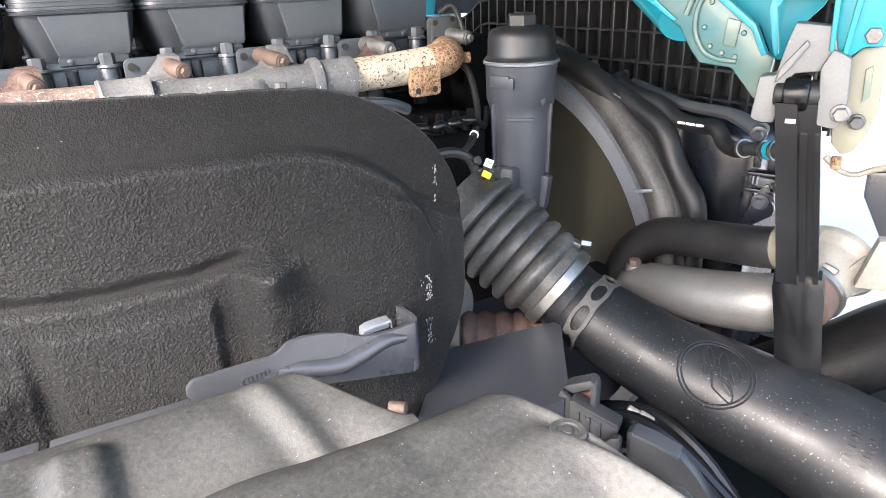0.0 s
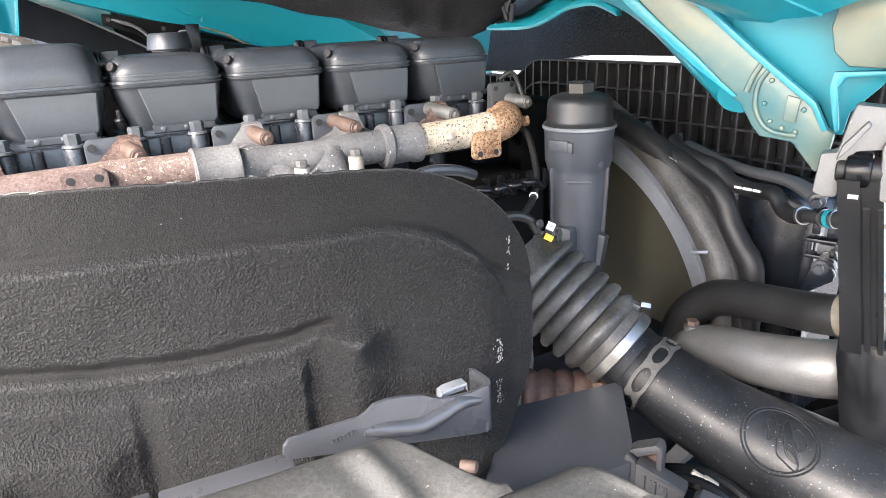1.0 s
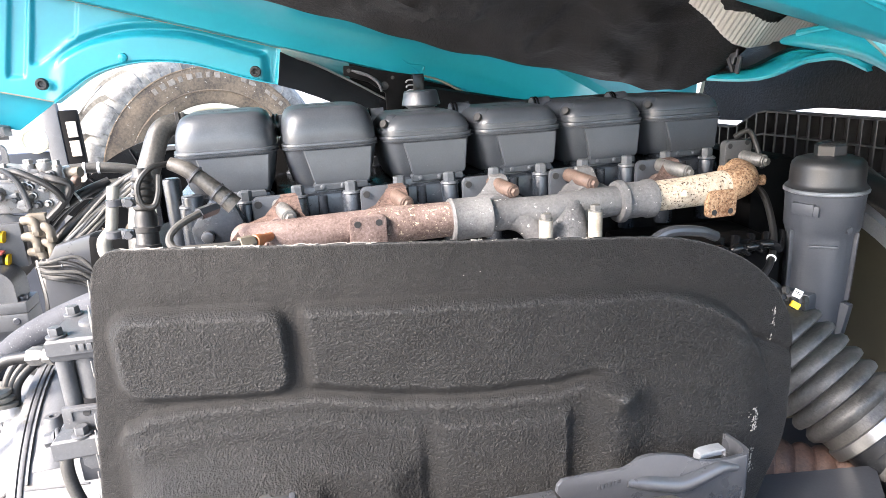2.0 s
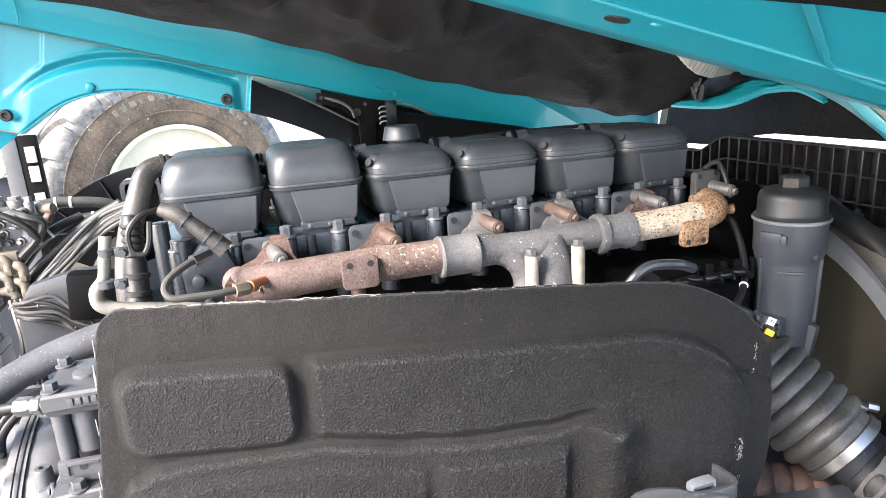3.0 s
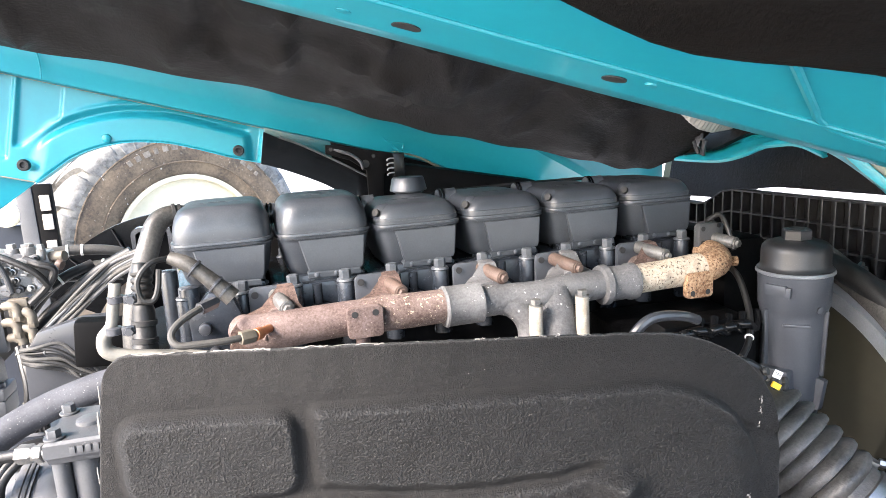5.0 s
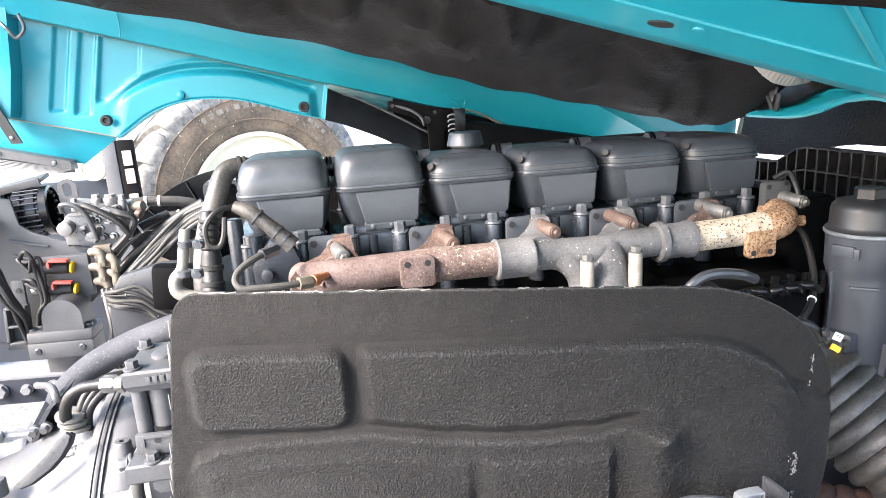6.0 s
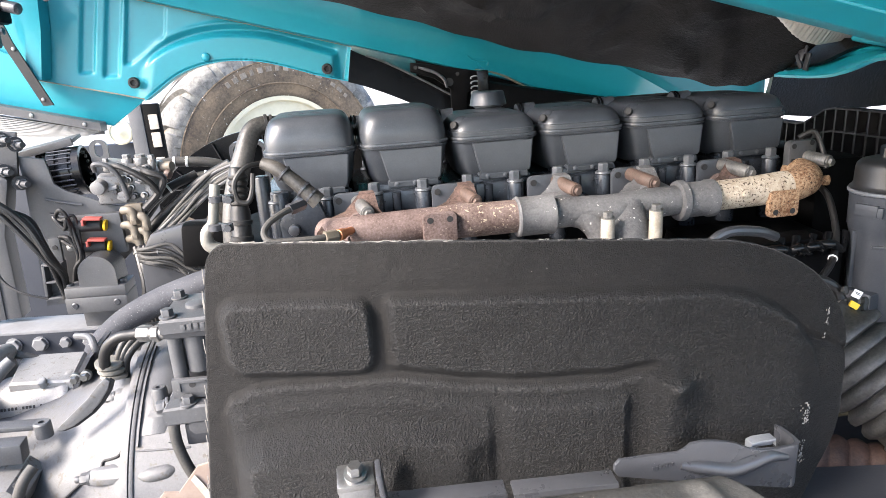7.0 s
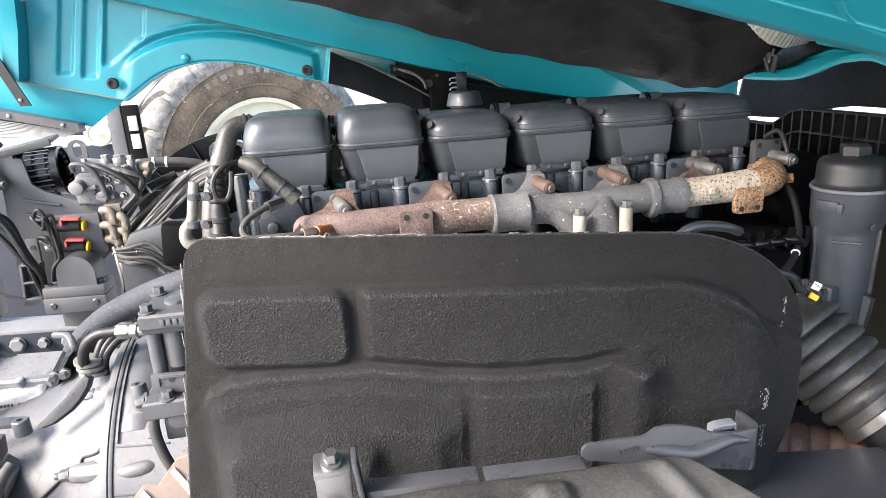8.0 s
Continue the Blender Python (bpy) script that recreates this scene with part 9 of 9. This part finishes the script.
for k, (x, z) in enumerate(((-0.500, 1.232), (-0.475, 1.215), (-0.505, 1.195), (-0.478, 1.18), (-0.500, 1.160))):
    bm = bmesh.new()
    sweep(bm, [(x - 0.012, 0.56, z + 0.006), (x + 0.004, 0.55, z + 0.008), (x + 0.014, 0.548, z - 0.002), (x + 0.014, 0.548, z - 0.018)], 0.010, 12)
    part("elbow", bm, M_BRASS, bv)
    bm = bmesh.new()
    hexa(bm, (x + 0.014, 0.548, z - 0.016), (x + 0.014, 0.548, z - 0.028), 0.011)
    part("nut", bm, M_BRASS, bv)
bm = bmesh.new()
box(bm, (-0.49, 0.575, 1.20), (0.040, 0.02, 0.10), 0.004)
part("backing", bm, M_BRASS, bv)
for zz, nm in ((1.212, 0), (1.160, 1)):
    cn = thing("cable_connector", (-0.585, 0.54, zz - 0.015), "black cable connector with red lock and yellow seal", "connector", "red locked connectors")
    bm = bmesh.new()
    cyl(bm, (-0.632, 0.545, zz + 0.002), (-0.560, 0.545, zz - 0.002), 0.014, n=16, bevel=0.003)
    part("body", bm, M_INK, cn)
    bm = bmesh.new()
    box(bm, (-0.574, 0.532, zz + 0.019), (0.040, 0.022, 0.006), 0.002, (0, 6, 0))
    box(bm, (-0.594, 0.530, zz + 0.012), (0.006, 0.022, 0.014), 0.002)
    part("lock", bm, M_RED, cn, "red lock")
    bm = bmesh.new()
    cyl(bm, (-0.556, 0.545, zz - 0.002), (-0.551, 0.545, zz - 0.003), 0.0135, n=16)
    part("seal", bm, M_YELLOW, cn, "yellow seal")
    bm = bmesh.new()
    cyl(bm, (-0.648, 0.545, zz + 0.003), (-0.630, 0.545, zz + 0.002), 0.010, n=14, bevel=0.002)
    part("crimp", bm, M_ZINC, cn)
bm = bmesh.new()
box(bm, (-0.575, 0.565, 1.185), (0.11, 0.02, 0.10), 0.004)
single("connector_plate", bm, M_PLATE, "grey plate behind the cable connectors", "plate")
rw = random.Random(11)


def loose(points, amount):
    """The same line with small irregular shifts, its ends kept."""
    out = [points[0]]
    for p in points[1:-1]:
        out.append(tuple(c + rw.uniform(-amount, amount) for c in p))
    return out + [points[-1]]


for k in range(5):
    z0 = 1.212 if k % 2 == 0 else 1.160
    hose("connector_lead", loose([(-0.640, 0.545, z0), (-0.655, 0.54, z0 + 0.022), (-0.640, 0.53, z0 + 0.045 - 0.01 * k), (-0.622, 0.53, z0 + 0.02), (-0.618, 0.53, 1.15), (-0.632, 0.53, 1.11), (-0.655, 0.54, 1.05)], 0.007), 0.0045, M_RUBBER, "looped black lead of the connectors", "cable")
em = thing("control_module", (-0.585, 0.50, 1.0), "grey moulded control module on the rail", "module")
bm = bmesh.new()
box(bm, (-0.585, 0.515, 1.034), (0.140, 0.08, 0.040), 0.006, (0, 2, 0))
part("base", bm, M_PLATE, em)
bm = bmesh.new()
box(bm, (-0.585, 0.535, 0.985), (0.10, 0.05, 0.050), 0.004)
part("foot", bm, M_PLATE, em)
bm = bmesh.new()
box(bm, (-0.583, 0.515, 1.066), (0.138, 0.078, 0.026), 0.006, (0, 2, 0))
part("lid", bm, M_PLATE, em)
bm = bmesh.new()
rings(bm, [[(x, y, z) for x, z in [(-0.616, 1.074)] + arc(-0.572, 1.109, 0.042, 170, 10, 10) + [(-0.530, 1.074)]] for y in (0.480, 0.555)])
part("dome", bm, M_GREYCAST, em)
for x in (-0.645, -0.527):
    bm = bmesh.new()
    cyl(bm, (x, 0.50, 1.074), (x, 0.50, 1.086), 0.010, n=14, bevel=0.002)
    part("corner_screw", bm, M_STEELGREY, em)
    bm = bmesh.new()
    lathe(bm, (x + (0.012 if x < -0.6 else -0.012), 0.4745, 1.036), [(0.008, 0), (0.006, 0.002)], 14, (0, -1, 0))
    part("front_screw", bm, M_STEELGREY, em)
for k in range(4):
    hose("air_hose", [(-0.490 + 0.010 * k, 0.53, 1.150), (-0.478 + 0.010 * k, 0.50 - 0.01 * (k % 2), 1.115), (-0.470 + 0.009 * k, 0.48, 1.07), (-0.478 + 0.009 * k, 0.48, 1.02), (-0.480 + 0.009 * k, 0.49, 0.97)], 0.0085, M_RUBBER, "black air hose dropping from the brass fittings", "hose", ties=(0.10, 0.66) if k in (0, 3) else (), tie_mat=M_BEIGE)
for k in range(7):
    dx, dz = rw.uniform(-0.012, 0.012), rw.uniform(-0.004, 0.004)
    hose("wiring_cable", loose([(-1.15, 0.50, 1.395 - 0.010 * k), (-0.95, 0.47, 1.385 - 0.010 * k), (-0.82, 0.45, 1.368 - 0.008 * k), (-0.755 + dx, 0.45, 1.318 - 0.006 * k), (-0.700 + dx, 0.45 + 0.004 * k, 1.250 + dz), (-0.664 + dx * 0.6, 0.46, 1.168), (-0.655 + dx * 0.5, 0.49, 1.11), (-0.66, 0.50, 1.05)], 0.006), 0.0052 + 0.0012 * (k % 3), M_RUBBER, "black wiring cable sweeping down to the rail", "cable", ties=(0.52,) if k == 3 else (), tie_mat=M_BEIGE)
hose("thin_wire", [(-0.80, 0.50, 1.16), (-0.78, 0.49, 1.11), (-0.74, 0.48, 1.08), (-0.69, 0.48, 1.06)], 0.003, M_RUBBER, "thin black wire sagging to the rail", "cable")
for k in range(8):
    hose("tied_cable", loose([(-0.460, 0.45, 1.165 - 0.004 * k), (-0.430, 0.42, 1.174 - 0.006 * k), (-0.383, 0.42, 1.172 - 0.008 * k), (-0.347, 0.42, 1.143 - 0.008 * k), (-0.315, 0.42, 1.108 - 0.006 * k), (-0.29, 0.40, 1.06)], 0.005), 0.0042, M_RUBBER if k % 3 else M_DUSTY, "black tied cable beside the bell housing", "cable", ties=(0.30, 0.62) if k in (2, 5) else (), tie_mat=M_RAILTOP)
for k in range(8):
    hose("long_cable", loose([(-0.21, 0.50, 1.345 - 0.004 * k), (-0.28, 0.55, 1.316 - 0.005 * k), (-0.326, 0.55, 1.284 - 0.006 * k), (-0.374, 0.55, 1.244 - 0.006 * k), (-0.431, 0.55, 1.191 - 0.006 * k), (-0.49, 0.55, 1.14 - 0.004 * k)], 0.004), 0.0045, M_DUSTY if k % 2 == 0 else M_GREYCAST, "long dusty cable between engine and valves", "cable")
hose("air_pipe", [(-0.36, 0.70, 1.29), (-0.42, 0.67, 1.268), (-0.47, 0.65, 1.235), (-0.51, 0.63, 1.19)], 0.012, M_RUBBER, "black air pipe with a white tag", "pipe", n=14, ties=(0.4,))
hose("air_pipe", [(-0.26, 0.64, 1.32), (-0.33, 0.64, 1.285), (-0.40, 0.63, 1.235), (-0.46, 0.62, 1.185), (-0.50, 0.60, 1.13)], 0.013, M_RUBBER, "thick black air pipe between engine and valves", "pipe", n=14)
hose("loop_hose", [(-0.545, 0.70, 1.305), (-0.50, 0.72, 1.318), (-0.42, 0.74, 1.322), (-0.34, 0.75, 1.314), (-0.298, 0.76, 1.297), (-0.33, 0.75, 1.280), (-0.40, 0.74, 1.272), (-0.46, 0.70, 1.240), (-0.51, 0.66, 1.18)], 0.013, M_DUSTY, "dusty looped air hose with ribbed sleeves", "hose", n=14, ties=(0.26, 0.30, 0.62, 0.66))
hose("loop_hose", [(-0.55, 0.66, 1.30), (-0.50, 0.66, 1.285), (-0.44, 0.67, 1.268), (-0.37, 0.70, 1.262), (-0.30, 0.72, 1.25)], 0.011, M_RUBBER, "black air hose with a white tag", "hose", n=14, ties=(0.4, 0.5))
sc = thing("dark_side_cover", (-0.36, 0.47, 1.0), "dark grey side cover behind the bell housing", "cover")
bm = bmesh.new()
plate(bm, [(-0.430, 1.196), (-0.342, 1.216), (-0.290, 1.216), (-0.300, 1.000), (-0.47, 1.000), (-0.462, 1.147)], 0.03, facing(0, 0.475, 0), 0.008)
part("panel", bm, M_STEELGREY, sc)
bm = bmesh.new()
box(bm, (-0.30, 0.42, 1.17), (0.10, 0.05, 0.10), 0.012, (0, 6, 0))
part("corner", bm, M_BLOCK, sc)
for z in (1.175, 1.135):
    bm = bmesh.new()
    hexa(bm, (-0.315, 0.458, z), (-0.315, 0.448, z), 0.008)
    part("bolt", bm, M_BOLT, sc)

# mudguard and black frame on the far side
mg = thing("rear_mudguard", (-0.30, 1.02, 1.05), "black plastic mudguard with radial ribs", "mudguard")
bm = bmesh.new()
pts = arc(-0.215, 0.965, 0.405, 150, 70, 24)
low = arc(-0.215, 0.965, 0.25, 150, 70, 24)
rings(bm, [[(x, y, z) for x, z in pts + low[::-1]] for y in (1.00, 1.02)])
part("shell", bm, M_PLASTIC, mg)
for a in (132, 112, 92):
    bm = bmesh.new()
    p0, p1 = arc(-0.215, 0.965, 0.26, a, a, 1)[0], arc(-0.215, 0.965, 0.40, a, a, 1)[0]
    sweep(bm, [(p0[0], 0.997, p0[1]), ((p0[0] + p1[0]) / 2, 0.997, (p0[1] + p1[1]) / 2), (p1[0], 0.997, p1[1])], 0.004, 6, 2)
    part("rib", bm, M_PLASTIC, mg)
bm = bmesh.new()
box(bm, (-0.30, 1.04, 0.62), (0.05, 0.05, 1.24), 0.006)
part("stay", bm, M_PLASTIC, mg)
bf = thing("black_guard_frame", (-0.26, 0.80, 1.12), "black rounded guard frame beside the hose", "guard")
bm = bmesh.new()
out, inn = rounded(0.10, 0.30, 0.02, 4), rounded(0.078, 0.278, 0.012, 4)
rings(bm, [[(-0.235 + x, y, 1.205 + z) for x, z in pts] for pts, y in ((out, 0.80), (inn, 0.80), (inn, 0.84), (out, 0.84), (out, 0.80))], cap=False)
part("frame", bm, M_STEELGREY, bf)
bm = bmesh.new()
box(bm, (-0.235, 0.83, 1.205), (0.085, 0.01, 0.28), 0.003)
part("panel", bm, M_BLOCK, bf)

# black inner wing behind the covers
iw = thing("inner_wing_duct", (0.35, 1.10, 1.25), "curved black plastic inner wing behind the engine", "wing liner")
bm = bmesh.new()
topl = spline([(0.086, 0, 1.588), (0.121, 0, 1.570), (0.184, 0, 1.545), (0.274, 0, 1.498), (0.367, 0, 1.445), (0.456, 0, 1.388), (0.53, 0, 1.30), (0.55, 0, 1.22)], 5)
botl = spline([(0.068, 0, 1.488), (0.100, 0, 1.478), (0.138, 0, 1.464), (0.211, 0, 1.433), (0.276, 0, 1.400), (0.34, 0, 1.352), (0.40, 0, 1.28), (0.42, 0, 1.22)], 5)
rings(bm, [[(a.x, 1.12, a.z), (b.x, 1.10, b.z), (b.x, 1.14, b.z), (a.x, 1.16, a.z)] for a, b in zip(topl, botl)])
part("liner", bm, M_PLASTIC, iw, smooth=60)
bm = bmesh.new()
sweep(bm, [(q.x, 1.112, q.z + 0.001) for q in topl[6:]], 0.0035, 8, 1)
part("pale_edge", bm, M_GREYCAST, iw)
bm = bmesh.new()
plate(bm, [(0.090, 1.640), (0.090, 1.560), (0.184, 1.520), (0.300, 1.470), (0.300, 1.600)], 0.010, facing(0, 1.175, 0), 0.002)
part("teal_backing", bm, M_TEALDULL, iw, "teal inner wing with overspray")
# added near-black sheet, stands in for the shade below the sill lip
bm = bmesh.new()
plate(bm, [(0.300, 1.560), (0.300, 1.460), (0.44, 1.38), (0.56, 1.20), (0.80, 1.20), (0.80, 1.42), (0.60, 1.50), (0.52, 1.53)], 0.010, facing(0, 1.180, 0), 0.002)
part("dark_backing", bm, M_BLOCK, iw)
hk = thing("cab_lock_bracket", (0.40, 1.05, 1.20), "steel cab lock bracket with shade put into its plate colour and bright hooks", "bracket")
bm = bmesh.new()
plate(bm, [(0.270, 1.536), (0.300, 1.532), (0.44, 1.506), (0.486, 1.498), (0.480, 1.440), (0.45, 1.432), (0.43, 1.20), (0.40, 1.20), (0.395, 1.446), (0.345, 1.482), (0.268, 1.507)], 0.020, facing(0, 1.06, 0), 0.003)
# near-black because the plate's shadow is put into its colour
back = part("plate", bm, M_BLOCK, hk)
for x, z, r in ((0.284, 1.520, 0.006), (0.420, 1.492, 0.006), (0.392, 1.468, 0.013)):
    bm = bmesh.new()
    lathe(bm, (x, 1.0495, z), [(r, -0.002), (r, 0.0012)], 16, (0, -1, 0))
    part("hole", bm, M_INK, back)
bm = bmesh.new()
sweep(bm, [(0.292, 1.040, 1.520), (0.315, 1.036, 1.512), (0.345, 1.034, 1.500), (0.372, 1.036, 1.478), (0.380, 1.040, 1.452)], [0.005, 0.009, 0.008, 0.009, 0.005], 10, flat=0.6)
part("latch_lever", bm, M_GREYCAST, hk, "bright grey latch lever")
bm = bmesh.new()
box(bm, (0.486, 0.985, 1.440), (0.036, 0.030, 0.12), 0.004)
up = part("upright", bm, M_PLASTIC, hk)
for k in range(4):
    bm = bmesh.new()
    z = 1.483 - k * 0.0150
    sweep(bm, [(0.468, 0.972, z), (0.456, 0.970, z), (0.448, 0.970, z - 0.003), (0.447, 0.970, z - 0.008)], 0.0024, 8)
    part("hook", bm, M_RAILTOP, up)
bm = bmesh.new()
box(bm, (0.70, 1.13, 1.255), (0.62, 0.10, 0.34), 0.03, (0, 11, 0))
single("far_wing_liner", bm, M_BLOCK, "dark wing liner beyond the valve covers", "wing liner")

# ---- beyond the truck: a wheel, boards and timbers ----
def farm_wheel():
    cx, cy, cz, turn = -0.39, 3.60, 0.875, 24
    w = thing("farm_wheel", (cx, cy, 0.0), "large muddy farm tyre on a cream rim with a green hub", "wheel")
    ax = Vector((math.sin(radians(turn)), -math.cos(radians(turn)), 0))
    c = Vector((cx, cy, cz))
    R = 0.84
    bm = bmesh.new()
    lathe(bm, c - ax * 0.50, [(0.47, 0.02), (0.66, 0.0), (0.79, 0.03), (0.825, 0.08), (0.835, 0.25), (0.825, 0.42), (0.800, 0.470), (0.745, 0.500), (0.65, 0.512), (0.56, 0.505), (0.475, 0.48), (0.466, 0.30), (0.05, 0.28)], 96, ax)
    tyre = part("tyre", bm, M_TYRE, w, smooth=60)
    _, s, u = frame_along(ax)
    for k in range(20):
        a = k * math.tau / 20
        bm = bmesh.new()
        for sg in (1, -1):
            loops = []
            for q in range(7):
                f = q / 6
                ang = a + sg * 0.26 * f + (math.pi / 20 if sg < 0 else 0)
                d = s * math.cos(ang) + u * math.sin(ang)
                t = -s * math.sin(ang) + u * math.cos(ang)
                off = 0.25 + sg * 0.205 * f
                base = c - ax * 0.50 + ax * off
                half = 0.050 + 0.066 * f
                r0, r1 = R - 0.05 - 0.03 * f ** 3, R + 0.026 - 0.030 * f ** 4
                loops.append([base + d * r0 + t * half, base + d * r1 + t * (half - 0.012), base + d * r1 - t * (half - 0.012), base + d * r0 - t * half])
            # the lug's foot runs down over the shoulder
            if sg > 0:
                for r1, h, half in ((0.832, 0.462, 0.116), (0.800, 0.492, 0.112), (0.770, 0.500, 0.104)):
                    base = c - ax * 0.50 + ax * h
                    loops.append([base + d * (r1 - 0.06) + t * half, base + d * r1 + t * (half - 0.010), base + d * r1 - t * (half - 0.010), base + d * (r1 - 0.06) - t * half])
            rings(bm, loops)
        part("tread_lug", bm, M_TREAD, tyre, "pale dusty tread lug" if k == 0 else "", 30)
    b = bmesh.new()
    rings(b, [[c + (s * math.cos(a) + u * math.sin(a)) * r + ax * h for a in (k * math.tau / 96 for k in range(96))] for r, h in ((0.826, -0.100), (0.818, -0.055), (0.795, -0.018), (0.768, -0.004), (0.735, 0.003), (0.722, 0.004))], cap=False)
    part("shoulder", b, M_SHOULDER, tyre, "pale dusty shoulder of the tyre", 60)
    for k in range(64):
        ang = k * math.tau / 64
        d = s * math.cos(ang) + u * math.sin(ang)
        t = -s * math.sin(ang) + u * math.cos(ang)
        b = bmesh.new()
        wide = 0.0045
        rings(b, [[c + d * r + t * w + ax * h for w, h in ((-wide, h0 - 0.02), (-wide * 0.7, h0), (wide * 0.7, h0), (wide, h0 - 0.02))] for r, h0 in ((0.765, 0.003), (0.745, 0.009), (0.728, 0.008))])
        part("shoulder_rib", b, M_SHOULDER, tyre)
    # raised lettering blocks on the sidewall
    for k in range(16):
        if k in (8, 9, 12):
            continue
        ang = radians(60 + k * 5.2)
        d = s * math.cos(ang) + u * math.sin(ang)
        t = -s * math.sin(ang) + u * math.cos(ang)
        b = bmesh.new()
        q = bmesh.new()
        bmesh.ops.create_cube(q, size=1)
        mt = Matrix((t * (0.026 + 0.008 * (k % 3)), d * (0.036 if k < 8 else 0.026), ax * 0.008)).transposed().to_4x4()
        mt.translation = c + d * 0.672 + ax * 0.013
        bmesh.ops.transform(q, matrix=mt, verts=q.verts)
        add(b, q)
        part("lettering_bar", b, M_LETTER, tyre)
    for rr in (0.722, 0.575):
        b = bmesh.new()
        sweep(b, [c + (s * math.cos(a) + u * math.sin(a)) * rr + ax * (0.002 if rr > 0.7 else 0.008) for a in (k * math.tau / 64 for k in range(65))], 0.006, 6, 1)
        part("sidewall_ring", b, M_TYRE, tyre)
    bm = bmesh.new()
    lathe(bm, c - ax * 0.10, [(0.470, 0.07), (0.486, 0.09), (0.486, 0.108), (0.458, 0.105), (0.436, 0.02), (0.37, -0.02), (0.33, -0.03), (0.30, -0.02), (0.28, 0.03), (0.21, 0.05), (0.19, 0.05)], 72, ax)
    rim = part("rim", bm, M_RIM, w, smooth=50)
    bm = bmesh.new()
    lathe(bm, c - ax * 0.07, [(0.22, 0), (0.225, 0.03), (0.16, 0.05), (0.14, 0.11), (0.06, 0.13)], 40, ax)
    part("hub", bm, M_HUB, w, "yellow-green hub")
    for k in range(10):
        a = k * math.tau / 10
        q = c + (s * math.cos(a) + u * math.sin(a)) * 0.245 - ax * 0.05
        bm = bmesh.new()
        cyl(bm, q, q + ax * 0.008, 0.026, n=16)
        hexa(bm, q + ax * 0.008, q + ax * 0.03, 0.017)
        part("wheel_nut", bm, M_RIM, rim)
    return w


farm_wheel()
# grey panel edge and reflectors beside the wheel
pn = thing("trailer_edge", (-1.06, 2.75, 0.0), "grey trailer corner post with cream reflector strips", "trailer")
bm = bmesh.new()
box(bm, (-1.105, 2.80, 0.72), (0.080, 0.05, 1.44), 0.012)
part("post", bm, M_PLATE, pn, "grey corner post")
bm = bmesh.new()
box(bm, (-1.60, 2.86, 0.64), (0.90, 0.05, 1.10), 0.012)
part("side_board", bm, M_NAVY, pn, "dark side board")
bm = bmesh.new()
lathe(bm, (-1.200, 2.79, 1.255), [(0.068, -0.02), (0.068, 0.012), (0.058, 0.018), (0.054, 0.010), (0.030, 0.014), (0.012, 0.030), (0.001, 0.032)], 28, (0, -1, 0))
part("lamp", bm, M_RIM, pn, "round white side lamp")
bm = bmesh.new()
box(bm, (-1.020, 2.80, 0.70), (0.088, 0.04, 1.40), 0.008)
part("dark_channel", bm, M_BLOCK, pn)
for z in (1.30, 1.20, 1.06, 0.92):
    bm = bmesh.new()
    box(bm, (-1.012, 2.775, z), (0.048, 0.012, 0.082), 0.004)
    part("reflector", bm, M_CREAM, pn, "pale reflector strip")
# timbers
for k in range(3):
    bm = bmesh.new()
    box(bm, (-2.6, 3.3 + 0.02 * k, 0.14 + k * 0.26), (3.4, 0.26, 0.25), 0.015, (0, 0, 3))
    single("timber_beam", bm, M_TIMBER, "weathered brown timber beam in the yard", "timber", "timber beams")

# cab lock hanging above the far corner
lk = thing("cab_lock", (-0.90, 1.0, 1.65), "dark steel cab lock hanging from the cab corner", "lock")
bm = bmesh.new()
box(bm, (-0.895, 1.0, 1.775), (0.075, 0.07, 0.13), 0.012)
part("body", bm, M_BLOCK, lk)
for x in (-0.925, -0.885):
    bm = bmesh.new()
    plate(bm, rounded(0.026, 0.11, 0.012), 0.010, pose(x, 0.97, 1.700, 90, 0, 70), 0.002)
    part("fork", bm, M_STEELGREY, lk)
bm = bmesh.new()
cyl(bm, (-0.93, 0.97, 1.69), (-0.86, 0.97, 1.69), 0.010, n=14, bevel=0.002)
cyl(bm, (-0.86, 0.99, 1.76), (-0.81, 0.97, 1.745), 0.016, n=14, bevel=0.003)
part("pin", bm, M_STEELGREY, lk)
bm = bmesh.new()
sweep(bm, [(-0.82, 1.08, 1.83), (-0.79, 1.06, 1.80), (-0.77, 1.06, 1.775), (-0.745, 1.06, 1.80), (-0.76, 1.08, 1.84)], 0.005, 8)
single("wire_hook", bm, M_STEELGREY, "bent wire hook on the cab panel", "hook")
